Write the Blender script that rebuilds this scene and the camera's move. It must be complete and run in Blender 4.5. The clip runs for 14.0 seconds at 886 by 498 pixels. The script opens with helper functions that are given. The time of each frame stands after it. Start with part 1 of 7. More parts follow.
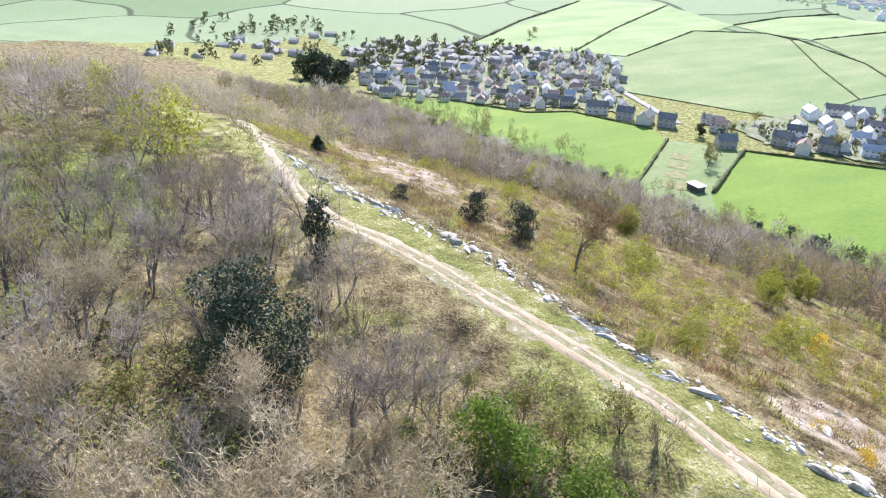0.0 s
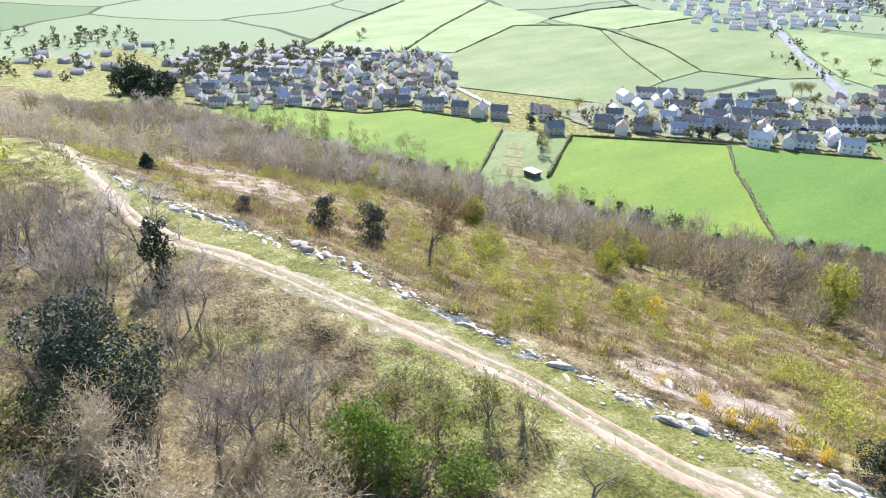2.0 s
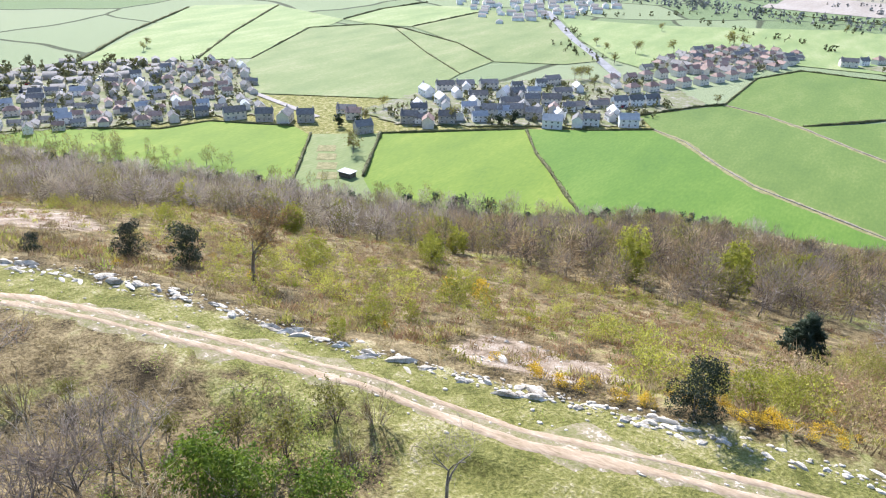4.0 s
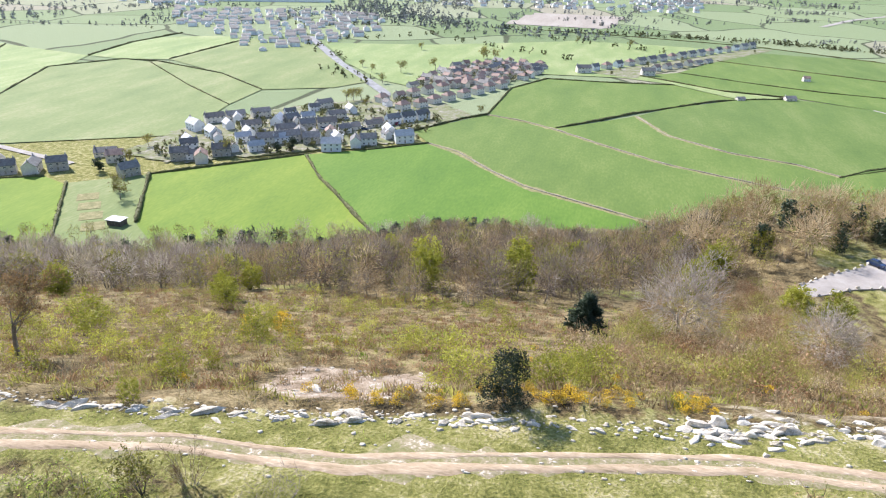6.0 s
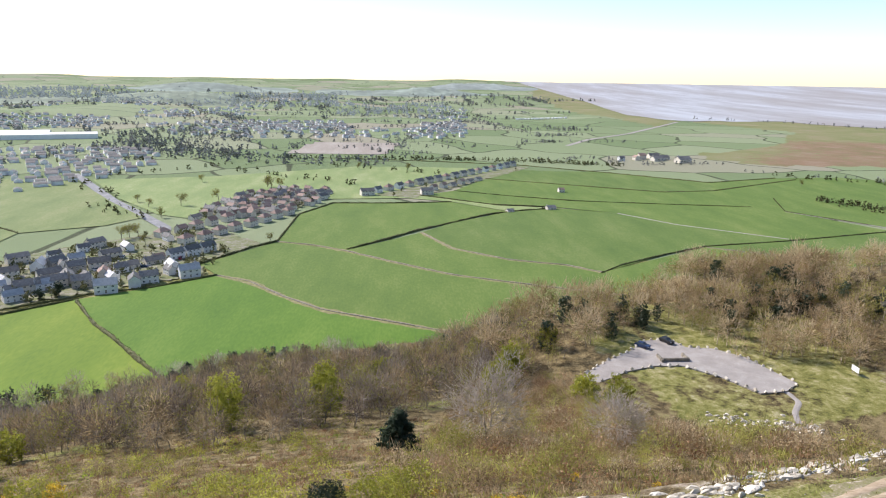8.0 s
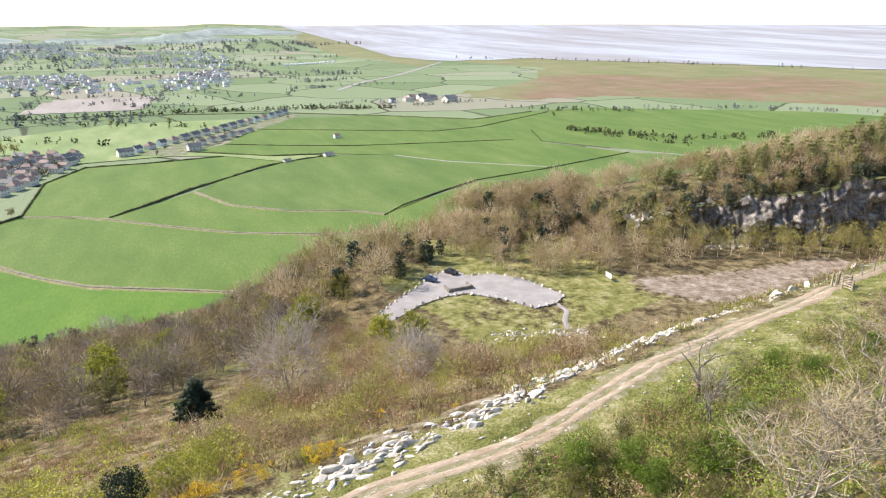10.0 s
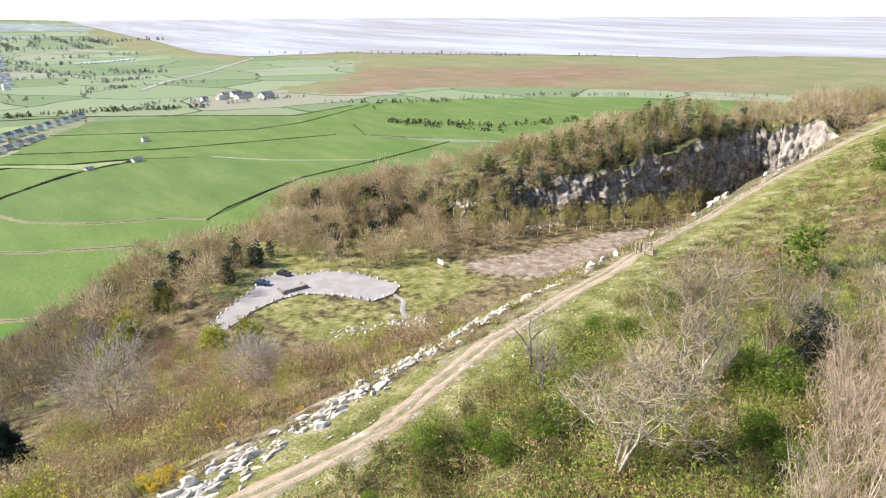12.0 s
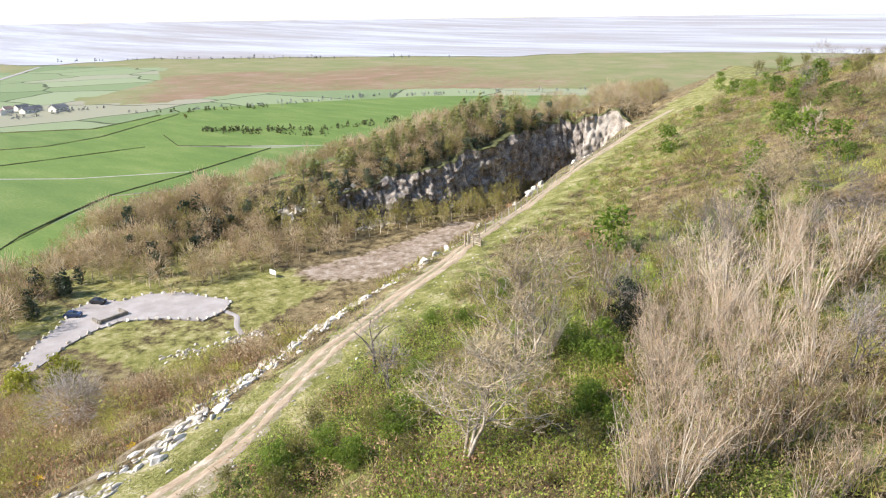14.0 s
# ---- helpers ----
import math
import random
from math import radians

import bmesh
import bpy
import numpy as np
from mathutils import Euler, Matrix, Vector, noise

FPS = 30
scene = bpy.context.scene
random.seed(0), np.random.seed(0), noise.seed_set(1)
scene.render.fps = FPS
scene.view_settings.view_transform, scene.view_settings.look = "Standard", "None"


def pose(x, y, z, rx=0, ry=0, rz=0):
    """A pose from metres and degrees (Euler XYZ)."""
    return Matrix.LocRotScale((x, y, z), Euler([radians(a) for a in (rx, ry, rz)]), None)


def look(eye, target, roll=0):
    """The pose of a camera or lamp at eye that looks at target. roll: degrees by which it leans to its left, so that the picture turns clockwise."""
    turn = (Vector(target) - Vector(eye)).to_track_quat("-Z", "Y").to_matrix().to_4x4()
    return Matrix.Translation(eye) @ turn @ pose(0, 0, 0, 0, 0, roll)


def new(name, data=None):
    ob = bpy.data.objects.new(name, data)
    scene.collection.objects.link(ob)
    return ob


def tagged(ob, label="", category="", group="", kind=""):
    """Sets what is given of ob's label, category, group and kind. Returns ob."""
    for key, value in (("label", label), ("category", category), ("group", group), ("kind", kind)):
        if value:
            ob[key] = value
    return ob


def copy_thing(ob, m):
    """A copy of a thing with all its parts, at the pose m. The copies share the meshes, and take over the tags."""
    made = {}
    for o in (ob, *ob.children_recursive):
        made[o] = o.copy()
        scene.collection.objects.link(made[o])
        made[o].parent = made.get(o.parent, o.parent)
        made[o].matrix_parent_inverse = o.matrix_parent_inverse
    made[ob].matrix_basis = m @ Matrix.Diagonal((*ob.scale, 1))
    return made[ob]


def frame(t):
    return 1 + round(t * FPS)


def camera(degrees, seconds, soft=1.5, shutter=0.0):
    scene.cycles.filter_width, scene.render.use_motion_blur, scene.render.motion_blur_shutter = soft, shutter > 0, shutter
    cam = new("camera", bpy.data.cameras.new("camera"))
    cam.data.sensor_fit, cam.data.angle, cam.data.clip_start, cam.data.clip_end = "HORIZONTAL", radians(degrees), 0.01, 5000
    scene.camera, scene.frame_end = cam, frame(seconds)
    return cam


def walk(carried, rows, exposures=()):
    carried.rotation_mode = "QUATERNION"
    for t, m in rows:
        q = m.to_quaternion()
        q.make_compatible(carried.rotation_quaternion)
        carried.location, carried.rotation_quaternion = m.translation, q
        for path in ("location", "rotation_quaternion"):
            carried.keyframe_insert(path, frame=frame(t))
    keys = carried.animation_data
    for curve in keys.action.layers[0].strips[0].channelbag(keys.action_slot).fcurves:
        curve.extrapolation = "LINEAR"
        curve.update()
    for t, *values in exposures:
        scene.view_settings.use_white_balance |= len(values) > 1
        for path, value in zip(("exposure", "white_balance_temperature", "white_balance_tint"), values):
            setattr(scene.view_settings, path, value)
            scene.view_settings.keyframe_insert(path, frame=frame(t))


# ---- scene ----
cam = camera(65.93, 14.0, soft=1.1)
TURNS = (
    (0.0, 62.18, -1.37, 63.00),
    (0.2, 62.24, -1.45, 60.17),
    (0.4, 62.30, -1.41, 57.49),
    (0.5, 62.39, -1.41, 56.27),
    (1.0, 62.50, -1.40, 53.35),
    (1.5, 62.56, -1.40, 51.55),
    (2.0, 62.61, -1.46, 49.20),
    (2.5, 62.69, -1.47, 45.48),
    (3.0, 62.81, -1.48, 41.45),
    (3.2, 62.86, -1.46, 39.76),
    (5.3, 63.29, -1.35, 20.26),
    (5.5, 63.37, -1.25, 18.19),
    (5.7, 63.73, -0.92, 16.33),
    (6.0, 65.35, -1.29, 13.87),
    (6.5, 71.35, -1.24, 9.22),
    (6.8, 74.29, -1.04, 6.60),
    (7.0, 75.67, -1.28, 4.91),
    (7.5, 75.78, -1.26, 0.32),
    (8.0, 75.86, -1.15, -3.96),
    (8.2, 75.91, -1.12, -5.78),
    (10.3, 71.11, -0.09, -25.63),
    (10.5, 71.12, -0.03, -27.49),
    (11.0, 71.14, -0.03, -31.89),
    (11.5, 71.16, 0.09, -36.52),
    (12.0, 71.17, 0.08, -37.65),
    (12.5, 71.21, 0.15, -41.06),
    (13.0, 71.25, 0.26, -45.25),
    (13.5, 71.25, 0.37, -49.16),
    (14.0, 71.25, 0.55, -52.50),
)
walk(cam, [(t, pose(0, 0, 105, rx, ry, rz)) for t, rx, ry, rz in TURNS], exposures=((0, 1.33, 5850, 15), (3.2, 1.27, 5900, 16), (5.5, 1.13, 6250, 15), (6.5, 1.1, 6200, 16), (7.2, 0.59, 6300, 16), (8.2, 0.63, 6400, 16), (10.3, 0.99, 6450, 15), (14, 1.05, 6380, 15)))


# ---- sky and sun ----
SUN_AZ, SUN_EL = -54.0, 39.0        # degrees clockwise from +y; above the horizon
world = bpy.data.worlds.new("sky")
scene.world = world
world.use_nodes = True
wn = world.node_tree.nodes
sky = wn.new("ShaderNodeTexSky")
sky.sky_type, sky.sun_disc = "NISHITA", False
sky.sun_elevation, sky.sun_rotation = radians(SUN_EL), radians(SUN_AZ)
sky.altitude, sky.air_density, sky.dust_density, sky.ozone_density = 100, 1.0, 0.12, 1.5
wn["Background"].inputs["Strength"].default_value = 0.122
world.node_tree.links.new(sky.outputs[0], wn["Background"].inputs["Color"])
lamp = bpy.data.lights.new("sun", "SUN")
lamp.energy, lamp.angle, lamp.color = 4.5, radians(0.6), (1.0, 0.94, 0.85)
sun = new("sun", lamp)
se, sa = radians(SUN_EL), radians(SUN_AZ)
sun.matrix_world = look((0, 0, 400), (-math.cos(se) * math.sin(sa), -math.cos(se) * math.cos(sa), 400 - math.sin(se)))


# ---- materials ----
def material(name, colours, size=1.0, rough=0.85, bump=0.0, detail=None, spread=0.0, tint=0.0, metal=0.0, spec=0.3, stretch=(1, 1, 1), thin=0.0):
    """Noise of that size in metres between the colours, finer grain over it; spread: how far single objects differ; tint: how far the mesh's own 'tint' shifts it."""
    m = bpy.data.materials.new(name)
    m.use_nodes = True
    nt = m.node_tree
    n, ln = nt.nodes, nt.links
    b = n["Principled BSDF"]
    b.inputs["Roughness"].default_value, b.inputs["Metallic"].default_value, b.inputs["Specular IOR Level"].default_value = rough, metal, spec
    geo = n.new("ShaderNodeNewGeometry")
    mp = n.new("ShaderNodeMapping")
    mp.inputs["Scale"].default_value = stretch
    ln.new(geo.outputs["Position"], mp.inputs["Vector"])
    nz = n.new("ShaderNodeTexNoise")
    nz.inputs["Scale"].default_value, nz.inputs["Detail"].default_value, nz.inputs["Roughness"].default_value = 1 / size, 5, 0.62
    ln.new(mp.outputs[0], nz.inputs["Vector"])
    fine = n.new("ShaderNodeTexNoise")
    fine.inputs["Scale"].default_value, fine.inputs["Detail"].default_value = 1 / (detail or size * 0.13), 4
    ln.new(mp.outputs[0], fine.inputs["Vector"])
    add = n.new("ShaderNodeMath")
    add.operation = "MULTIPLY_ADD"
    ln.new(fine.outputs["Fac"], add.inputs[0])
    add.inputs[1].default_value = 0.55
    ln.new(nz.outputs["Fac"], add.inputs[2])
    fac = add.outputs[0]
    for kind, amount in (("spread", spread), ("tint", tint)):
        if amount:
            if kind == "spread":
                src = n.new("ShaderNodeObjectInfo").outputs["Random"]
            else:
                at = n.new("ShaderNodeAttribute")
                at.attribute_name = "tint"
                src = at.outputs["Fac"]
            sh = n.new("ShaderNodeMath")
            sh.operation = "MULTIPLY_ADD"
            ln.new(src, sh.inputs[0])
            sh.inputs[1].default_value = amount
            ln.new(fac, sh.inputs[2])
            off = n.new("ShaderNodeMath")
            off.operation = "SUBTRACT"
            ln.new(sh.outputs[0], off.inputs[0])
            off.inputs[1].default_value = amount / 2
            fac = off.outputs[0]
    ramp = n.new("ShaderNodeValToRGB")
    el = ramp.color_ramp.elements
    while len(el) < len(colours):
        el.new(0.5)
    for i, c in enumerate(colours):
        el[i].position = 0.48 + 0.6 * i / max(1, len(colours) - 1)
        el[i].color = (*c, 1)
    ln.new(fac, ramp.inputs[0])
    ln.new(ramp.outputs[0], b.inputs["Base Color"])
    if thin:
        tl = n.new("ShaderNodeBsdfTranslucent")
        ln.new(ramp.outputs[0], tl.inputs["Color"])
        mx = n.new("ShaderNodeMixShader")
        mx.inputs[0].default_value = thin
        ln.new(b.outputs[0], mx.inputs[1])
        ln.new(tl.outputs[0], mx.inputs[2])
        ln.new(mx.outputs[0], n["Material Output"].inputs["Surface"])
    if bump:
        bp = n.new("ShaderNodeBump")
        bp.inputs["Strength"].default_value, bp.inputs["Distance"].default_value = bump, size * 0.2
        ln.new(add.outputs[0], bp.inputs["Height"])
        ln.new(bp.outputs[0], b.inputs["Normal"])
    return m


bark_grey = material("bark_grey", ((0.09, 0.075, 0.06), (0.19, 0.17, 0.14), (0.33, 0.30, 0.25)), 0.8, 0.9, spread=0.3, tint=0.3)
bark_mid = material("bark_mid", ((0.10, 0.075, 0.05), (0.27, 0.215, 0.15), (0.48, 0.42, 0.33)), 0.6, 0.9, spread=0.25)
bark_pale = material("bark_pale", ((0.16, 0.12, 0.08), (0.40, 0.33, 0.235), (0.64, 0.56, 0.44)), 0.7, 0.9, spread=0.25)
twig_brown = material("twig_brown", ((0.16, 0.125, 0.08), (0.29, 0.24, 0.16), (0.44, 0.38, 0.275)), 3.0, 0.9, thin=0.35, spread=0.35, tint=0.45)
twig_grey = material("twig_grey", ((0.21, 0.17, 0.14), (0.37, 0.315, 0.265), (0.58, 0.52, 0.45)), 2.5, 0.9, thin=0.42, spread=0.35, tint=0.35)
twig_pale = material("twig_pale", ((0.44, 0.32, 0.205), (0.64, 0.49, 0.335), (0.77, 0.64, 0.475)), 1.6, 0.9, thin=0.45, spread=0.3)
twig_lichen = material("twig_lichen", ((0.25, 0.19, 0.105), (0.42, 0.335, 0.20), (0.58, 0.48, 0.33)), 1.6, 0.9, thin=0.25, spread=0.3)
twig_white = material("twig_white", ((0.28, 0.225, 0.175), (0.40, 0.34, 0.275), (0.52, 0.46, 0.39)), 2.0, 0.9, thin=0.3, spread=0.2)
twig_tan = material("twig_tan", ((0.16, 0.11, 0.055), (0.285, 0.205, 0.112), (0.43, 0.325, 0.195)), 3.0, 0.9, thin=0.25, tint=0.5)
twig_purple = material("twig_purple", ((0.095, 0.07, 0.055), (0.18, 0.14, 0.108), (0.29, 0.24, 0.19)), 3.0, 0.9, thin=0.3, tint=0.6)
twig_buff = material("twig_buff", ((0.25, 0.175, 0.09), (0.42, 0.31, 0.175), (0.58, 0.46, 0.285)), 3.0, 0.9, thin=0.35, tint=0.6)
willow_leaf = material("willow_leaf", ((0.26, 0.265, 0.035), (0.44, 0.435, 0.065), (0.57, 0.55, 0.125)), 2.0, 0.6, thin=0.5, spread=0.4, tint=0.5)
larch_leaf = material("larch_leaf", ((0.125, 0.14, 0.035), (0.23, 0.24, 0.07), (0.35, 0.34, 0.115)), 2.0, 0.7, thin=0.3, tint=0.4)
straw = material("straw", ((0.17, 0.13, 0.05), (0.31, 0.245, 0.11), (0.46, 0.38, 0.20)), 4.0, 0.9, thin=0.3, tint=0.5)
rust_twig = material("rust_twig", ((0.19, 0.10, 0.048), (0.35, 0.21, 0.11), (0.49, 0.335, 0.195)), 3.0, 0.9, thin=0.2, tint=0.4)
bud_leaf = material("bud_leaf", ((0.165, 0.16, 0.035), (0.30, 0.285, 0.065), (0.46, 0.43, 0.12)), 2.0, 0.6, thin=0.5, spread=0.4, tint=0.5)
spring_leaf = material("spring_leaf", ((0.12, 0.18, 0.022), (0.24, 0.32, 0.045), (0.40, 0.47, 0.085)), 1.6, 0.55, thin=0.5, spread=0.3, tint=0.4)
ivy_leaf = material("ivy_leaf", ((0.025, 0.04, 0.02), (0.05, 0.075, 0.03), (0.10, 0.125, 0.05)), 1.2, 0.5, spec=0.3, thin=0.15, spread=0.3, tint=0.4)
holly_leaf = material("holly_leaf", ((0.022, 0.034, 0.017), (0.05, 0.07, 0.036), (0.115, 0.14, 0.08)), 0.35, 0.55, spec=0.3, thin=0.15, spread=0.3, tint=0.4)
pine_leaf = material("pine_leaf", ((0.010, 0.022, 0.010), (0.022, 0.04, 0.018), (0.045, 0.065, 0.028)), 1.0, 0.6)
rust_leaf = material("rust_leaf", ((0.16, 0.08, 0.03), (0.26, 0.15, 0.06), (0.34, 0.22, 0.10)), 1.5, 0.75, thin=0.3, spread=0.3)
gorse_flower = material("gorse_flower", ((0.16, 0.13, 0.03), (0.62, 0.40, 0.015), (0.80, 0.56, 0.03)), 0.6, 0.7, spread=0.2)
blossom = material("blossom", ((0.55, 0.52, 0.46), (0.7, 0.66, 0.6), (0.8, 0.78, 0.74)), 0.8, 0.7)
pink_blossom = material("pink_blossom", ((0.5, 0.16, 0.22), (0.65, 0.28, 0.34), (0.72, 0.4, 0.45)), 0.8, 0.7)
limestone = material("limestone", ((0.21, 0.18, 0.13), (0.47, 0.42, 0.335), (0.64, 0.585, 0.485), (0.76, 0.71, 0.61)), 0.45, 0.9, bump=0.9, detail=0.07, spread=0.3)
earth = material("earth", ((0.20, 0.16, 0.085), (0.32, 0.24, 0.155), (0.41, 0.32, 0.22), (0.54, 0.455, 0.345)), 0.7, 0.95, bump=0.6, detail=0.14, stretch=(0.35, 1, 1))
gravel = material("gravel", ((0.25, 0.225, 0.20), (0.33, 0.30, 0.27), (0.41, 0.38, 0.345)), 5.0, 0.95, bump=0.2, detail=0.2)
asphalt = material("asphalt", ((0.16, 0.16, 0.16), (0.24, 0.24, 0.24), (0.33, 0.33, 0.32)), 6.0, 0.9)
# far trees: haze painted in as a paler grey than the near foliage
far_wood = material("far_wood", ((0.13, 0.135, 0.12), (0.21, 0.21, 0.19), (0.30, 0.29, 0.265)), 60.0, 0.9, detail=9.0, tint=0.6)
ploughed = material("ploughed", ((0.24, 0.205, 0.165), (0.31, 0.27, 0.225), (0.37, 0.33, 0.28)), 30.0, 0.95, detail=2.0, stretch=(1, 0.2, 1))
worn = material("worn", ((0.11, 0.12, 0.035), (0.18, 0.17, 0.07), (0.27, 0.225, 0.145), (0.52, 0.46, 0.37)), 0.9, 0.95, bump=0.6, detail=0.16)
scree = material("scree", ((0.17, 0.135, 0.10), (0.30, 0.25, 0.205), (0.42, 0.37, 0.315)), 2.2, 0.95, bump=0.5, detail=0.25)
cliff_rock = material("cliff_rock", ((0.03, 0.025, 0.018), (0.15, 0.125, 0.10), (0.32, 0.28, 0.23), (0.52, 0.47, 0.40)), 2.6, 0.9, bump=1.0, detail=0.5, stretch=(1, 1, 0.8))
pale_cliff = material("pale_cliff", ((0.16, 0.13, 0.095), (0.33, 0.29, 0.235), (0.47, 0.43, 0.36)), 4.0, 0.9, bump=0.8, detail=0.8, stretch=(1, 1, 0.6))
dry_stone = material("dry_stone", ((0.12, 0.105, 0.08), (0.23, 0.205, 0.16), (0.36, 0.325, 0.265)), 1.2, 0.95, bump=0.5)
hedge_leaf = material("hedge_leaf", ((0.055, 0.06, 0.022), (0.115, 0.12, 0.045), (0.19, 0.18, 0.075)), 1.8, 0.8, thin=0.2, spread=0.3)
verge = material("verge", ((0.12, 0.13, 0.045), (0.21, 0.195, 0.085), (0.31, 0.27, 0.14)), 3.0, 0.95)
field_greens = []
# dull and pale hold some distance haze in their colour, as added blue
for name, (r, g, bl) in (("fresh", (0.14, 0.212, 0.02)), ("lush", (0.094, 0.178, 0.018)), ("mid", (0.11, 0.17, 0.03)), ("deep", (0.106, 0.162, 0.032)), ("dull", (0.17, 0.212, 0.072)), ("pale", (0.21, 0.267, 0.094))):
    field_greens.append(material("grass_" + name, ((r * 0.66, g * 0.76, bl * 0.7), (r, g, bl), (r * 1.4, g * 1.2, bl * 1.6)), 22.0, 0.9, detail=1.1, stretch=(1, 0.3, 1)))
white_wall = material("white_wall", ((0.62, 0.61, 0.58), (0.76, 0.75, 0.72), (0.82, 0.81, 0.79)), 2.0, 0.8)
stone_wall = material("stone_wall", ((0.28, 0.26, 0.22), (0.42, 0.39, 0.34), (0.54, 0.50, 0.45)), 1.2, 0.9, spread=0.2)
cream_wall = material("cream_wall", ((0.52, 0.47, 0.39), (0.65, 0.60, 0.51), (0.74, 0.69, 0.61)), 1.5, 0.85, spread=0.2)
slate = material("slate", ((0.10, 0.095, 0.09), (0.165, 0.16, 0.15), (0.24, 0.23, 0.22)), 1.2, 0.75, spread=0.3)
red_tile = material("red_tile", ((0.17, 0.11, 0.085), (0.27, 0.18, 0.145), (0.36, 0.26, 0.21)), 1.2, 0.75, spread=0.3)
pale_roof = material("pale_roof", ((0.32, 0.315, 0.31), (0.43, 0.425, 0.42), (0.54, 0.535, 0.53)), 2.0, 0.45)
pane = material("pane", ((0.02, 0.025, 0.03), (0.04, 0.05, 0.06), (0.07, 0.08, 0.09)), 1.0, 0.08, spec=0.6)
white_paint = material("white_paint", ((0.7, 0.7, 0.69), (0.78, 0.78, 0.77), (0.82, 0.82, 0.81)), 0.6, 0.5)
rubber = material("rubber", ((0.015, 0.015, 0.016), (0.025, 0.025, 0.027), (0.04, 0.04, 0.042)), 0.4, 0.5)
car_blue = material("car_blue", ((0.015, 0.03, 0.07), (0.02, 0.04, 0.10), (0.03, 0.055, 0.13)), 0.5, 0.25, spec=0.6)
car_silver = material("car_silver", ((0.35, 0.36, 0.37), (0.42, 0.43, 0.44), (0.48, 0.49, 0.5)), 0.5, 0.3, metal=0.5)
car_red = material("car_red", ((0.25, 0.02, 0.02), (0.35, 0.03, 0.03), (0.4, 0.05, 0.04)), 0.5, 0.25)
old_wood = material("old_wood", ((0.20, 0.17, 0.13), (0.33, 0.29, 0.23), (0.45, 0.41, 0.34)), 0.3, 0.9, spread=0.3)


def ground_material():
    """Leaf litter, dry grass, turf, marsh, mud and distant fields, laid out by the mesh's own zones."""
    m = bpy.data.materials.new("hill_ground")
    m.use_nodes = True
    n, ln = m.node_tree.nodes, m.node_tree.links
    b = n["Principled BSDF"]
    b.inputs["Roughness"].default_value, b.inputs["Specular IOR Level"].default_value = 0.95, 0.15
    geo = n.new("ShaderNodeNewGeometry").outputs["Position"]

    def noise_at(size, detail=5):
        t = n.new("ShaderNodeTexNoise")
        t.inputs["Scale"].default_value, t.inputs["Detail"].default_value, t.inputs["Roughness"].default_value = 1 / size, detail, 0.65
        ln.new(geo, t.inputs["Vector"])
        return t.outputs["Fac"]

    def ramp(fac, *stops):
        r = n.new("ShaderNodeValToRGB")
        el = r.color_ramp.elements
        while len(el) < len(stops):
            el.new(0.5)
        for i, (at, c) in enumerate(stops):
            el[i].position, el[i].color = at * 0.75, (*c, 1)
        less = n.new("ShaderNodeMath")
        less.operation = "MULTIPLY"
        less.inputs[1].default_value = 0.75
        ln.new(fac, less.inputs[0])
        ln.new(less.outputs[0], r.inputs[0])
        return r.outputs[0]

    def mix(fac, a, c):
        x = n.new("ShaderNodeMix")
        x.data_type = "RGBA"
        ln.new(fac, x.inputs["Factor"])
        ln.new(a, x.inputs["A"])
        ln.new(c, x.inputs["B"])
        return x.outputs["Result"]

    def zone(name, ragged):
        at = n.new("ShaderNodeAttribute")
        at.attribute_name = name
        s = n.new("ShaderNodeMath")
        s.operation = "MULTIPLY_ADD"
        ln.new(ragged, s.inputs[0])
        s.inputs[1].default_value = 1.3
        ln.new(at.outputs["Fac"], s.inputs[2])
        t = n.new("ShaderNodeMapRange")
        t.inputs["From Min"].default_value, t.inputs["From Max"].default_value = 1.03, 1.25
        ln.new(s.outputs[0], t.inputs["Value"])
        return t.outputs[0]

    small, mid, big = noise_at(0.22, 8), noise_at(2.4, 8), noise_at(14.0)
    blend = n.new("ShaderNodeMath")
    blend.operation = "MULTIPLY_ADD"
    ln.new(small, blend.inputs[0])
    blend.inputs[1].default_value = 0.75
    ln.new(mid, blend.inputs[2])
    blend = blend.outputs[0]
    litter = ramp(blend, (0.70, (0.035, 0.026, 0.012)), (0.86, (0.165, 0.125, 0.06)), (1.04, (0.34, 0.27, 0.14)))
    dry = ramp(blend, (0.70, (0.04, 0.028, 0.012)), (0.84, (0.135, 0.095, 0.042)), (0.92, (0.22, 0.162, 0.078)), (1.04, (0.35, 0.275, 0.155)))
    turf = ramp(blend, (0.68, (0.10, 0.105, 0.024)), (0.86, (0.215, 0.21, 0.06)), (0.96, (0.30, 0.275, 0.105)), (1.06, (0.44, 0.39, 0.23)))
    moss = ramp(blend, (0.70, (0.03, 0.042, 0.008)), (0.86, (0.12, 0.15, 0.03)), (1.04, (0.27, 0.27, 0.08)))
    marsh = ramp(noise_at(90.0), (0.35, (0.17, 0.19, 0.07)), (0.55, (0.22, 0.21, 0.10)), (0.7, (0.27, 0.22, 0.14)))
    col = mix(zone("dry", mid), litter, dry)
    col = mix(zone("moss", mid), col, moss)
    col = mix(zone("turf", mid), col, turf)
    stones = ramp(blend, (0.66, (0.11, 0.085, 0.05)), (0.82, (0.265, 0.20, 0.138)), (0.95, (0.35, 0.28, 0.208)), (1.10, (0.54, 0.49, 0.42)))
    col = mix(zone("stone", mid), col, stones)
    # distant fields, each its own green greyed for haze, dark along the hedges
    warp = n.new("ShaderNodeVectorMath")
    warp.operation = "MULTIPLY_ADD"
    wnz = n.new("ShaderNodeTexNoise")
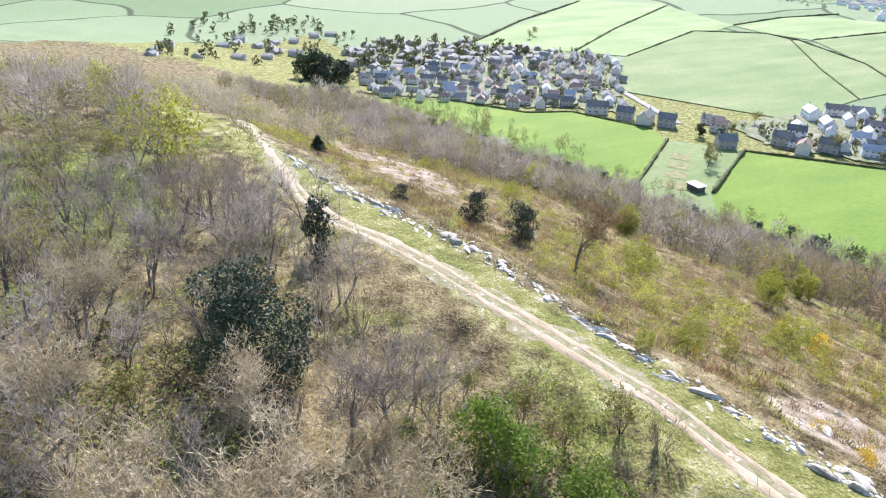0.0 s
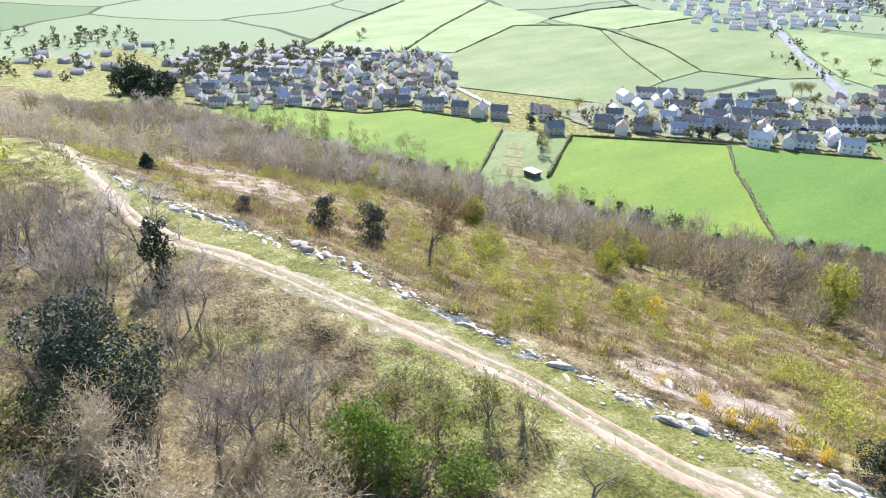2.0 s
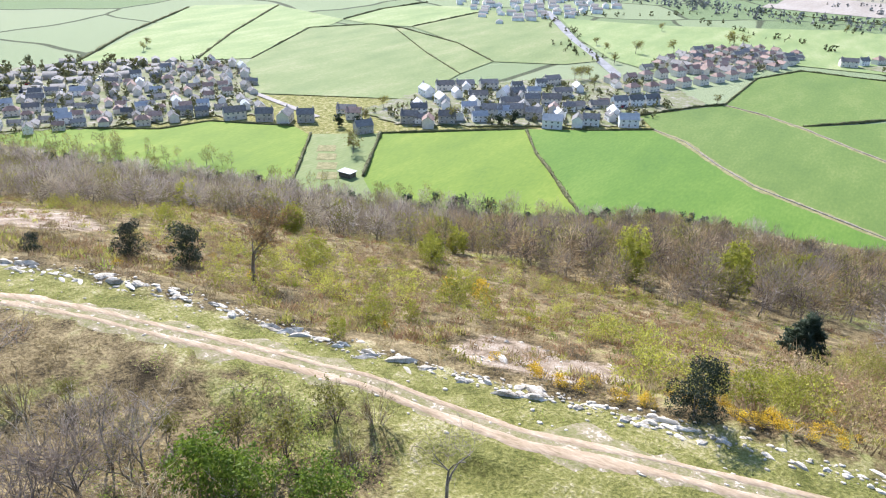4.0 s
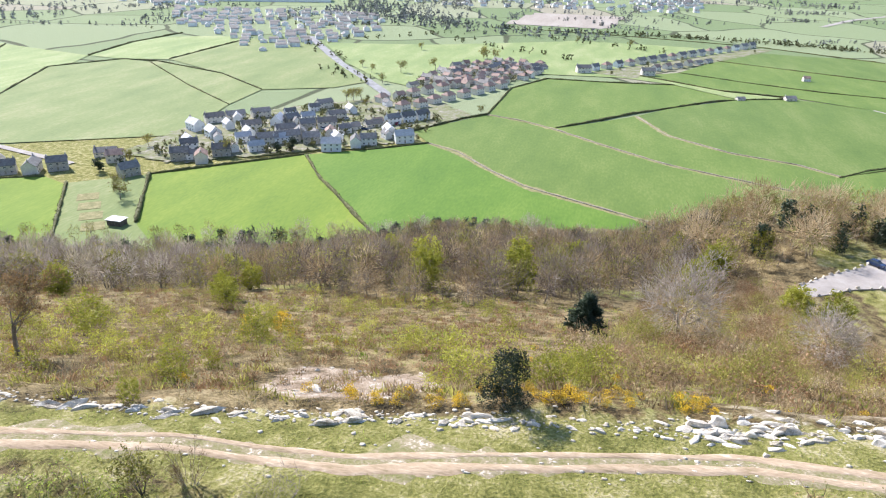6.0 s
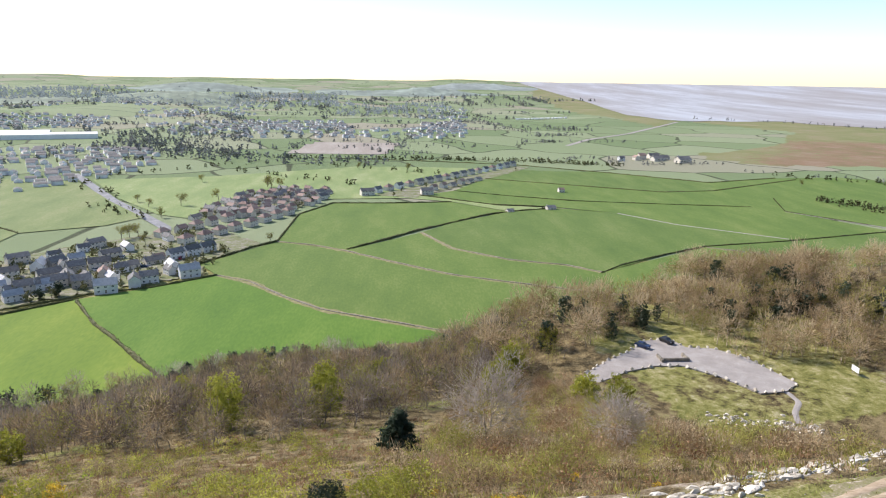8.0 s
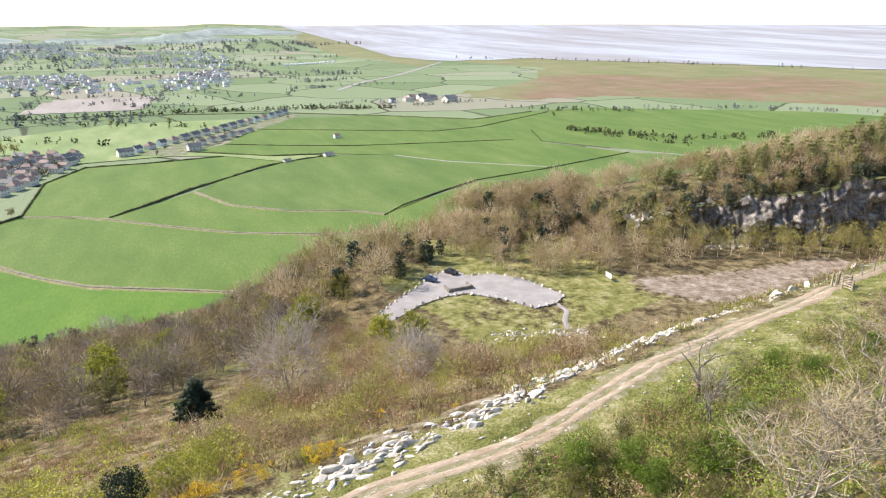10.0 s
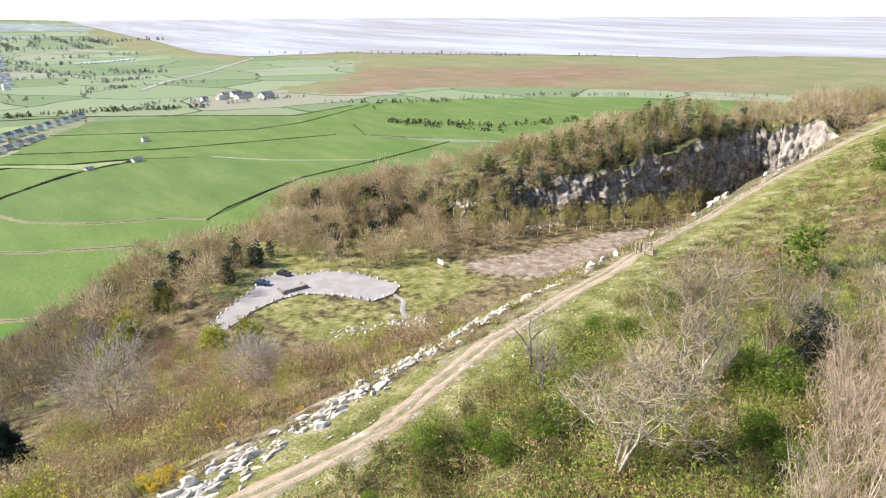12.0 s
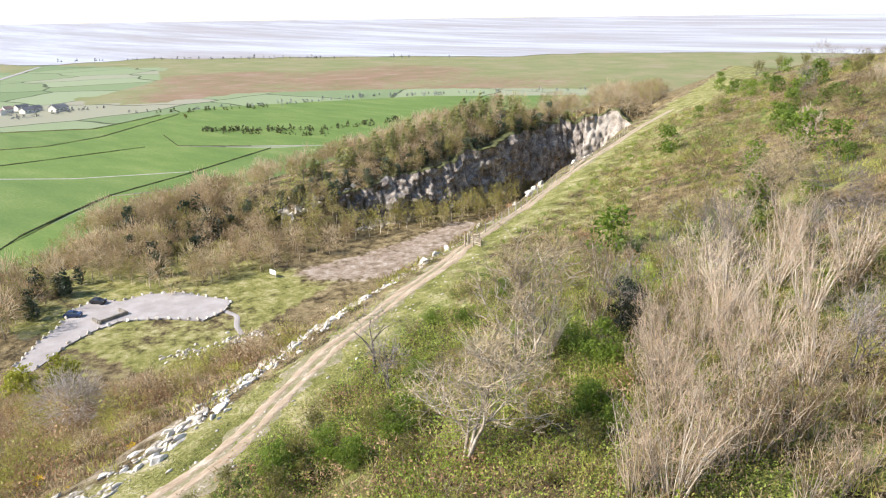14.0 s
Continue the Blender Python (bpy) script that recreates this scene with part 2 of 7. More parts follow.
    wnz.inputs["Scale"].default_value = 1 / 200
    ln.new(geo, wnz.inputs["Vector"])
    ln.new(wnz.outputs["Color"], warp.inputs[0])
    warp.inputs[1].default_value = (110, 110, 0)
    ln.new(geo, warp.inputs[2])
    cells = []
    for feature in ("F1", "DISTANCE_TO_EDGE"):
        v = n.new("ShaderNodeTexVoronoi")
        v.feature, v.voronoi_dimensions = feature, "2D"
        v.inputs["Scale"].default_value = 1 / 150
        ln.new(warp.outputs[0], v.inputs["Vector"])
        cells.append(v)
    sep = n.new("ShaderNodeSeparateColor")
    ln.new(cells[0].outputs["Color"], sep.inputs[0])
    # haze is mixed into these greens: lighter, with more blue than near grass
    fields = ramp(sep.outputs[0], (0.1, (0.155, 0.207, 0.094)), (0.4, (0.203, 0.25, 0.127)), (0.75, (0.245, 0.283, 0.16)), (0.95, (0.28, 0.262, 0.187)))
    edge = ramp(cells[1].outputs["Distance"], (0.012, (1, 1, 1)), (0.019, (0, 0, 0)))
    hedge = ramp(mid, (0.3, (0.04, 0.055, 0.025)), (0.7, (0.10, 0.11, 0.06)))
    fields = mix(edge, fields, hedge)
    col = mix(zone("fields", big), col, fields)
    col = mix(zone("marsh", big), col, marsh)
    russet = ramp(noise_at(60.0), (0.35, (0.18, 0.15, 0.07)), (0.52, (0.235, 0.155, 0.095)), (0.68, (0.27, 0.20, 0.135)))
    col = mix(zone("red", big), col, russet)
    ln.new(col, b.inputs["Base Color"])
    bp = n.new("ShaderNodeBump")
    bp.inputs["Strength"].default_value, bp.inputs["Distance"].default_value = 0.9, 0.4
    ln.new(blend, bp.inputs["Height"])
    ln.new(bp.outputs[0], b.inputs["Normal"])
    return m


hill_ground = ground_material()


# ---- mesh builders ----
def mesh(name, verts, faces, *mats, smooth=False, tint=None):
    """A mesh from arrays of points and of triangles or quads."""
    me = bpy.data.meshes.new(name)
    verts, faces = np.asarray(verts, np.float32), np.asarray(faces, np.int32)
    k = faces.shape[1]
    me.vertices.add(len(verts))
    me.vertices.foreach_set("co", verts.ravel())
    me.loops.add(faces.size)
    me.loops.foreach_set("vertex_index", faces.ravel())
    me.polygons.add(len(faces))
    me.polygons.foreach_set("loop_start", np.arange(len(faces), dtype=np.int32) * k)
    if smooth:
        me.polygons.foreach_set("use_smooth", np.ones(len(faces), bool))
    if tint is not None:
        me.attributes.new("tint", "FLOAT", "POINT").data.foreach_set("value", np.asarray(tint, np.float32))
    for mt in mats:
        me.materials.append(mt)
    me.update(calc_edges=True)
    return me


def child(name, me, parent, label=""):
    ob = new(name, me)
    ob.parent = parent
    if label:
        ob["label"] = label
    return ob


def part(name, bm, mt, parent, label=""):
    me = bpy.data.meshes.new(name)
    bm.to_mesh(me)
    bm.free()
    me.materials.append(mt)
    return child(name, me, parent, label)


def cones(a, b, ra, sides=3):
    """Thin tapering twigs from points a to points b."""
    a, b = np.asarray(a, float), np.asarray(b, float)
    d = b - a
    d /= np.maximum(np.linalg.norm(d, axis=1), 1e-6)[:, None]
    up = np.where(np.abs(d[:, 2:3]) > 0.9, np.array([[1.0, 0, 0]]), np.array([[0, 0, 1.0]]))
    e = np.cross(d, up)
    e /= np.linalg.norm(e, axis=1)[:, None]
    f = np.cross(d, e)
    ra = np.broadcast_to(np.asarray(ra, float), len(a))[:, None]
    ring = [a + ra * (math.cos(2 * math.pi * k / sides) * e + math.sin(2 * math.pi * k / sides) * f) for k in range(sides)]
    v = np.stack(ring + [b], 1).reshape(-1, 3)
    base = np.arange(len(a))[:, None] * (sides + 1)
    fc = np.concatenate([np.stack([base[:, 0] + k, base[:, 0] + (k + 1) % sides, base[:, 0] + sides], 1) for k in range(sides)])
    return v, fc


def blades(a, b, w, rng):
    """Fine twigs as single slim triangles, for those too thin to show a section."""
    a, b = np.asarray(a, float), np.asarray(b, float)
    e = np.cross(b - a, rng.normal(size=a.shape))
    e *= (np.broadcast_to(np.asarray(w, float), len(a)) / np.maximum(np.linalg.norm(e, axis=1), 1e-6))[:, None]
    v = np.stack([a - e, a + e, b], 1).reshape(-1, 3)
    return v, np.arange(len(v)).reshape(-1, 3)


def bent(a, b, w, rng, bend=0.14):
    """Fine crooked twigs: slim strips with one bend each."""
    a, b = np.asarray(a, float), np.asarray(b, float)
    ln = np.linalg.norm(b - a, axis=1)[:, None]
    m = a + (b - a) * rng.uniform(0.4, 0.65, (len(a), 1)) + rng.normal(size=a.shape) * bend * ln
    e = np.cross(b - a, rng.normal(size=a.shape))
    e *= (np.broadcast_to(np.asarray(w, float), len(a)) / np.maximum(np.linalg.norm(e, axis=1), 1e-6))[:, None]
    v = np.stack([a - e, a + e, m - e * 0.7, m + e * 0.7, b], 1).reshape(-1, 3)
    base = np.arange(len(a))[:, None] * 5
    return v, np.concatenate([base + np.array([[0, 1, 3]]), base + np.array([[0, 3, 2]]), base + np.array([[2, 3, 4]])])


def stool(rng, tall, wide, stems, twigs, w):
    """A coppice stool: many slender curved stems from one base, with fine ascending twigs."""
    a, b, ra, rb, ta, tb = [], [], [], [], [], []
    for s in range(stems):
        turn, out = rng.uniform(0, 6.28), rng.uniform(0.05, 1) ** 0.7
        foot = np.array([math.cos(turn), math.sin(turn), 0]) * 0.10 * wide * rng.uniform(0.2, 1) + np.array([0, 0, -0.2])
        way = np.array([math.cos(turn) * out * wide * 0.5, math.sin(turn) * out * wide * 0.5, 0]) / tall
        h = tall * rng.uniform(0.68, 1.0) * (1 - 0.25 * out)
        pts = [foot]
        for k in range(1, 6):
            f = k / 5
            pts.append(foot + np.array([0, 0, h * f]) + way * h * f ** 1.25 + rng.normal(size=3) * np.array([0.09, 0.09, 0]) * f)
        r = tall * rng.uniform(0.006, 0.0115)
        for k in range(5):
            a.append(pts[k]); b.append(pts[k + 1]); ra.append(r * (1 - 0.17 * k)); rb.append(r * (1 - 0.17 * (k + 1)))
        for k in range(twigs):
            f = rng.uniform(1.2, 5)
            i = min(4, int(f))
            at = pts[i] + (pts[i + 1] - pts[i]) * (f - i)
            d = rng.normal(size=3) * 0.42 + way * 0.5 + np.array([0, 0, 0.95])
            to = at + d / np.linalg.norm(d) * tall * rng.uniform(0.08, 0.2)
            ta.append(at); tb.append(to)
            for _ in range(2):
                st = at + (to - at) * rng.uniform(0.3, 0.9)
                d2 = d + rng.normal(size=3) * 0.5
                ta.append(st); tb.append(st + d2 / np.linalg.norm(d2) * tall * rng.uniform(0.04, 0.11))
    return tubes(a, b, ra, rb, 3), bent(ta, tb, w, rng), None


def dome(rng, tall, wide, n, length, w, low=0.25, leaf=0, leaf_size=0.2, stems=2, droop=0.0, limbs=2):
    """A full rounded crown of radiating twigs on a short forked trunk: limbs, twigs, leaves."""
    rows = grow(rng, tall * 0.72, 1.5, 3, 3, 0.55, stems, 0.12, 0.28)
    keep = [r for r in rows if r[0] < limbs]
    wood = tubes([r[1] for r in keep], [r[2] for r in keep], [max(r[3], 0.03) for r in keep], [max(r[4], 0.02) for r in keep], 3)
    lumps = rng.normal(size=(9, 3))
    lumps /= np.linalg.norm(lumps, axis=1)[:, None]
    c0 = np.array([0, 0, tall * (low + (1 - low) * 0.42)])
    u = rng.normal(size=(n, 3))
    u /= np.linalg.norm(u, axis=1)[:, None]
    swell = 0.78 + 0.32 * np.max(u @ lumps.T, axis=1)
    r = (rng.uniform(0.15, 1, n) ** 0.55 * swell)[:, None]
    half = np.array([wide / 2, wide / 2, tall * (1 - low) * 0.58])
    a = c0 + u * r * half * 0.85
    a[:, 2] = np.maximum(a[:, 2], tall * 0.06)
    way = u * half / half.max() + rng.normal(size=(n, 3)) * 0.35 + np.array([0, 0, 0.45 - droop])
    way /= np.linalg.norm(way, axis=1)[:, None]
    b = a + way * length * rng.uniform(0.5, 1.3, (n, 1))
    lf = None
    if leaf:
        k = rng.integers(0, n, leaf)
        lf = leaves(a[k] + (b - a)[k] * rng.uniform(0, 1, (leaf, 1)) + rng.normal(size=(leaf, 3)) * leaf_size, leaf_size, rng)
    return wood, blades(a, b, w, rng), lf


def tubes(a, b, ra, rb, sides=5):
    """Tapered limbs from points a to points b, as triangles."""
    a, b = np.asarray(a, float), np.asarray(b, float)
    d = b - a
    d /= np.maximum(np.linalg.norm(d, axis=1), 1e-6)[:, None]
    up = np.where(np.abs(d[:, 2:3]) > 0.9, np.array([[1.0, 0, 0]]), np.array([[0, 0, 1.0]]))
    e = np.cross(d, up)
    e /= np.linalg.norm(e, axis=1)[:, None]
    f = np.cross(d, e)
    rings = []
    for c, r in ((a, ra), (b, rb)):
        r = np.broadcast_to(np.asarray(r, float), len(a))[:, None]
        rings += [c + r * (math.cos(2 * math.pi * k / sides) * e + math.sin(2 * math.pi * k / sides) * f) for k in range(sides)]
    v = np.stack(rings, 1).reshape(-1, 3)
    base = np.arange(len(a)) * (2 * sides)
    fc = []
    for k in range(sides):
        k2 = (k + 1) % sides
        fc += [np.stack([base + k, base + k2, base + sides + k2], 1), np.stack([base + k, base + sides + k2, base + sides + k], 1)]
    return v, np.concatenate(fc)


def leaves(c, size, rng, flat=0.0):
    """Small folded leaves at the points c, two triangles each."""
    n = len(c)
    d = rng.normal(size=(n, 3))
    d[:, 2] *= 1 - flat
    d /= np.linalg.norm(d, axis=1)[:, None]
    e = np.cross(d, rng.normal(size=(n, 3)))
    e /= np.linalg.norm(e, axis=1)[:, None]
    s = size * rng.uniform(0.6, 1.3, n)[:, None]
    fold = np.cross(d, e) * s * 0.25
    v = np.stack([c - d * s, c + e * s * 0.55 + fold, c + d * s, c - e * s * 0.55 + fold], 1).reshape(-1, 3)
    base = np.arange(n)[:, None] * 4
    return v, np.concatenate([base + np.array([[0, 1, 2]]), base + np.array([[0, 2, 3]])])


def join(*pieces):
    vs, fs, at = [], [], 0
    for v, f in pieces:
        vs.append(v)
        fs.append(np.asarray(f) + at)
        at += len(v)
    return np.concatenate(vs), np.concatenate(fs)


def grow(rng, tall, spread, levels=4, forks=4, lean=0.35, stems=1, rise=0.25, trunk=0.3, crook=0.16, girth=0.027):
    """Branches of a tree as rows (level, start, end, radius, end radius)."""
    rows = []

    def branch(level, at, way, length, r):
        steps = 3 if level < 2 else 2
        for i in range(steps):
            way = way + rng.normal(size=3) * crook * (0.3 if level == 0 else 1)
            way[2] += rise * 0.25
            way /= np.linalg.norm(way)
            to = at + way * length / steps
            r2 = r * (0.82 if i < steps - 1 else 0.6)
            rows.append((level, at, to, r, r2))
            if level < levels - 1 and (i > 0 or level > 0):
                for _ in range(forks if i == steps - 1 else max(1, forks - 2)):
                    side = rng.normal(size=3)
                    side[2] *= 0.6
                    side /= np.linalg.norm(side)
                    w = way * (1 - lean) + side * lean * spread
                    w[2] += rise
                    branch(level + 1, to, w / np.linalg.norm(w), length * rng.uniform(0.5, 0.78), r2 * 0.72)
            at, r = to, r2
    for s in range(stems):
        w = np.array([rng.normal() * 0.1, rng.normal() * 0.1, 1.0])
        if stems > 1:
            w[:2] += rng.normal(size=2) * 0.28
        branch(0, np.zeros(3) + np.array([*(rng.normal(size=2) * 0.02 * (stems > 1)), -0.25]), w, tall * trunk * rng.uniform(0.85, 1.1), tall * girth / math.sqrt(stems))
    top = max(r[2][2] for r in rows)
    k = tall / top
    return [(lv, a * k, b * k, r, r2) for lv, a, b, r, r2 in rows]


def tree_mesh(rng, tall, spread, levels, forks, sprays, spray_len, stems=1, leaf=0, leaf_size=0.12, rise=0.25, limbs_to=2, sides=4, trunk=0.3, twig_r=0.012, lean=0.35, most=400, stout=1.0, full=False, crook=0.16):
    """Points and faces of the limbs, of the twigs and of the leaves."""
    rows = grow(rng, tall, spread, levels, forks, lean, stems, rise, trunk, crook)
    big = [r for r in rows if r[0] <= limbs_to]
    wood = tubes([r[1] for r in big], [r[2] for r in big], [max(r[3] * stout, 0.02) for r in big], [max(r[4] * stout, 0.012) for r in big], sides)
    thin = [r for r in rows if r[0] > limbs_to]
    a, b = np.array([r[1] for r in thin]), np.array([r[2] for r in thin])
    pick = np.arange(len(a)) if full else rng.permutation(len(a))[:int(most * 0.4)]
    tw = [bent(a[pick], a[pick] + (b - a)[pick] * 1.06, twig_r * 1.5, rng, 0.08)]
    ends = np.repeat(b, sprays, 0) if sprays else b
    if sprays:
        start = np.repeat(a, sprays, 0) + (ends - np.repeat(a, sprays, 0)) * rng.uniform(0.2, 1, (len(ends), 1))
        way = rng.normal(size=(len(ends), 3)) * 0.8 + np.array([0, 0, rise]) + np.repeat((b - a) / np.maximum(np.linalg.norm(b - a, axis=1), 1e-6)[:, None], sprays, 0)
        way /= np.linalg.norm(way, axis=1)[:, None]
        tips = start + way * spray_len * rng.uniform(0.5, 1.3, (len(ends), 1))
        pick = rng.permutation(len(tips))[:int(most * (1.0 if full else 0.6))]
        start, tips = start[pick], tips[pick]
        tw.append(bent(start, tips, twig_r, rng))
        ends = np.concatenate([tips, ends])
    lf = None
    if leaf:
        c = ends[rng.integers(0, len(ends), leaf)] + rng.normal(size=(leaf, 3)) * leaf_size * 1.2
        lf = leaves(c, leaf_size, rng)
    return wood, join(*tw), lf


# ---- lie of the land: p runs along the limestone edge, q away from it downhill ----
CA, SA = math.cos(radians(10.75)), math.sin(radians(10.75))


def to_pq(x, y):
    return x * CA + y * SA, y * CA - x * SA - 28.5


def to_xy(p, q):
    return p * CA - (q + 28.5) * SA, p * SA + (q + 28.5) * CA


def lattice(ix, iy, seed):
    h = np.sin(ix * 127.1 + iy * 311.7 + seed * 74.7) * 43758.5453
    return h - np.floor(h)


def soft_noise(x, y, size, seed=0):
    """Smooth value noise from -1 to 1."""
    x, y = np.asarray(x, float) / size, np.asarray(y, float) / size
    ix, iy = np.floor(x), np.floor(y)
    fx, fy = x - ix, y - iy
    fx, fy = fx * fx * (3 - 2 * fx), fy * fy * (3 - 2 * fy)
    a = lattice(ix, iy, seed) * (1 - fx) + lattice(ix + 1, iy, seed) * fx
    b = lattice(ix, iy + 1, seed) * (1 - fx) + lattice(ix + 1, iy + 1, seed) * fx
    return 2 * (a * (1 - fy) + b * fy) - 1


def ease(v, a, b):
    s = np.clip((v - a) / (b - a), 0, 1)
    return s * s * (3 - 2 * s)


PROFILE = ((-400, -150, -60, -28, -8, 0, 5, 8, 13, 30, 75, 120, 170, 196, 225, 300),
           (118, 100, 88, 84, 80.8, 80, 79.4, 78, 73.5, 66, 47, 32, 15, 6.5, 0, 0))
CLIFF = ((60, 140, 165, 190, 232, 265, 287, 294, 305, 345, 520), (170, 150, 128, 112, 84, 68, 58, 22, 18, 12, 0))
CREST = ((120, 165, 216, 265, 312, 341, 420, 520), (32, 43, 54, 64, 69, 70, 54, 0))
QUARRY = ((7, 9, 14, 45, 62, 158, 205, 225), (79, 77, 70, 42, 35, 35, 4, 0))


def height(x, y, rough=True):
    """The height of the ground at x, y (numbers or arrays)."""
    x, y = np.asarray(x, float), np.asarray(y, float)
    p, q = to_pq(x, y)
    low = np.where(q > 75, 75 + (q - 75) * np.interp(p, (-250, -60, -15), (1.45, 1.35, 1)), q)
    prof = np.interp(low, *PROFILE)
    prof = prof * np.interp(p, (-700, -450, -330, -200, -90, 0, 420, 620), (0, 0.3, 0.5, 0.7, 0.97, 1, 1, 0))
    hill = prof + np.interp(p, (0, 160, 260, 400), (0, 11.5, 6, -10)) * np.clip((5 - q) / 45, 0, 1)
    # the old quarry below the edge, and the wooded spur beyond it
    floor_z = np.where(q < 7, 999, np.interp(q, *QUARRY))
    pit = hill + (np.where(q > 62, floor_z, np.minimum(hill, floor_z)) - hill) * ease(p, 45, 85)
    dq = q - np.interp(p, *CLIFF)
    spur = np.interp(dq, (0, 25, 60, 150), (-4, 0, -10, -70)) + np.interp(p, *CREST)
    front = np.interp(p, (150, 178, 196), (45, 24, 0.5))
    bank = 35 + (spur - 35) * np.clip(1 + dq / front, 0, 1)
    spur = np.where(dq > 0, spur, np.where(p > 303, spur + dq * 0.3, -50))
    z = np.where(p < 150, pit, np.where((dq < 0) & (p < 303), np.where((p < 196) & (dq > -front), np.maximum(pit, bank), pit), np.where(p < 303, spur, np.maximum(spur, hill))))
    z = np.maximum(z, 0)
    bump = np.clip(z / 6, 0, 1) * (0 if not rough else 1)
    z = z + bump * (soft_noise(x, y, 23, 1) * 0.9 + soft_noise(x, y, 8, 2) * 0.35 + soft_noise(x, y, 2.7, 3) * 0.12) * np.where(np.abs(q) < 4, 0.35, np.where((q > 64) & (q < 160) & (p > 62) & (p < 190), 0.12, 1))
    # far off the land climbs towards the horizon
    r = np.hypot(x, y)
    az = np.degrees(np.arctan2(x, y))
    rim = np.interp(az, (-60, -40, -5, 20, 35, 80), (48, 53, 74, 88, 96, 104))
    back = np.clip((r - 2000) / 2950, 0, 1)
    hills = (14 * soft_noise(az * 40, r * 0.35, 260, 5) + 20 * soft_noise(x, y, 620, 6)) * np.clip((r - 1300) / 1500, 0, 1) * (1 - 0.8 * back) * (1 - ease(az, 8, 20))
    drumlin = 14 * np.clip((r - 800) / 500, 0, 1) * (1 - ease(az, 10, 22)) * np.clip(soft_noise(x, y, 420, 9), 0, 1)
    return z + rim * back ** 2 + np.maximum(hills, -4) + drumlin


# ---- the ground, one sheet out to the horizon ----
def in_poly(x, y, poly):
    x, y = np.asarray(x, float), np.asarray(y, float)
    c = np.zeros(x.shape, bool)
    for (x0, y0), (x1, y1) in zip(poly, poly[1:] + poly[:1]):
        if y0 != y1:
            c ^= ((y0 > y) != (y1 > y)) & (x < (x1 - x0) * (y - y0) / (y1 - y0) + x0)
    return c


def shore(az):
    """How far off the tideline lies, by bearing in degrees."""
    return np.interp(az, (-180, 10, 14, 17, 18.7, 22.7, 30, 36, 49, 58, 64, 78, 180), (4850, 4850, 3500, 2700, 2250, 2020, 2180, 2090, 2020, 1980, 2130, 2230, 2230))


SCREE = (([(-26, 43), (-26, 50), (-19, 50), (-13, 49), (-9, 43), (-12, 33), (-16, 31), (-20, 33)], 0.62), ([(-185, 60), (-145, 58), (-128, 62), (-98, 53), (-86, 49), (-85, 40), (-92, 36), (-110, 42), (-155, 47)], 0.58), ([(5, 37), (9, 40), (17, 46), (30, 50), (42, 56), (44, 54), (30, 45), (18, 38), (10, 36)], 0.34), ([(118, 138), (121, 149), (129, 147), (144, 143), (163, 141), (185, 142), (200, 128), (190, 113), (157, 122), (138, 123), (127, 127)], 0.58))


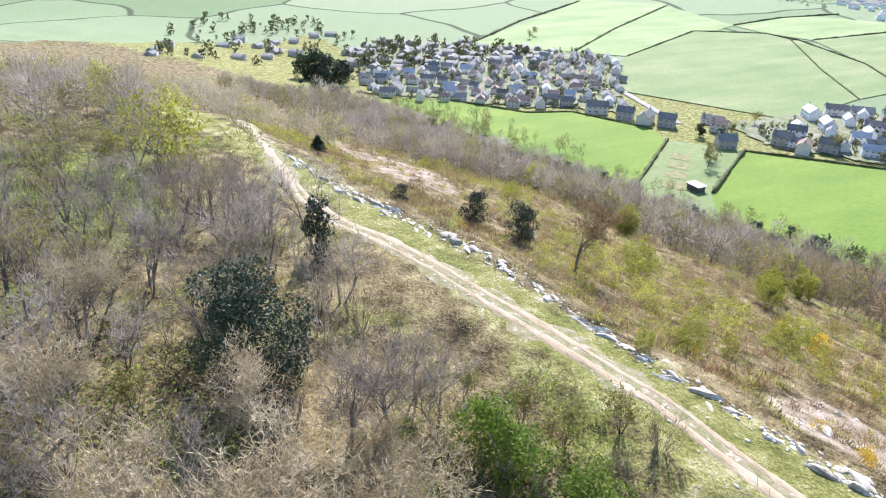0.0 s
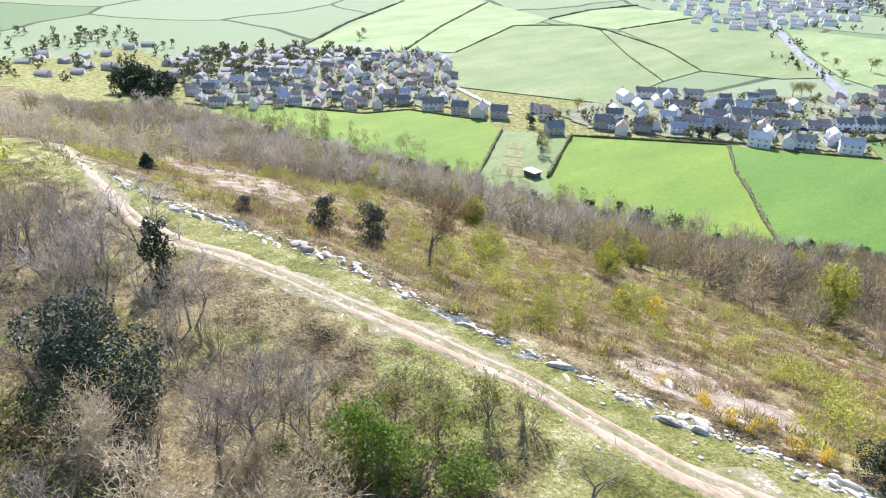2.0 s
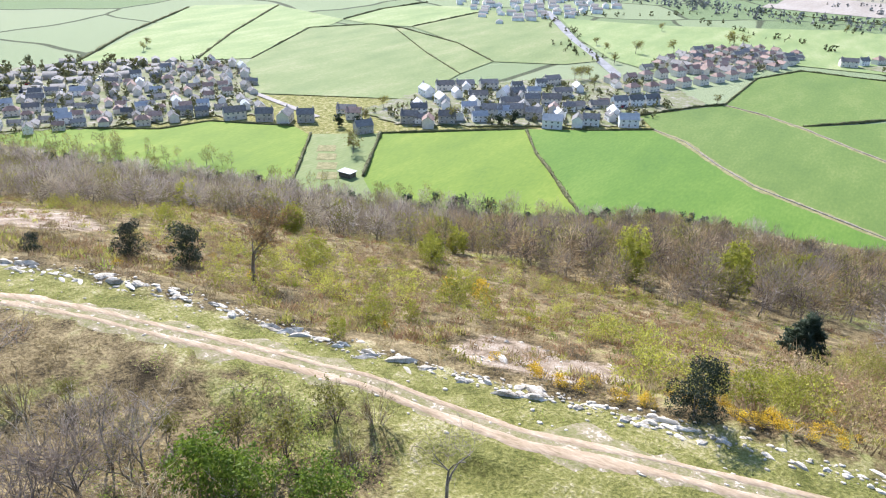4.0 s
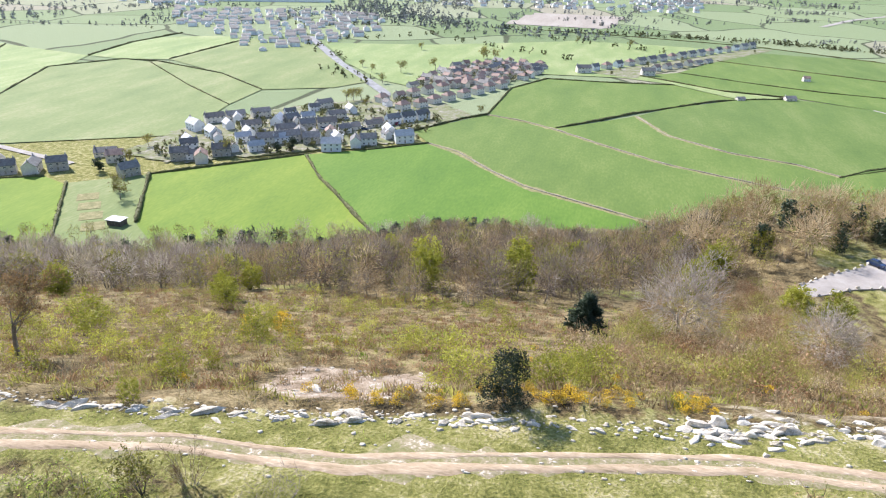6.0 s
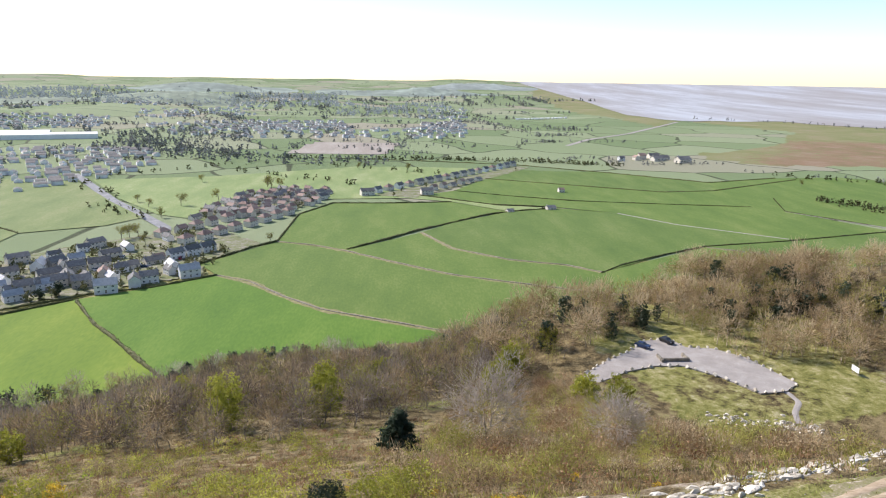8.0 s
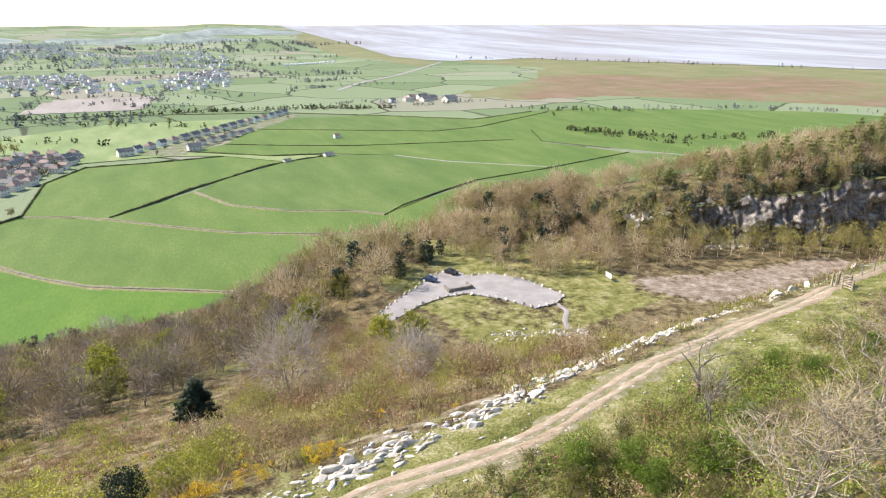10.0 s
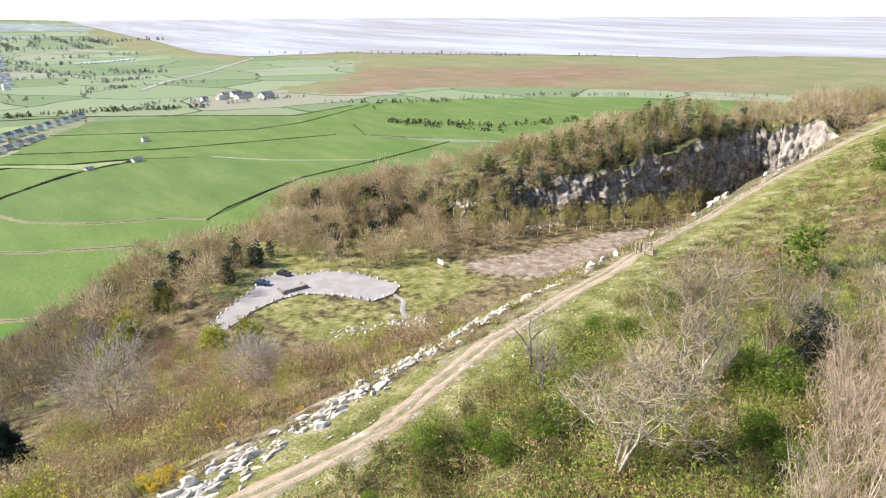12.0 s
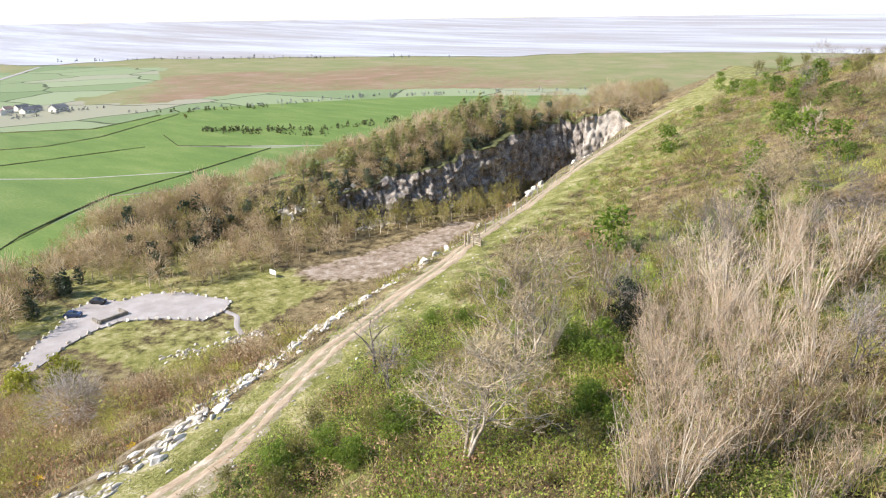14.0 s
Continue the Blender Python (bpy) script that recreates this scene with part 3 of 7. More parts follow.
def ground():
    az = np.concatenate([np.arange(-106, 106, 0.6), np.arange(106, 254, 4.0)])
    r = np.concatenate([[0.0, 2.0], np.geomspace(4, 4940, 285)])
    A, R = np.meshgrid(np.radians(az), r)
    x, y = R * np.sin(A), R * np.cos(A)
    z = height(x, y)
    n, k = len(az), len(r)
    i, j = np.meshgrid(np.arange(k - 1), np.arange(n), indexing="ij")
    j2 = (j + 1) % n
    f = np.stack([i * n + j, i * n + j2, (i + 1) * n + j2, (i + 1) * n + j], -1).reshape(-1, 4)
    me = mesh("ground", np.stack([x, y, z - 0.35 * (z < 0.05)], -1).reshape(-1, 3), f, hill_ground, smooth=True)
    p, q = to_pq(x, y)
    deg = np.degrees(A)
    deg = (deg + 180) % 360 - 180
    nz, nz2 = soft_noise(x, y, 18, 11), soft_noise(x, y, 7, 12)
    turf = 0.85 * np.exp(-((q - 1.0) / 3.6) ** 2) + 0.16 * nz2 + 0.36 * ease(p, 60, 85) * (np.exp(-((q + 9) / 9.0) ** 2)) + 0.3 * np.exp(-((q + 7) / 5.0) ** 2) * ease(p, -35, -5)
    turf = turf + 0.5 * np.exp(-((q + 4.5) / 4.0) ** 2) * ease(p, -16, -8) * (1 - ease(p, 15, 24))
    turf = turf + 1.0 * ((p > 85) & (p < 150) & (q > 78) & (q < 165)) * (0.62 + 0.25 * nz)
    dry = np.where((q > 4) & (q < 72), 0.42 + 0.3 * nz + 0.25 * nz2, 0) + np.where((q < -3), 0.14 + 0.35 * nz2 + 0.45 * ease(p, -5, 25), 0)
    moss = np.where(q < 0, 0.22 + 0.45 * nz + 0.3 * nz2 + 0.12 * ease(p, 0, 40) + 0.34 * ease(p, 4, 16) * (1 - ease(p, 60, 80)), 0.15 + 0.4 * nz)
    plain = ease(R, 230, 300) * (height(x, y, False) < 12)
    fields = np.where(R > 420, 1.0, 0) * (p * 0 + 1)
    fields = np.where((p < 520) & (q < 230) & (p > -500), 0, fields)
    green = in_poly(x, y, [(279, 1091), (424, 1332), (634, 1607), (798, 1905), (900, 1500), (700, 1198), (520, 1035), (416, 1023)])
    marsh = ((R > np.interp(deg, (11, 15, 21, 25, 30, 36, 90), (3300, 2300, 1750, 1040, 1000, 1080, 1080))) & (deg > 11)) * np.where(green, 0.0, 1.0)
    red = marsh * np.clip(0.78 - (R - 1080) / 1100 + 0.3 * soft_noise(x, y, 150, 3), 0, 0.8) * ease(deg, 24, 32) * (1 - 0.55 * ease(deg, 48, 66))
    fields = np.where(green, 1.0, fields)
    stone = np.zeros_like(turf)
    for poly, much in SCREE:
        part_in = sum(in_poly(x + 1.5 * nz2 + reach * math.cos(k * 0.9), y + 1.5 * nz + reach * math.sin(k * 0.9), poly) for k in range(7) for reach in (0.7, 2.2)) / 14
        stone = np.maximum(stone, part_in * (much + 0.16))
    for name, val in (("turf", np.maximum(turf, plain * 0.9)), ("dry", dry), ("moss", moss), ("fields", fields), ("marsh", marsh), ("red", red), ("stone", stone)):
        me.attributes.new(name, "FLOAT", "POINT").data.foreach_set("value", np.clip(val, 0, 1).astype(np.float32).ravel())
    tagged(new("ground", me), "limestone hillside of scrub and turf above a green plain", "ground", kind="structure")


ground()


# ---- tidal bay ----
def bay():
    az = np.arange(9, 120, 0.5)
    rows = np.linspace(0, 1, 90) ** 1.3
    s = shore(az) + 25 * soft_noise(az * 30, az * 0, 40, 3)
    out = np.full_like(az, 4930.0)
    s = np.minimum(s, out - 60)
    R = s[None, :] + (out - s)[None, :] * rows[:, None]
    A = np.radians(az)[None, :] + 0 * R
    x, y = R * np.sin(A), R * np.cos(A)
    z = height(x, y) + 0.6
    n, k = len(az), len(rows)
    i, j = np.meshgrid(np.arange(k - 1), np.arange(n - 1), indexing="ij")
    f = np.stack([i * n + j, i * n + j + 1, (i + 1) * n + j + 1, (i + 1) * n + j], -1).reshape(-1, 4)
    m = bpy.data.materials.new("wet_sand")
    m.use_nodes = True
    nn, ln = m.node_tree.nodes, m.node_tree.links
    b = nn["Principled BSDF"]
    geo = nn.new("ShaderNodeNewGeometry")
    mp = nn.new("ShaderNodeMapping")
    mp.inputs["Rotation"].default_value = (0, 0, radians(40))
    mp.inputs["Scale"].default_value = (1, 0.22, 0.3)
    ln.new(geo.outputs["Position"], mp.inputs["Vector"])
    nz = nn.new("ShaderNodeTexNoise")
    nz.inputs["Scale"].default_value, nz.inputs["Detail"].default_value = 1 / 300, 9
    nz.inputs["Roughness"].default_value = 0.68
    ln.new(mp.outputs[0], nz.inputs["Vector"])
    r = nn.new("ShaderNodeValToRGB")
    el = r.color_ramp.elements
    el.new(0.5)
    for e, at, c in zip(el, (0.38, 0.5, 0.62), ((0.30, 0.275, 0.255), (0.36, 0.345, 0.335), (0.47, 0.47, 0.47))):
        e.position, e.color = at, (*c, 1)
    ln.new(nz.outputs["Fac"], r.inputs[0])
    ln.new(r.outputs[0], b.inputs["Base Color"])
    g = nn.new("ShaderNodeMapRange")
    g.inputs["From Min"].default_value, g.inputs["From Max"].default_value = 0.42, 0.58
    g.inputs["To Min"].default_value, g.inputs["To Max"].default_value = 0.75, 0.48
    ln.new(nz.outputs["Fac"], g.inputs["Value"])
    ln.new(g.outputs[0], b.inputs["Roughness"])
    me = mesh("water", np.stack([x, y, z], -1).reshape(-1, 3), f, m, smooth=True)
    tagged(new("water", me), "wide tidal bay of wet sand and shallow water", "bay", kind="structure")


bay()


# ---- fields, hedges, walls and lanes of the plain ----
def drape(name, line, width, mt, lift=0.06, step=2.0, label="", category="", wobble=0.0, seed=0, widen=(0, 1, 0)):
    """A strip of ground cover along a line of places."""
    pts = np.array(line, float)
    seg = np.hypot(*np.diff(pts, axis=0).T)
    s = np.concatenate([[0], np.cumsum(seg)])
    t = np.arange(0, s[-1] + step, step)
    cx, cy = np.interp(t, s, pts[:, 0]), np.interp(t, s, pts[:, 1])
    for _ in range(3):
        cx[1:-1], cy[1:-1] = (cx[:-2] + cx[1:-1] * 2 + cx[2:]) / 4, (cy[:-2] + cy[1:-1] * 2 + cy[2:]) / 4
    tx, ty = np.gradient(cx), np.gradient(cy)
    ln = np.hypot(tx, ty)
    nx, ny = -ty / ln, tx / ln
    cols = 7
    w = np.linspace(-1, 1, cols)
    wid = width / 2 * (1 + wobble * (0.6 * soft_noise(t, t * 0, 6, seed) + 0.4 * soft_noise(t, t * 0, 1.7, seed + 1))) * (1 + widen[2] * ease(t, widen[0], widen[1]))
    side = w[None] * wid[:, None] * (1 + wobble * np.where(w[None] > 0, soft_noise(t, t * 0, 2.6, seed + 2)[:, None] * 0.5 + soft_noise(t, t * 0, 0.7, seed + 3)[:, None] * 0.35, soft_noise(t, t * 0, 3.1, seed + 4)[:, None] * 0.5 + soft_noise(t, t * 0, 0.6, seed + 5)[:, None] * 0.35))
    x = cx[:, None] + nx[:, None] * side
    y = cy[:, None] + ny[:, None] * side
    z = height(x, y) + lift - 0.1 * np.abs(w) ** 4
    k = len(t)
    i, j = np.meshgrid(np.arange(k - 1), np.arange(cols - 1), indexing="ij")
    f = np.stack([i * cols + j, (i + 1) * cols + j, (i + 1) * cols + j + 1, i * cols + j + 1], -1).reshape(-1, 4)
    return tagged(new(name, mesh(name, np.stack([x, y, z], -1).reshape(-1, 3), f[:, ::-1], mt, smooth=True)), label, category, kind="structure")


FIELDS = []


def field(shade, poly):
    lift = 0.005 * len(FIELDS)
    FIELDS.append(poly)
    bm = bmesh.new()
    bm.faces.new([bm.verts.new((x, y, 0.03 + lift)) for x, y in poly])
    bmesh.ops.triangulate(bm, faces=bm.faces[:])
    me = bpy.data.meshes.new("field")
    bm.to_mesh(me)
    bm.free()
    me.materials.append(field_greens[shade])
    ob = new("field", me)
    if me.polygons[0].normal.z < 0:
        me.flip_normals()
    return tagged(ob, "close-grazed green pasture between hedges and stone walls", "field", kind="structure")


def hedge(line, tall=1.8, wide=1.6, mt=None, name="hedge", label="dark clipped hedge between green fields", seed=1):
    """A lumpy hedge or a wall along a line."""
    rng = np.random.default_rng(seed)
    pts = np.array(line, float)
    s = np.concatenate([[0], np.cumsum(np.hypot(*np.diff(pts, axis=0).T))])
    t = np.arange(0, s[-1] + 1.2, 1.2)
    cx, cy = np.interp(t, s, pts[:, 0]), np.interp(t, s, pts[:, 1])
    for _ in range(2):
        cx[1:-1], cy[1:-1] = (cx[:-2] + cx[1:-1] * 2 + cx[2:]) / 4, (cy[:-2] + cy[1:-1] * 2 + cy[2:]) / 4
    tx, ty = np.gradient(cx), np.gradient(cy)
    ln = np.maximum(np.hypot(tx, ty), 1e-6)
    nx, ny = -ty / ln, tx / ln
    big = 1 + 0.35 * soft_noise(t, t * 0, 7, seed)
    prof = ((-0.5, 0), (-0.52, 0.55), (-0.3, 0.95), (0.3, 1.0), (0.52, 0.55), (0.5, 0))
    z0 = height(cx, cy)
    v = []
    for a, b in prof:
        j = 1 + rng.normal(size=len(t)) * (0.16 if mt is None else 0.05)
        v.append(np.stack([cx + nx * a * wide * big * j, cy + ny * a * wide * big * j, z0 - 0.1 + b * tall * big * j], -1))
    v = np.stack(v, 1).reshape(-1, 3)
    k, c = len(t), len(prof)
    i, j = np.meshgrid(np.arange(k - 1), np.arange(c - 1), indexing="ij")
    f = np.stack([i * c + j, (i + 1) * c + j, (i + 1) * c + j + 1, i * c + j + 1], -1).reshape(-1, 4)
    f = np.concatenate([f[:, :3], f[:, [0, 2, 3]]])
    if mt is None:
        m = int(s[-1] * 7)
        at = rng.uniform(0, s[-1], m)
        side, up = rng.uniform(-0.6, 0.6, m) * wide, rng.uniform(0.1, 1.15, m) * tall
        swell = np.interp(at, t, big)
        c = np.stack([np.interp(at, t, cx) + np.interp(at, t, nx) * side * swell, np.interp(at, t, cy) + np.interp(at, t, ny) * side * swell, np.interp(at, t, z0) + up * swell], -1)
        v, f = join((v, f), leaves(c, 0.34, rng))
    return tagged(new(name, mesh(name, v, f, mt or hedge_leaf)), label, name.replace("_", " "), group="field boundaries")


# pastures below the wood, from the bay side round to the old village
field(0, [(-352, 108), (-363, 137), (-341, 172), (-297, 204), (-289, 228), (-248, 248), (-230, 241), (-184, 177), (-150, 130), (-300, 60)])
field(0, [(-205, 265), (-150, 316), (-95, 244), (-60, 205), (-130, 175), (-172, 210)])
field(1, [(-150, 316), (-121, 335), (-94, 357), (-54, 321), (-14, 291), (30, 268), (10, 215), (-60, 205), (-95, 244)])
field(2, [(-94, 357), (-109, 379), (-75, 434), (-29, 410), (32, 358), (88, 332), (170, 300), (160, 215), (90, 205), (30, 268), (-14, 291), (-54, 321)])
field(2, [(-29, 412), (19, 462), (37, 417), (68, 390), (117, 363), (205, 423), (265, 393), (300, 380), (330, 300), (170, 300), (88, 332), (32, 358)])
field(2, [(-75, 434), (-73, 523), (-51, 572), (1, 574), (50, 582), (93, 540), (67, 521), (43, 495), (17, 469), (-29, 412)])
field(3, [(19, 462), (43, 495), (93, 540), (134, 558), (182, 536), (214, 493), (275, 446), (241, 432), (205, 424), (171, 404), (117, 363), (68, 390), (37, 417)])
field(3, [(205, 423), (275, 446), (318, 455), (371, 472), (409, 444), (470, 400), (480, 300), (330, 300), (300, 380), (265, 393)])
field(5, [(24, 614), (88, 568), (134, 558), (93, 542), (50, 584), (10, 600)])
field(2, [(24, 616), (57, 642), (106, 615), (160, 592), (210, 583), (262, 575), (331, 548), (371, 472), (318, 455), (275, 446), (214, 493), (182, 536), (135, 562), (88, 570)])
field(2, [(57, 642), (98, 724), (155, 696), (216, 666), (262, 644), (318, 655), (357, 614), (331, 548), (262, 575), (210, 583), (160, 592), (106, 615)])
field(3, [(98, 724), (148, 840), (253, 778), (338, 710), (318, 655), (262, 644), (216, 666), (155, 696)])
field(2, [(318, 655), (338, 710), (435, 750), (520, 760), (620, 640), (640, 480), (480, 380), (409, 444), (369, 495), (331, 548), (357, 614)])
field(2, [(520, 760), (760, 620), (900, 420), (640, 330), (480, 300), (470, 400), (640, 480), (620, 640)])
field(5, [(-467, 263), (-629, 490), (-740, 700), (-573, 563), (-481, 416), (-415, 323)])
field(5, [(-415, 323), (-481, 416), (-573, 563), (-458, 536), (-389, 352)])
field(4, [(-389, 352), (-449, 478), (-418, 531), (-389, 527), (-303, 451), (-244, 405), (-230, 330), (-313, 283), (-333, 294), (-372, 327)])
field(4, [(-389, 527), (-385, 532), (-305, 501), (-246, 455), (-244, 405), (-303, 451)])
field(5, [(-418, 531), (-458, 536), (-474, 621), (-467, 697), (-382, 691), (-382, 545)])
field(4, [(-382, 545), (-382, 691), (-306, 680), (-237, 580), (-182, 513), (-200, 480), (-246, 455), (-305, 501)])
field(5, [(-296, 690), (-190, 720), (-60, 800), (16, 873), (149, 843), (98, 724), (10, 600), (-75, 590), (-140, 500), (-178, 520), (-230, 585)])

for k, (line, tall, wide) in enumerate((
        ([(-175, 302), (-151, 319), (-145, 326), (-121, 335), (-94, 357)], 1.8, 1.6), ([(-109, 379), (-89, 416), (-75, 434)], 2.2, 2),
        ([(-147, 313), (-127, 283), (-113, 267), (-95, 244), (-70, 215)], 2.6, 3.2), ([(-29, 414), (-6, 440), (17, 469), (43, 495), (67, 521), (93, 540), (134, 556)], 2.0, 2.2),
        ([(-75, 434), (-73, 523), (-51, 572), (1, 574), (50, 582)], 1.8, 1.8), ([(116, 361), (133, 378), (171, 404), (205, 424), (271, 440), (318, 455), (371, 472)], 1.9, 2.0),
        ([(57, 642), (106, 615), (160, 592), (210, 583), (262, 575), (312, 568)], 1.8, 2), ([(98, 724), (155, 696), (216, 666), (262, 644), (318, 655), (454, 740)], 1.8, 2.4),
        ([(-96, 891), (16, 873), (149, 843), (253, 778), (338, 710), (435, 750)], 2.2, 3), ([(24, 614), (88, 568), (135, 562)], 1.8, 2),
        ([(-232, 243), (-184, 177)], 2.6, 3), ([(-205, 265), (-174, 212)], 3.0, 3.4), ([(-205, 265), (-150, 316)], 2.0, 2), ([(-364, 133), (-341, 172), (-297, 204), (-289, 228), (-248, 248)], 1.8, 1.8),
        ([(-467, 263), (-545, 360), (-629, 490)], 2.4, 3), ([(-415, 323), (-481, 416), (-573, 563)], 2.4, 3), ([(-389, 352), (-449, 478), (-418, 531), (-385, 532), (-305, 501), (-246, 455)], 2, 2.4),
        ([(-389, 527), (-303, 451), (-244, 405)], 1.6, 2), ([(-458, 536), (-474, 621), (-467, 697)], 2.4, 3), ([(-382, 545), (-382, 691)], 2, 2.6), ([(357, 614), (331, 548), (369, 495)], 1.5, 1.5))):
    hedge(line, tall * (0.36 if line[-1][0] > 260 else 0.5), wide * 0.36, seed=k)
for k, line in enumerate(([(-94, 357), (-75, 346), (-54, 321), (-33, 301), (-14, 291), (30, 268)], [(-75, 434), (-49, 424), (-29, 410), (1, 383), (32, 358), (61, 344), (88, 332), (170, 300)],
                          [(19, 462), (37, 417), (68, 390), (100, 378), (117, 363)], [(205, 422), (226, 408), (265, 393)])):
    drape("verge", line, 5, verge, 0.12, label="strip of rough dry grass along a field wall", category="verge", wobble=0.4, seed=k)
    hedge(line, 0.6, 0.6, dry_stone, "stone_wall", "low tumbled dry stone wall in rough grass", seed=30 + k)
for k, line in enumerate(([(182, 536), (214, 493), (275, 446)], [(331, 548), (369, 495), (409, 444)])):
    drape("track", line, 2.5, gravel, 0.12, label="pale gravel farm track across the pasture", category="track", seed=k)
drape("road", [(-330, 730), (-301, 685), (-233, 578), (-190, 520), (-158, 475), (-150, 446), (-150, 415), (-190, 350)], 8, asphalt, 0.15, label="grey tarmac road into the village", category="road")
drape("lane", [(-372, 330), (-345, 300), (-313, 283), (-250, 268)], 4, gravel, 0.15, label="pale lane beside the village", category="lane")

# ---- the footpath along the edge, and the car park ----
PATH = [to_xy(p, q) for p, q in ((-90, 7.6), (-86, 6.3), (-80, 4.2), (-71, 1.9), (-60.5, -0.9), (-54, -2.2), (-47, -2.2), (-42, -1.0), (-36, -0.4), (-30, -0.2), (-24, 0.3), (-16, 0.5), (-12, -0.1), (-6, -1), (9, -0.2), (15, 0.3), (22, -0.9), (25, -0.9), (32, 0.5), (40, 2.1), (52, 2.5), (60, 2.5), (69, 3.4), (93, 3.4), (115, 3.8), (130, 3.4), (154, 3), (190, 0))]
drape("path", [(x, y) for x, y in PATH], 2.7, worn, 0.05, 0.3, "trodden stony margin of the footpath with thin grass", "path", wobble=0.75, seed=90)
for side, wide, seed in ((-0.52, 0.8, 0), (0.55, 0.7, 40)):
    line = [to_xy(p, q + side * ease(p, -75, -45)) for p, q in (to_pq(x, y) for x, y in PATH)]
    drape("path", line, wide, earth, 0.085 + 0.004 * (seed > 0), 0.3, "worn pale earth rut of the footpath along the edge", "path", wobble=0.55, seed=seed, widen=(138, 150, 0.4))


# ---- trees and scrub ----
def prototype(name, label, category, wood, twigs, lf, mats):
    """A tree off stage: an Empty with its trunk, its twigs and its leaves."""
    root = new(name)
    made = [child("trunk", mesh("trunk", *wood, mats[0]), root)]
    if twigs is not None:
        tagged(child("branchwork", mesh("branchwork", *twigs, mats[1]), root), kind="stuff")
    if lf is not None:
        tagged(child("crown", mesh("crown", *lf, mats[2]), root), kind="stuff")
    return tagged(root, label, category)


def plant(root, x, y, scale=1.0, turn=0.0, sink=0.0, group=""):
    z = float(height(x, y)) - sink
    ob = copy_thing(root, Matrix.LocRotScale((x, y, z), Euler((0, 0, turn)), None))
    ob.scale = (scale, scale, scale * random.uniform(0.9, 1.1))
    if group:
        ob["group"] = group
    return ob


def forest(name, label, kinds, xs, ys, scales, seed):
    """Many trees as one mesh for each layer: kinds is a list of (points, faces), all of one material."""
    rng = np.random.default_rng(seed)
    which = rng.integers(0, len(kinds[0][1]), len(xs))
    root = tagged(new(name), label, "woodland", kind="stuff")
    zs = height(xs, ys) - 0.15
    turn = rng.uniform(0, 6.28, len(xs))
    tone = rng.uniform(0, 1, len(xs))
    for layer, variants, mt in kinds:
        vs, fs, ts, at = [], [], [], 0
        for k, (v, f) in enumerate(variants):
            sel = np.where(which == k)[0]
            if not len(sel):
                continue
            c, s = np.cos(turn[sel])[:, None], np.sin(turn[sel])[:, None]
            sc = scales[sel][:, None]
            X = (v[None, :, 0] * c - v[None, :, 1] * s) * sc + xs[sel][:, None]
            Y = (v[None, :, 0] * s + v[None, :, 1] * c) * sc + ys[sel][:, None]
            Z = v[None, :, 2] * sc * (0.9 + 0.25 * tone[sel][:, None]) + zs[sel][:, None]
            vs.append(np.stack([X, Y, Z], -1).reshape(-1, 3))
            fs.append((f[None] + (np.arange(len(sel)) * len(v))[:, None, None]).reshape(-1, 3) + at)
            ts.append(np.repeat(tone[sel], len(v)))
            at += len(sel) * len(v)
        if vs:
            child(layer, mesh(layer, np.concatenate(vs), np.concatenate(fs), mt, tint=np.concatenate(ts)), root)
    return root


def scatter(rng, n, p0, p1, q0, q1, keep=None):
    p, q = rng.uniform(p0, p1, n), rng.uniform(q0, q1, n)
    if keep is not None:
        k = keep(p, q)
        p, q = p[k], q[k]
    x, y = to_xy(p, q)
    clear = np.zeros(len(x), bool)
    for poly, _ in SCREE[:3]:
        clear |= in_poly(x, y, poly) & (soft_noise(x, y, 2.2, 77) > -0.15)
    return x[~clear], y[~clear]


rng = np.random.default_rng(7)


def dense_bush(tall, wide, n, leaf, rng, low=0.05):
    """Limbs, twigs and leaves of a dense leafy bush with an uneven outline."""
    rows = tree_mesh(rng, tall * 0.9, 1.3, 3, 4, 2, tall * 0.2, stems=3, limbs_to=0, sides=4, trunk=0.4, most=40)
    lots = 34
    h = rng.uniform(0.10, 0.92, lots)
    out = wide * 0.36 * np.sqrt(np.clip(1.05 - (h - 0.35) ** 2 * 2.6, 0.02, 1)) * rng.uniform(0.25, 1.15, lots)
    turn = rng.uniform(0, 6.28, lots)
    lumps = np.stack([out * np.cos(turn), out * np.sin(turn), h * tall], -1)
    size = rng.uniform(0.45, 1.05, lots)
    k = rng.choice(lots, n, p=size ** 2 / np.sum(size ** 2))
    d = rng.normal(size=(n, 3))
    d /= np.linalg.norm(d, axis=1)[:, None]
    c = lumps[k] + d * (rng.uniform(0.4, 1.05, n) ** 0.5 * size[k])[:, None] * np.array([wide * 0.2, wide * 0.2, tall * 0.14])
    c[:, 2] = np.maximum(c[:, 2], tall * low)
    return rows[0], rows[1], leaves(c, leaf, rng)


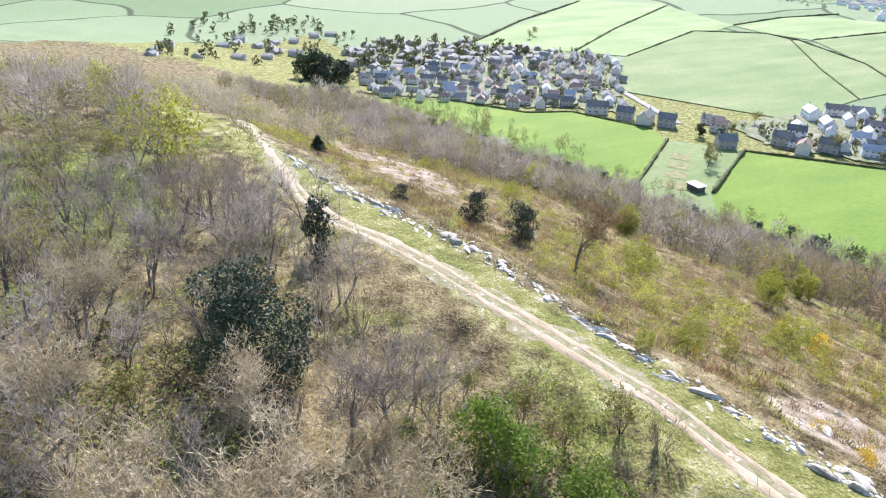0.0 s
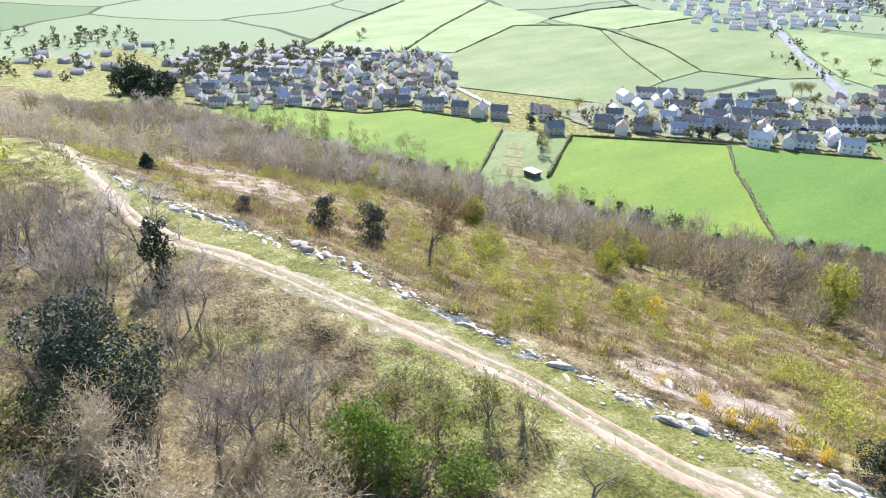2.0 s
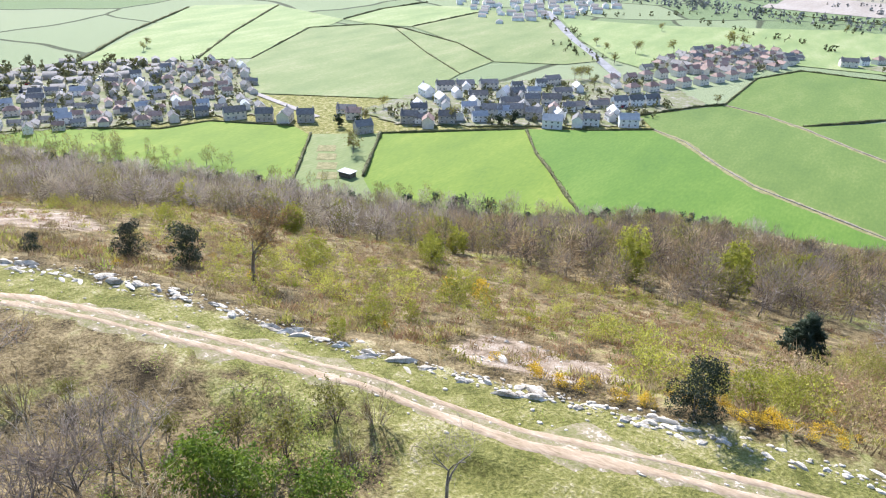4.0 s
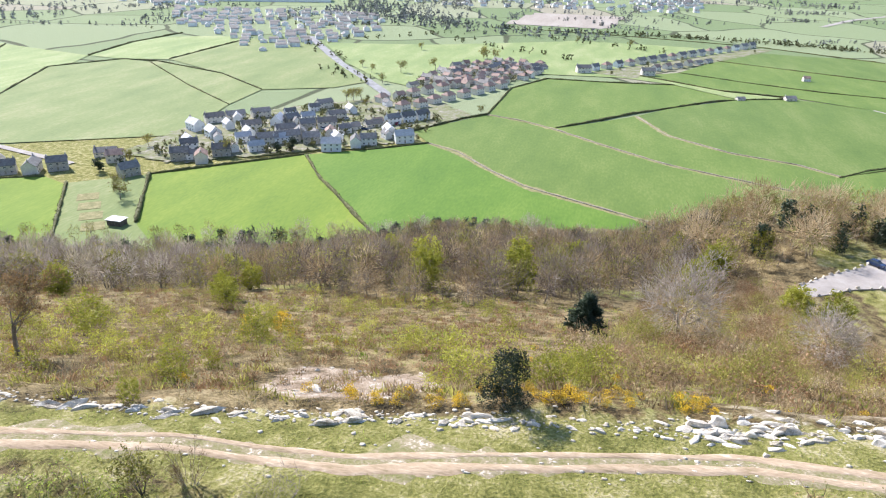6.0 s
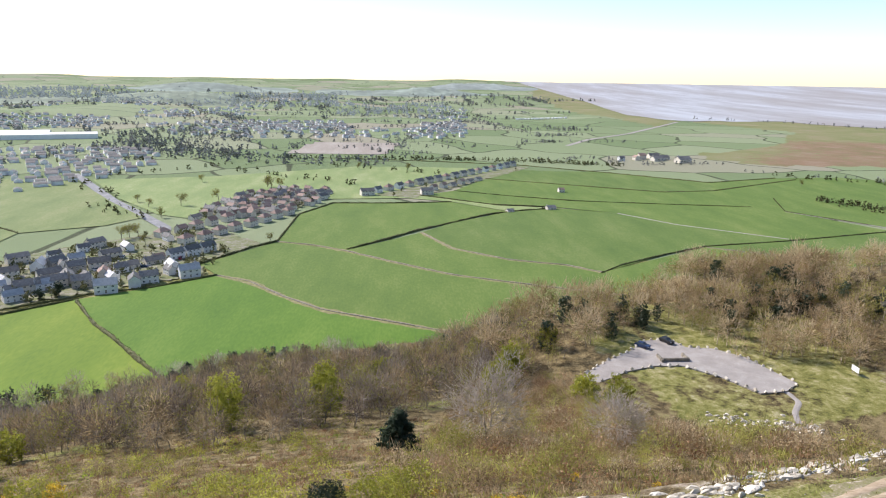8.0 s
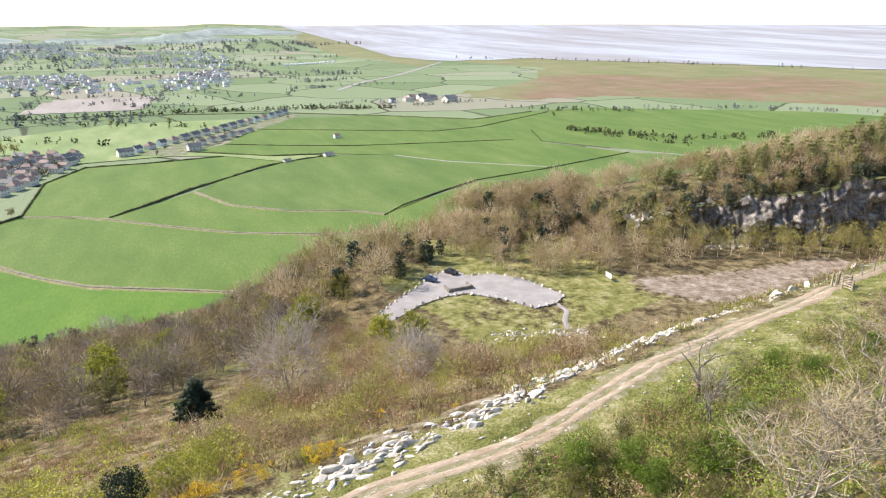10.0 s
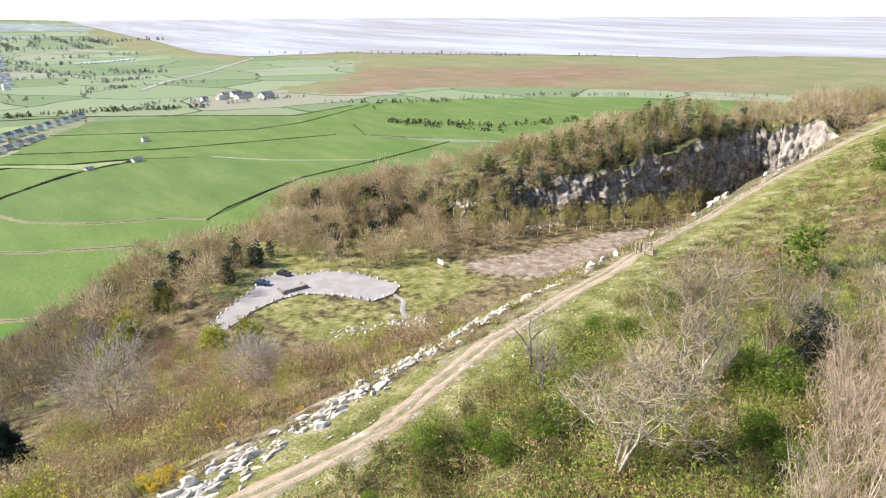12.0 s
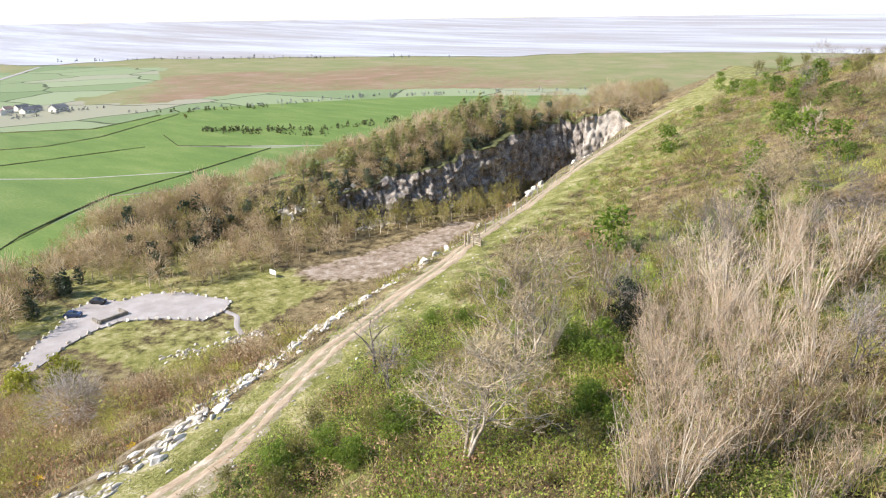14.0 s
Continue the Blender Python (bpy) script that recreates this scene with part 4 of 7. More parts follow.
def conifer(tall, wide, rng, tiers=11, flat=0.25, m=14, low=0.12):
    """Whorls of needled boughs round a straight stem."""
    zs = np.linspace(low, 0.97, tiers)
    a, b = [], []
    for z in zs:
        r = wide * 0.5 * (1 - z) ** 0.7 * rng.uniform(0.8, 1.15) + 0.1
        for k in range(9):
            t = rng.uniform(0, 6.28)
            a.append((0, 0, z * tall))
            b.append((r * math.cos(t), r * math.sin(t), z * tall + r * flat * rng.uniform(-0.6, 1)))
    a, b = np.array(a), np.array(b)
    s = rng.uniform(0.25, 1.05, (len(a), m, 1))
    base = (a[:, None] + (b - a)[:, None] * s).reshape(-1, 3)
    tips = base + rng.normal(size=base.shape) * tall * 0.05 + np.array([0, 0, tall * 0.02])
    stem = tubes([(0, 0, -0.2)], [(0, 0, tall)], [tall * 0.022], [0.02], 6)
    return stem, cones(a, b, 0.02), join(cones(base, tips, tall * 0.012), leaves(base, tall * 0.035, rng, 0.4))


def fuller(made, tall, wide, n, length, w, low=0.22, leaves_too=False):
    """The same tree with many fine outer twigs."""
    return made[0], join(made[1], dome(rng, tall, wide, n, length, w, low)[1]), made[2] if leaves_too else None


KINDS = {}


def kind(key, name, label, category, mats, made):
    KINDS[key] = [prototype(name, label, category, *m, mats) for m in made]


kind("spreading", "tree", "spreading leafless tree with pale grey lichened branches", "tree", (bark_mid, twig_lichen, None),
     [tree_mesh(rng, 8, 1.5, 5, 4, 1, 0.6, stems=1, limbs_to=2, sides=4, trunk=0.24, twig_r=0.013, rise=0.2, lean=0.47, most=700, stout=0.95, full=True, crook=0.25) for _ in range(4)])
kind("wide", "tree", "wide-crowned leafless tree with crooked pale lichened limbs", "tree", (bark_mid, twig_lichen, None),
     [tree_mesh(rng, 8, 1.6, 5, 3, 3, 0.7, stems=3, limbs_to=3, sides=4, trunk=0.19, twig_r=0.010, rise=0.26, lean=0.45, most=1500, stout=1.0, full=True, crook=0.24) for _ in range(3)])
kind("mid", "tree", "leafless grey tree with fine upright twigs", "tree", (bark_grey, twig_grey, None),
     [fuller(tree_mesh(rng, 6, 1.3, 4, 3, 4, 0.75, stems=2, limbs_to=2, sides=3, trunk=0.24, twig_r=0.011, rise=0.22, most=380, lean=0.45, full=True, crook=0.2), 6, 4.2, 160, 0.7, 0.010) for _ in range(5)])
kind("birch", "tree", "slender tree hazed with yellow-green opening buds", "tree", (bark_grey, twig_brown, bud_leaf),
     [tree_mesh(rng, 6, 1.2, 4, 3, 4, 0.7, stems=2, limbs_to=2, sides=3, trunk=0.26, twig_r=0.011, rise=0.25, most=300, lean=0.42, full=True, crook=0.2, leaf=420, leaf_size=0.075) for _ in range(3)])
kind("white", "tree", "rounded leafless tree with whitish branches among brown scrub", "tree", (bark_pale, twig_white, None),
     [fuller(tree_mesh(rng, 8, 1.7, 5, 3, 2, 0.8, stems=2, limbs_to=2, sides=3, trunk=0.16, twig_r=0.02, rise=0.3, lean=0.42, most=500, stout=1.3, full=True, crook=0.2), 8, 8.4, 1700, 0.8, 0.026, 0.14) for _ in range(2)])
kind("stems", "tree", "clump of slender pale upright stems without leaves", "tree", (bark_pale, twig_pale, None),
     [stool(rng, 6, 5.4, 26, 17, 0.0085) for _ in range(3)])
kind("thicket", "shrub", "brown leafless thicket of fine ascending twigs", "shrub", (bark_pale, twig_tan, bud_leaf),
     [stool(rng, 4, 4.4, 17, 15, 0.011)[:2] + (dense_bush(3.4, 3.8, 120, 0.06, rng)[2],) for _ in range(3)])
kind("hawthorn", "shrub", "fresh green hawthorn bush in young leaf", "shrub", (bark_grey, twig_brown, spring_leaf), [dense_bush(4, 4.8, 2600, 0.11, rng) for _ in range(3)])
kind("olive", "shrub", "olive-green budding bush with bare twigs showing", "shrub", (bark_grey, twig_brown, bud_leaf),
     [tree_mesh(rng, 4, 1.1, 3, 4, 5, 0.5, stems=7, leaf=650, leaf_size=0.10, limbs_to=0, sides=3, trunk=0.45, twig_r=0.013, rise=0.3, most=300) for _ in range(2)])
kind("far_mid", "tree", "leafless grey tree with fine upright twigs", "tree", (bark_grey, twig_grey, None), [dome(rng, 6, 4.6, 420, 0.95, 0.024) for _ in range(4)])
kind("far_birch", "tree", "slender tree hazed with yellow-green opening buds", "tree", (bark_grey, twig_brown, bud_leaf), [dome(rng, 6, 4.2, 220, 0.9, 0.024, leaf=160, leaf_size=0.13) for _ in range(3)])
kind("far_thicket", "shrub", "brown leafless thicket of fine ascending twigs", "shrub", (bark_pale, twig_tan, bud_leaf), [dome(rng, 4, 4.2, 420, 0.8, 0.024, 0.03, leaf=50, leaf_size=0.1, stems=3, limbs=1) for _ in range(3)])
kind("far_hawthorn", "shrub", "fresh green hawthorn bush in young leaf", "shrub", (bark_grey, twig_brown, spring_leaf), [dense_bush(4, 3.8, 520, 0.19, rng) for _ in range(3)])
LIGHTER = {"mid": "far_mid", "birch": "far_birch", "thicket": "far_thicket", "hawthorn": "far_hawthorn"}
kind("young", "tree", "young leafless tree with few crooked branches in grass", "tree", (bark_grey, twig_grey, None),
     [tree_mesh(rng, 5, 1.3, 4, 3, 1, 0.5, limbs_to=1, sides=5, trunk=0.3, twig_r=0.01, rise=0.1, lean=0.5, most=260)[:2] + (None,)])
kind("holly", "holly_bush", "dense dark evergreen holly with glossy leaves", "bush", (bark_grey, twig_brown, holly_leaf), [dense_bush(5, 4.3, 8000, 0.075, rng) for _ in range(2)])
kind("ivy", "ivy_tree", "tree thickly clad in dark ivy", "tree", (bark_grey, twig_grey, ivy_leaf), [dense_bush(5.5, 2.8, 2200, 0.12, rng)])
kind("rusty", "tree", "round-crowned tree with orange-brown opening buds", "tree", (bark_grey, twig_tan, rust_leaf),
     [tree_mesh(rng, 9.5, 1.4, 5, 3, 2, 0.8, leaf=1500, leaf_size=0.10, full=True, limbs_to=2, sides=4, trunk=0.25, twig_r=0.018, rise=0.2, lean=0.45, most=900)])
kind("willow", "willow_tree", "yellow-green willow in young leaf", "tree", (bark_grey, twig_brown, willow_leaf),
     [dome(rng, 5, 3.6, 160, 0.9, 0.014, 0.06, leaf=1300, leaf_size=0.13, stems=3) for _ in range(3)])
kind("tall_willow", "willow_tree", "tall yellow-green willow in young leaf in the wood", "tree", (bark_grey, twig_tan, willow_leaf),
     [dome(rng, 9, 6.5, 160, 1.2, 0.03, 0.1, leaf=2600, leaf_size=0.25, stems=2) for _ in range(3)])
kind("pine", "pine_tree", "small dark green pine standing in scrub", "tree", (bark_grey, twig_brown, pine_leaf), [conifer(5, 4.6, rng, 9, 0.3, 60, 0.3)])
kind("gorse", "gorse_bush", "gorse bush covered in yellow flowers", "bush", (bark_grey, hedge_leaf, gorse_flower), [dense_bush(2, 2.6, 480, 0.09, rng) for _ in range(2)])
TALL = {"spreading": 8, "wide": 8, "mid": 6, "white": 8, "stems": 6, "thicket": 4, "hawthorn": 4, "olive": 4, "young": 5, "birch": 6, "far_mid": 6, "far_birch": 6, "far_thicket": 4, "far_hawthorn": 4, "tall_willow": 9, "holly": 5, "ivy": 5.5, "rusty": 9.5, "willow": 5, "pine": 5, "gorse": 2}


def put(key, x, y, tall, group=""):
    if key in LIGHTER and math.hypot(x, y) > 62:
        key = LIGHTER[key]
    ob = plant(random.choice(KINDS[key]), x, y, tall / TALL[key], random.uniform(0, 6.28), 0.1, group)
    if key == "wide":
        ob.scale.x, ob.scale.y = ob.scale.x * 1.2, ob.scale.y * 1.2
    return ob


for key, x, y, tall in (
        ("wide", 24.9, 18.0, 9.0), ("wide", 34.2, 20.0, 10.4), ("young", 32.0, 31.0, 6.3), ("mid", 30.0, 27.5, 5.0), ("stems", 26.0, 7.4, 6.8), ("thicket", 30.0, 5.2, 5.6), ("stems", 36.9, 7.9, 5.4),
        ("stems", 40.8, 11.0, 6.0), ("holly", 42.5, 16.6, 3.9), ("spreading", 63.5, 11.9, 9.5), ("mid", 52.3, 13.5, 6.7), ("mid", 53.5, 7.5, 5.9), ("mid", 63.1, 13.9, 5.6)):
    put(key, x, y, tall)
for key, x, y, tall in (
        ("hawthorn", 107.9, 37.8, 4.9), ("thicket", 80.7, 34.3, 2.5), ("hawthorn", 198.1, 56.2, 4.1), ("hawthorn", 144.8, 31.1, 4.2), ("hawthorn", 144.4, 25.9, 4.1), ("mid", 152.4, 22.6, 4.9),
        ("thicket", 90.0, 38.4, 2.2), ("thicket", 104.0, 30.0, 4.2), ("mid", 186.0, 31.0, 6.5), ("olive", 240.0, 51.0, 6.0), ("olive", 250.0, 60.0, 6.0), ("hawthorn", 226.0, 46.0, 5.0), ("hawthorn", 262.0, 75.0, 5.0), ("olive", 205.0, 38.0, 4.5), ("thicket", 84.1, 25.0, 5.2), ("hawthorn", 82.1, 9.5, 2.4), ("hawthorn", 54.3, 3.8, 1.6), ("mid", 39.7, 2.9, 5.1)):
    put(key, x, y, tall)
for key, x, y, tall in (
        ("holly", -30.7, 4.8, 7.5), ("ivy", -44.8, 12.9, 5.2), ("mid", -43.7, 8.6, 6.5), ("mid", -40.4, 6.3, 6.9), ("mid", -41.1, 0.8, 7.0), ("mid", -46.2, 0.3, 5.0), ("spreading", -36.5, -2.9, 5.7),
        ("mid", -25.2, 10.4, 6.2), ("mid", -24.0, 12.7, 5.6), ("mid", -24.5, 8.0, 6.0), ("spreading", -18.1, 3.0, 7.6), ("spreading", -20.4, -1.7, 6.5), ("spreading", -16.4, 6.9, 6.6)):
    put(key, x, y, tall)
for key, x, y, tall in (
        ("hawthorn", -21.2, 14.0, 3.8), ("hawthorn", -19.2, 14.7, 3.4), ("hawthorn", -16.8, 16.9, 3.0), ("olive", -20.7, 18.3, 4.2), ("olive", -19.9, 21.4, 3.4), ("thicket", -18.1, 22.5, 3.1), ("young", -11.9, 19.8, 4.6),
        ("olive", -23.0, 17.2, 3.0), ("thicket", -17.5, 19.5, 2.6), ("olive", -26.5, 15.5, 2.6), ("thicket", -30.0, 16.0, 2.4), ("olive", -33.0, 14.0, 2.2)):
    put(key, x, y, tall)
for key, x, y, tall in (
        ("rusty", -51.4, 43.5, 9.8), ("holly", -63.5, 37.7, 4.5), ("holly", -59.0, 41.0, 5.5), ("holly", -57.8, 25.4, 2.2), ("pine", -95.9, 28.6, 3.3), ("willow", -52.6, 80.8, 5.2), ("willow", -31.7, 40.0, 3.8),
        ("willow", -55.0, 56.7, 5.8), ("willow", -26.3, 28.8, 2.0), ("willow", -31.8, 45.3, 2.5), ("willow", -35.1, 59.4, 4.6), ("willow", -86.2, 57.6, 4.4), ("willow", -87.5, 85.5, 6.0)):
    put(key, x, y, tall)
for key, x, y, tall in (
        ("pine", 0.6, 71.3, 6.4), ("holly", -3.8, 33.1, 3.8), ("willow", -2.0, 45.5, 3.7), ("willow", 0.4, 51.5, 3.4), ("willow", 2.3, 55.3, 3.0), ("white", 11.8, 77.1, 10.8), ("white", 25.3, 69.2, 7.8),
        ("tall_willow", -13.1, 121.7, 9.5), ("tall_willow", -36.5, 137.8, 10.3), ("tall_willow", 22.0, 132.0, 9.0), ("tall_willow", -75.0, 118.0, 8.5), ("tall_willow", 38.0, 122.0, 8.0), ("tall_willow", -110.0, 100.0, 8.0), ("tall_willow", 47.0, 128.0, 9.0), ("tall_willow", -62.0, 104.0, 6.5), ("tall_willow", -128.0, 92.0, 7.5), ("willow", -57.9, 89.5, 4.3),
        ("tall_willow", -87.0, 84.0, 6.5), ("tall_willow", -57.0, 87.0, 6.0), ("tall_willow", -29.0, 111.0, 8.5), ("tall_willow", -16.0, 146.0, 9.0), ("tall_willow", 27.0, 147.0, 9.5), ("tall_willow", 32.0, 163.0, 8.5), ("tall_willow", 24.0, 180.0, 8.0), ("tall_willow", 42.0, 172.0, 7.5), ("tall_willow", -52.0, 160.0, 8.5), ("tall_willow", -80.0, 176.0, 8.0), ("tall_willow", -98.0, 150.0, 8.0), ("tall_willow", -3.0, 160.0, 8.0), ("tall_willow", -125.0, 140.0, 8.0), ("tall_willow", -140.0, 112.0, 7.0)):
    put(key, x, y, tall)

for key, x, y, tall in (
        ("stems", 25.6, 9.0, 5.6), ("stems", 28.6, 6.5, 6.6), ("thicket", 32.5, 4.0, 5.0), ("stems", 37.5, 4.2, 5.6), ("stems", 40.8, 7.4, 6.6), ("thicket", 43.5, 13.8, 4.0), ("stems", 47.0, 6.2, 7.0), ("stems", 52.0, 4.6, 6.6),
        ("mid", 50.0, 11.5, 5.8), ("stems", 55.5, 9.2, 6.8), ("mid", 63.0, 7.5, 6.4), ("thicket", 35.0, 1.5, 3.4), ("thicket", 28.0, 2.4, 3.2), ("hawthorn", 37.0, 16.0, 3.0), ("mid", 43.0, 17.5, 6.0), ("hawthorn", 26.0, 23.5, 2.6),
        ("hawthorn", 22.5, 24.0, 1.9), ("thicket", 56.0, 26.0, 2.6), ("stems", 31.0, 9.5, 6.4), ("stems", 34.0, 10.5, 6.2), ("stems", 37.0, 12.0, 6.6), ("stems", 44.0, 10.5, 7.2), ("stems", 48.0, 13.5, 7.4), ("stems", 33.0, 6.0, 6.0), ("stems", 58.0, 14.0, 6.4), ("stems", 50.5, 9.0, 7.0)):
    put(key, x, y, tall)
# bushes in the grass under the wide-crowned trees
random.seed(41)
for k in range(95):
    p, q = random.uniform(10, 62), random.uniform(-27, -3.5)
    if math.hypot(*to_xy(p, q)) > 17 and (p > 18 or q < -9):
        put(random.choice(("hawthorn", "olive", "olive", "thicket", "olive")), *to_xy(p, q), random.uniform(0.9, 2.4), "bushes under the bare trees")
# the leafless wood uphill of the path
random.seed(5)
placed = [(-30.7, 4.8), (-44.8, 12.9)]
tries = 0
while len(placed) < 225 and tries < 9000:
    tries += 1
    p, q = random.uniform(-150, -18), random.uniform(-62, -5)
    if q > -9 - 0.10 * (p + 20) * (p > -60) and p > -75:
        continue
    x, y = to_xy(p, q)
    d = math.hypot(x, y)
    if d < 13 or d > 140 or (y < -14 and d < 60) or min((x - a) ** 2 + (y - b) ** 2 for a, b in placed) < (2.3 + d * 0.016) ** 2:
        continue
    placed.append((x, y))
    key = random.choice(("mid", "mid", "mid", "birch", "birch" if p < -35 else "mid", "thicket", "olive", "willow" if p < -50 else "mid", "spreading" if d < 35 else "birch"))
    put(key, x, y, random.uniform(4.6, 7.2) * (1.25 if p < -60 else 1.0) * (1 if key not in ("thicket", "olive") else 0.6), "trees of the hilltop wood")
# and the thinner scrub wood on its far side
while len(placed) < 300 and tries < 14000:
    tries += 1
    p, q = random.uniform(36, 150), random.uniform(-70, -14)
    x, y = to_xy(p, q)
    d = math.hypot(x, y)
    if y < -8 or d < 40 or min((x - a) ** 2 + (y - b) ** 2 for a, b in placed) < 16 or (p > 75 and q > -20 - 0.05 * p):
        continue
    placed.append((x, y))
    put(random.choice(("mid", "stems", "thicket", "thicket", "birch", "hawthorn", "olive")), x, y, random.uniform(2.4, 5.5), "scrub trees of the hilltop")

# saplings and brush too thick to count between the trees of the hilltop wood
sapling_kinds = [stool(rng, 3.4, 2.8, 7, 7, 0.0095) for _ in range(5)]
for label, mt, n, seed in (("grey leafless saplings filling the hilltop wood", twig_grey, 300, 71), ("brown leafless saplings filling the hilltop wood", twig_brown, 240, 72), ("tan saplings among the slender stems", twig_pale, 300, 73)):
    r = np.random.default_rng(seed)
    if seed == 73:
        xs, ys = scatter(r, n, 24, 66, -40, -16, lambda p, q: soft_noise(p, q, 8, 5) > -0.1)
    else:
        xs, ys = scatter(r, n, -90, -10, -52, -6, lambda p, q: (q < -9 - 0.10 * (p + 20)) & (np.hypot(*to_xy(p, q)) > 15) & (soft_noise(p, q, 7, 6) > -0.5))
    forest("saplings", label, [("trunk", [w[0] for w in sapling_kinds], bark_grey if seed < 73 else bark_pale), ("branchwork", [w[1] for w in sapling_kinds], mt)], xs, ys, r.uniform(0.6, 1.25, len(xs)), seed)

# ---- woodland below, too thick to count ----
wood_kinds = [dome(rng, 7.5, 5.6, 160, 1.5, 0.06, stems=1) for _ in range(6)]
birch_kinds = [dome(rng, 7.5, 4.6, 90, 1.3, 0.042, leaf=190, leaf_size=0.21, stems=1) for _ in range(5)]
ivy_kinds = [dense_bush(7, 4.8, 300, 0.40, rng) for _ in range(3)]
bush_kinds = [dome(rng, 3, 3.4, 200, 0.9, 0.03, 0.02, leaf=40, leaf_size=0.14, stems=3, limbs=1) for _ in range(4)]
pine_kinds = [conifer(8, 6.6, rng, 6, 0.3, 6, 0.3) for _ in range(3)]


def layers(kinds, mats):
    out = []
    for i, (layer, mt) in enumerate(zip(("trunk", "branchwork", "crown"), mats)):
        if mt is not None and kinds[0][i] is not None:
            out.append((layer, [w[i] for w in kinds], mt))
    return out


def lower_wood(p, q):
    return q > 74 + 12 * soft_noise(p, q, 40, 4) + np.where(p > 10, np.minimum((p - 10) * 0.8, 60), 0)


xs, ys = scatter(rng, 420, -260, -88, -70, 70, lambda p, q: (q < -6 - (p + 100) * 0.02) | (p < -112))
forest("bare_wood", "grey-brown leafless wood over the end of the hill", layers(wood_kinds, (bark_grey, twig_brown, None)), xs[:300], ys[:300], rng.uniform(0.7, 1.1, len(xs[:300])), 12)
forest("budding_wood", "yellow-green budding trees over the end of the hill", layers(birch_kinds, (bark_grey, twig_brown, bud_leaf)), xs[300:], ys[300:], rng.uniform(0.7, 1.1, len(xs[300:])), 33)
xs, ys = scatter(rng, 1500, 58, 178, 112, 200, lambda p, q: q > np.interp(p, (58, 75, 100, 125, 150, 178), (112, 121, 137, 141, 134, 134)))
forest("bare_wood", "tall bare trees behind the car park", layers(wood_kinds, (bark_pale, twig_buff, None)), xs[:200], ys[:200], rng.uniform(1.0, 1.6, len(xs[:200])), 13)
forest("ivy_wood", "dark ivied trees behind the car park", layers(ivy_kinds, (bark_grey, twig_brown, holly_leaf)), xs[200:225], ys[200:225], rng.uniform(0.7, 1.2, len(xs[200:225])), 14)
forest("budding_wood", "olive budding trees behind the car park", layers(birch_kinds, (bark_pale, twig_tan, bud_leaf)), xs[270:400], ys[270:400], rng.uniform(0.7, 1.3, len(xs[270:400])), 34)
xs, ys = scatter(rng, 2100, -300, 72, 66, 200, lambda p, q: lower_wood(p, q) & (q < np.interp(p, (-300, -235, -155, -117, -45, 72), (152, 163, 178, 186, 206, 190))))
along = to_pq(xs, ys)[0]
for label, mt, p0, p1, lo, hi in (("purple-brown leafless wood on the lower slope", twig_purple, -60, 80, 0, 0.55), ("tan leafless wood on the lower slope", twig_tan, -60, 80, 0.55, 0.88), ("buff leafless wood on the lower slope", twig_buff, -60, 80, 0.88, 1),
                                  ("grey leafless wood below the end of the hill", twig_grey, -310, -60, 0, 0.45), ("grey-brown leafless wood below the end of the hill", twig_brown, -310, -60, 0.45, 0.8), ("dark leafless wood below the end of the hill", twig_purple, -310, -60, 0.8, 1)):
    k = np.where((along >= p0) & (along < p1))[0]
    k = k[int(lo * len(k)):int(hi * len(k))]
    forest("bare_wood", label, layers(wood_kinds, (bark_grey, mt, None)), xs[k], ys[k], rng.uniform(0.65, 1.2, len(k)), 1 + int(lo * 900))
xs, ys = scatter(rng, 950, -300, 75, 74, 200, lower_wood)
forest("budding_wood", "yellow-green budding trees among the bare wood", layers(birch_kinds, (bark_grey, twig_purple, bud_leaf)), xs, ys, rng.uniform(0.6, 1.15, len(xs)), 2)
edge_q = ((-330, -275, -235, -155, -117, -82, -45, 0, 40, 72, 140), (150, 152, 163, 178, 186, 198, 208, 206, 205, 178, 190))
xs, ys = scatter(rng, 1700, -330, 80, 100, 215, lambda p, q: np.abs(q - np.interp(p, *edge_q) + 7) < 9)
forest("bare_wood", "tall grey leafless trees along the edge of the pasture", layers(wood_kinds, (bark_grey, twig_grey, None)), xs[:90], ys[:90], rng.uniform(0.8, 1.25, len(xs[:90])), 35)
xs, ys = xs[90:], ys[90:]
forest("ivy_wood", "dark ivy-clad trees along the foot of the wood", layers(ivy_kinds, (bark_grey, twig_brown, holly_leaf)), xs, ys, rng.uniform(0.4, 1.0, len(xs)), 3)
xs, ys = scatter(rng, 260, 82, 165, 118, 160, lambda p, q: (q > np.interp(p, (82, 105, 120, 165), (132, 134, 128, 128))) & (q < np.interp(p, (82, 105, 120, 165), (150, 152, 146, 150))))
forest("ivy_wood", "dark ivied trees crowding the back of the quarry floor", layers(ivy_kinds, (bark_grey, twig_brown, holly_leaf)), xs[:34], ys[:34], rng.uniform(0.6, 1.2, len(xs[:34])), 36)


xs, ys = scatter(rng, 850, -290, 72, 70, 190, lower_wood)
forest("undergrowth", "brown undergrowth below the bare wood", layers(bush_kinds, (bark_grey, twig_purple, bud_leaf)), xs, ys, rng.uniform(0.6, 1.2, len(xs)), 20)


def spur_wood(p, q):
    dq = q - np.interp(p, *CLIFF)
    x, y = to_xy(p, q)
    bare = (x > 136) & (x < 176) & (y > 160) & (y < 192)
    return ~bare & ((dq > 2) & (dq < 62)) | ~bare & ((p < 200) & (dq > -np.interp(p, (150, 178, 196), (45, 24, 2))) & (dq < 80))


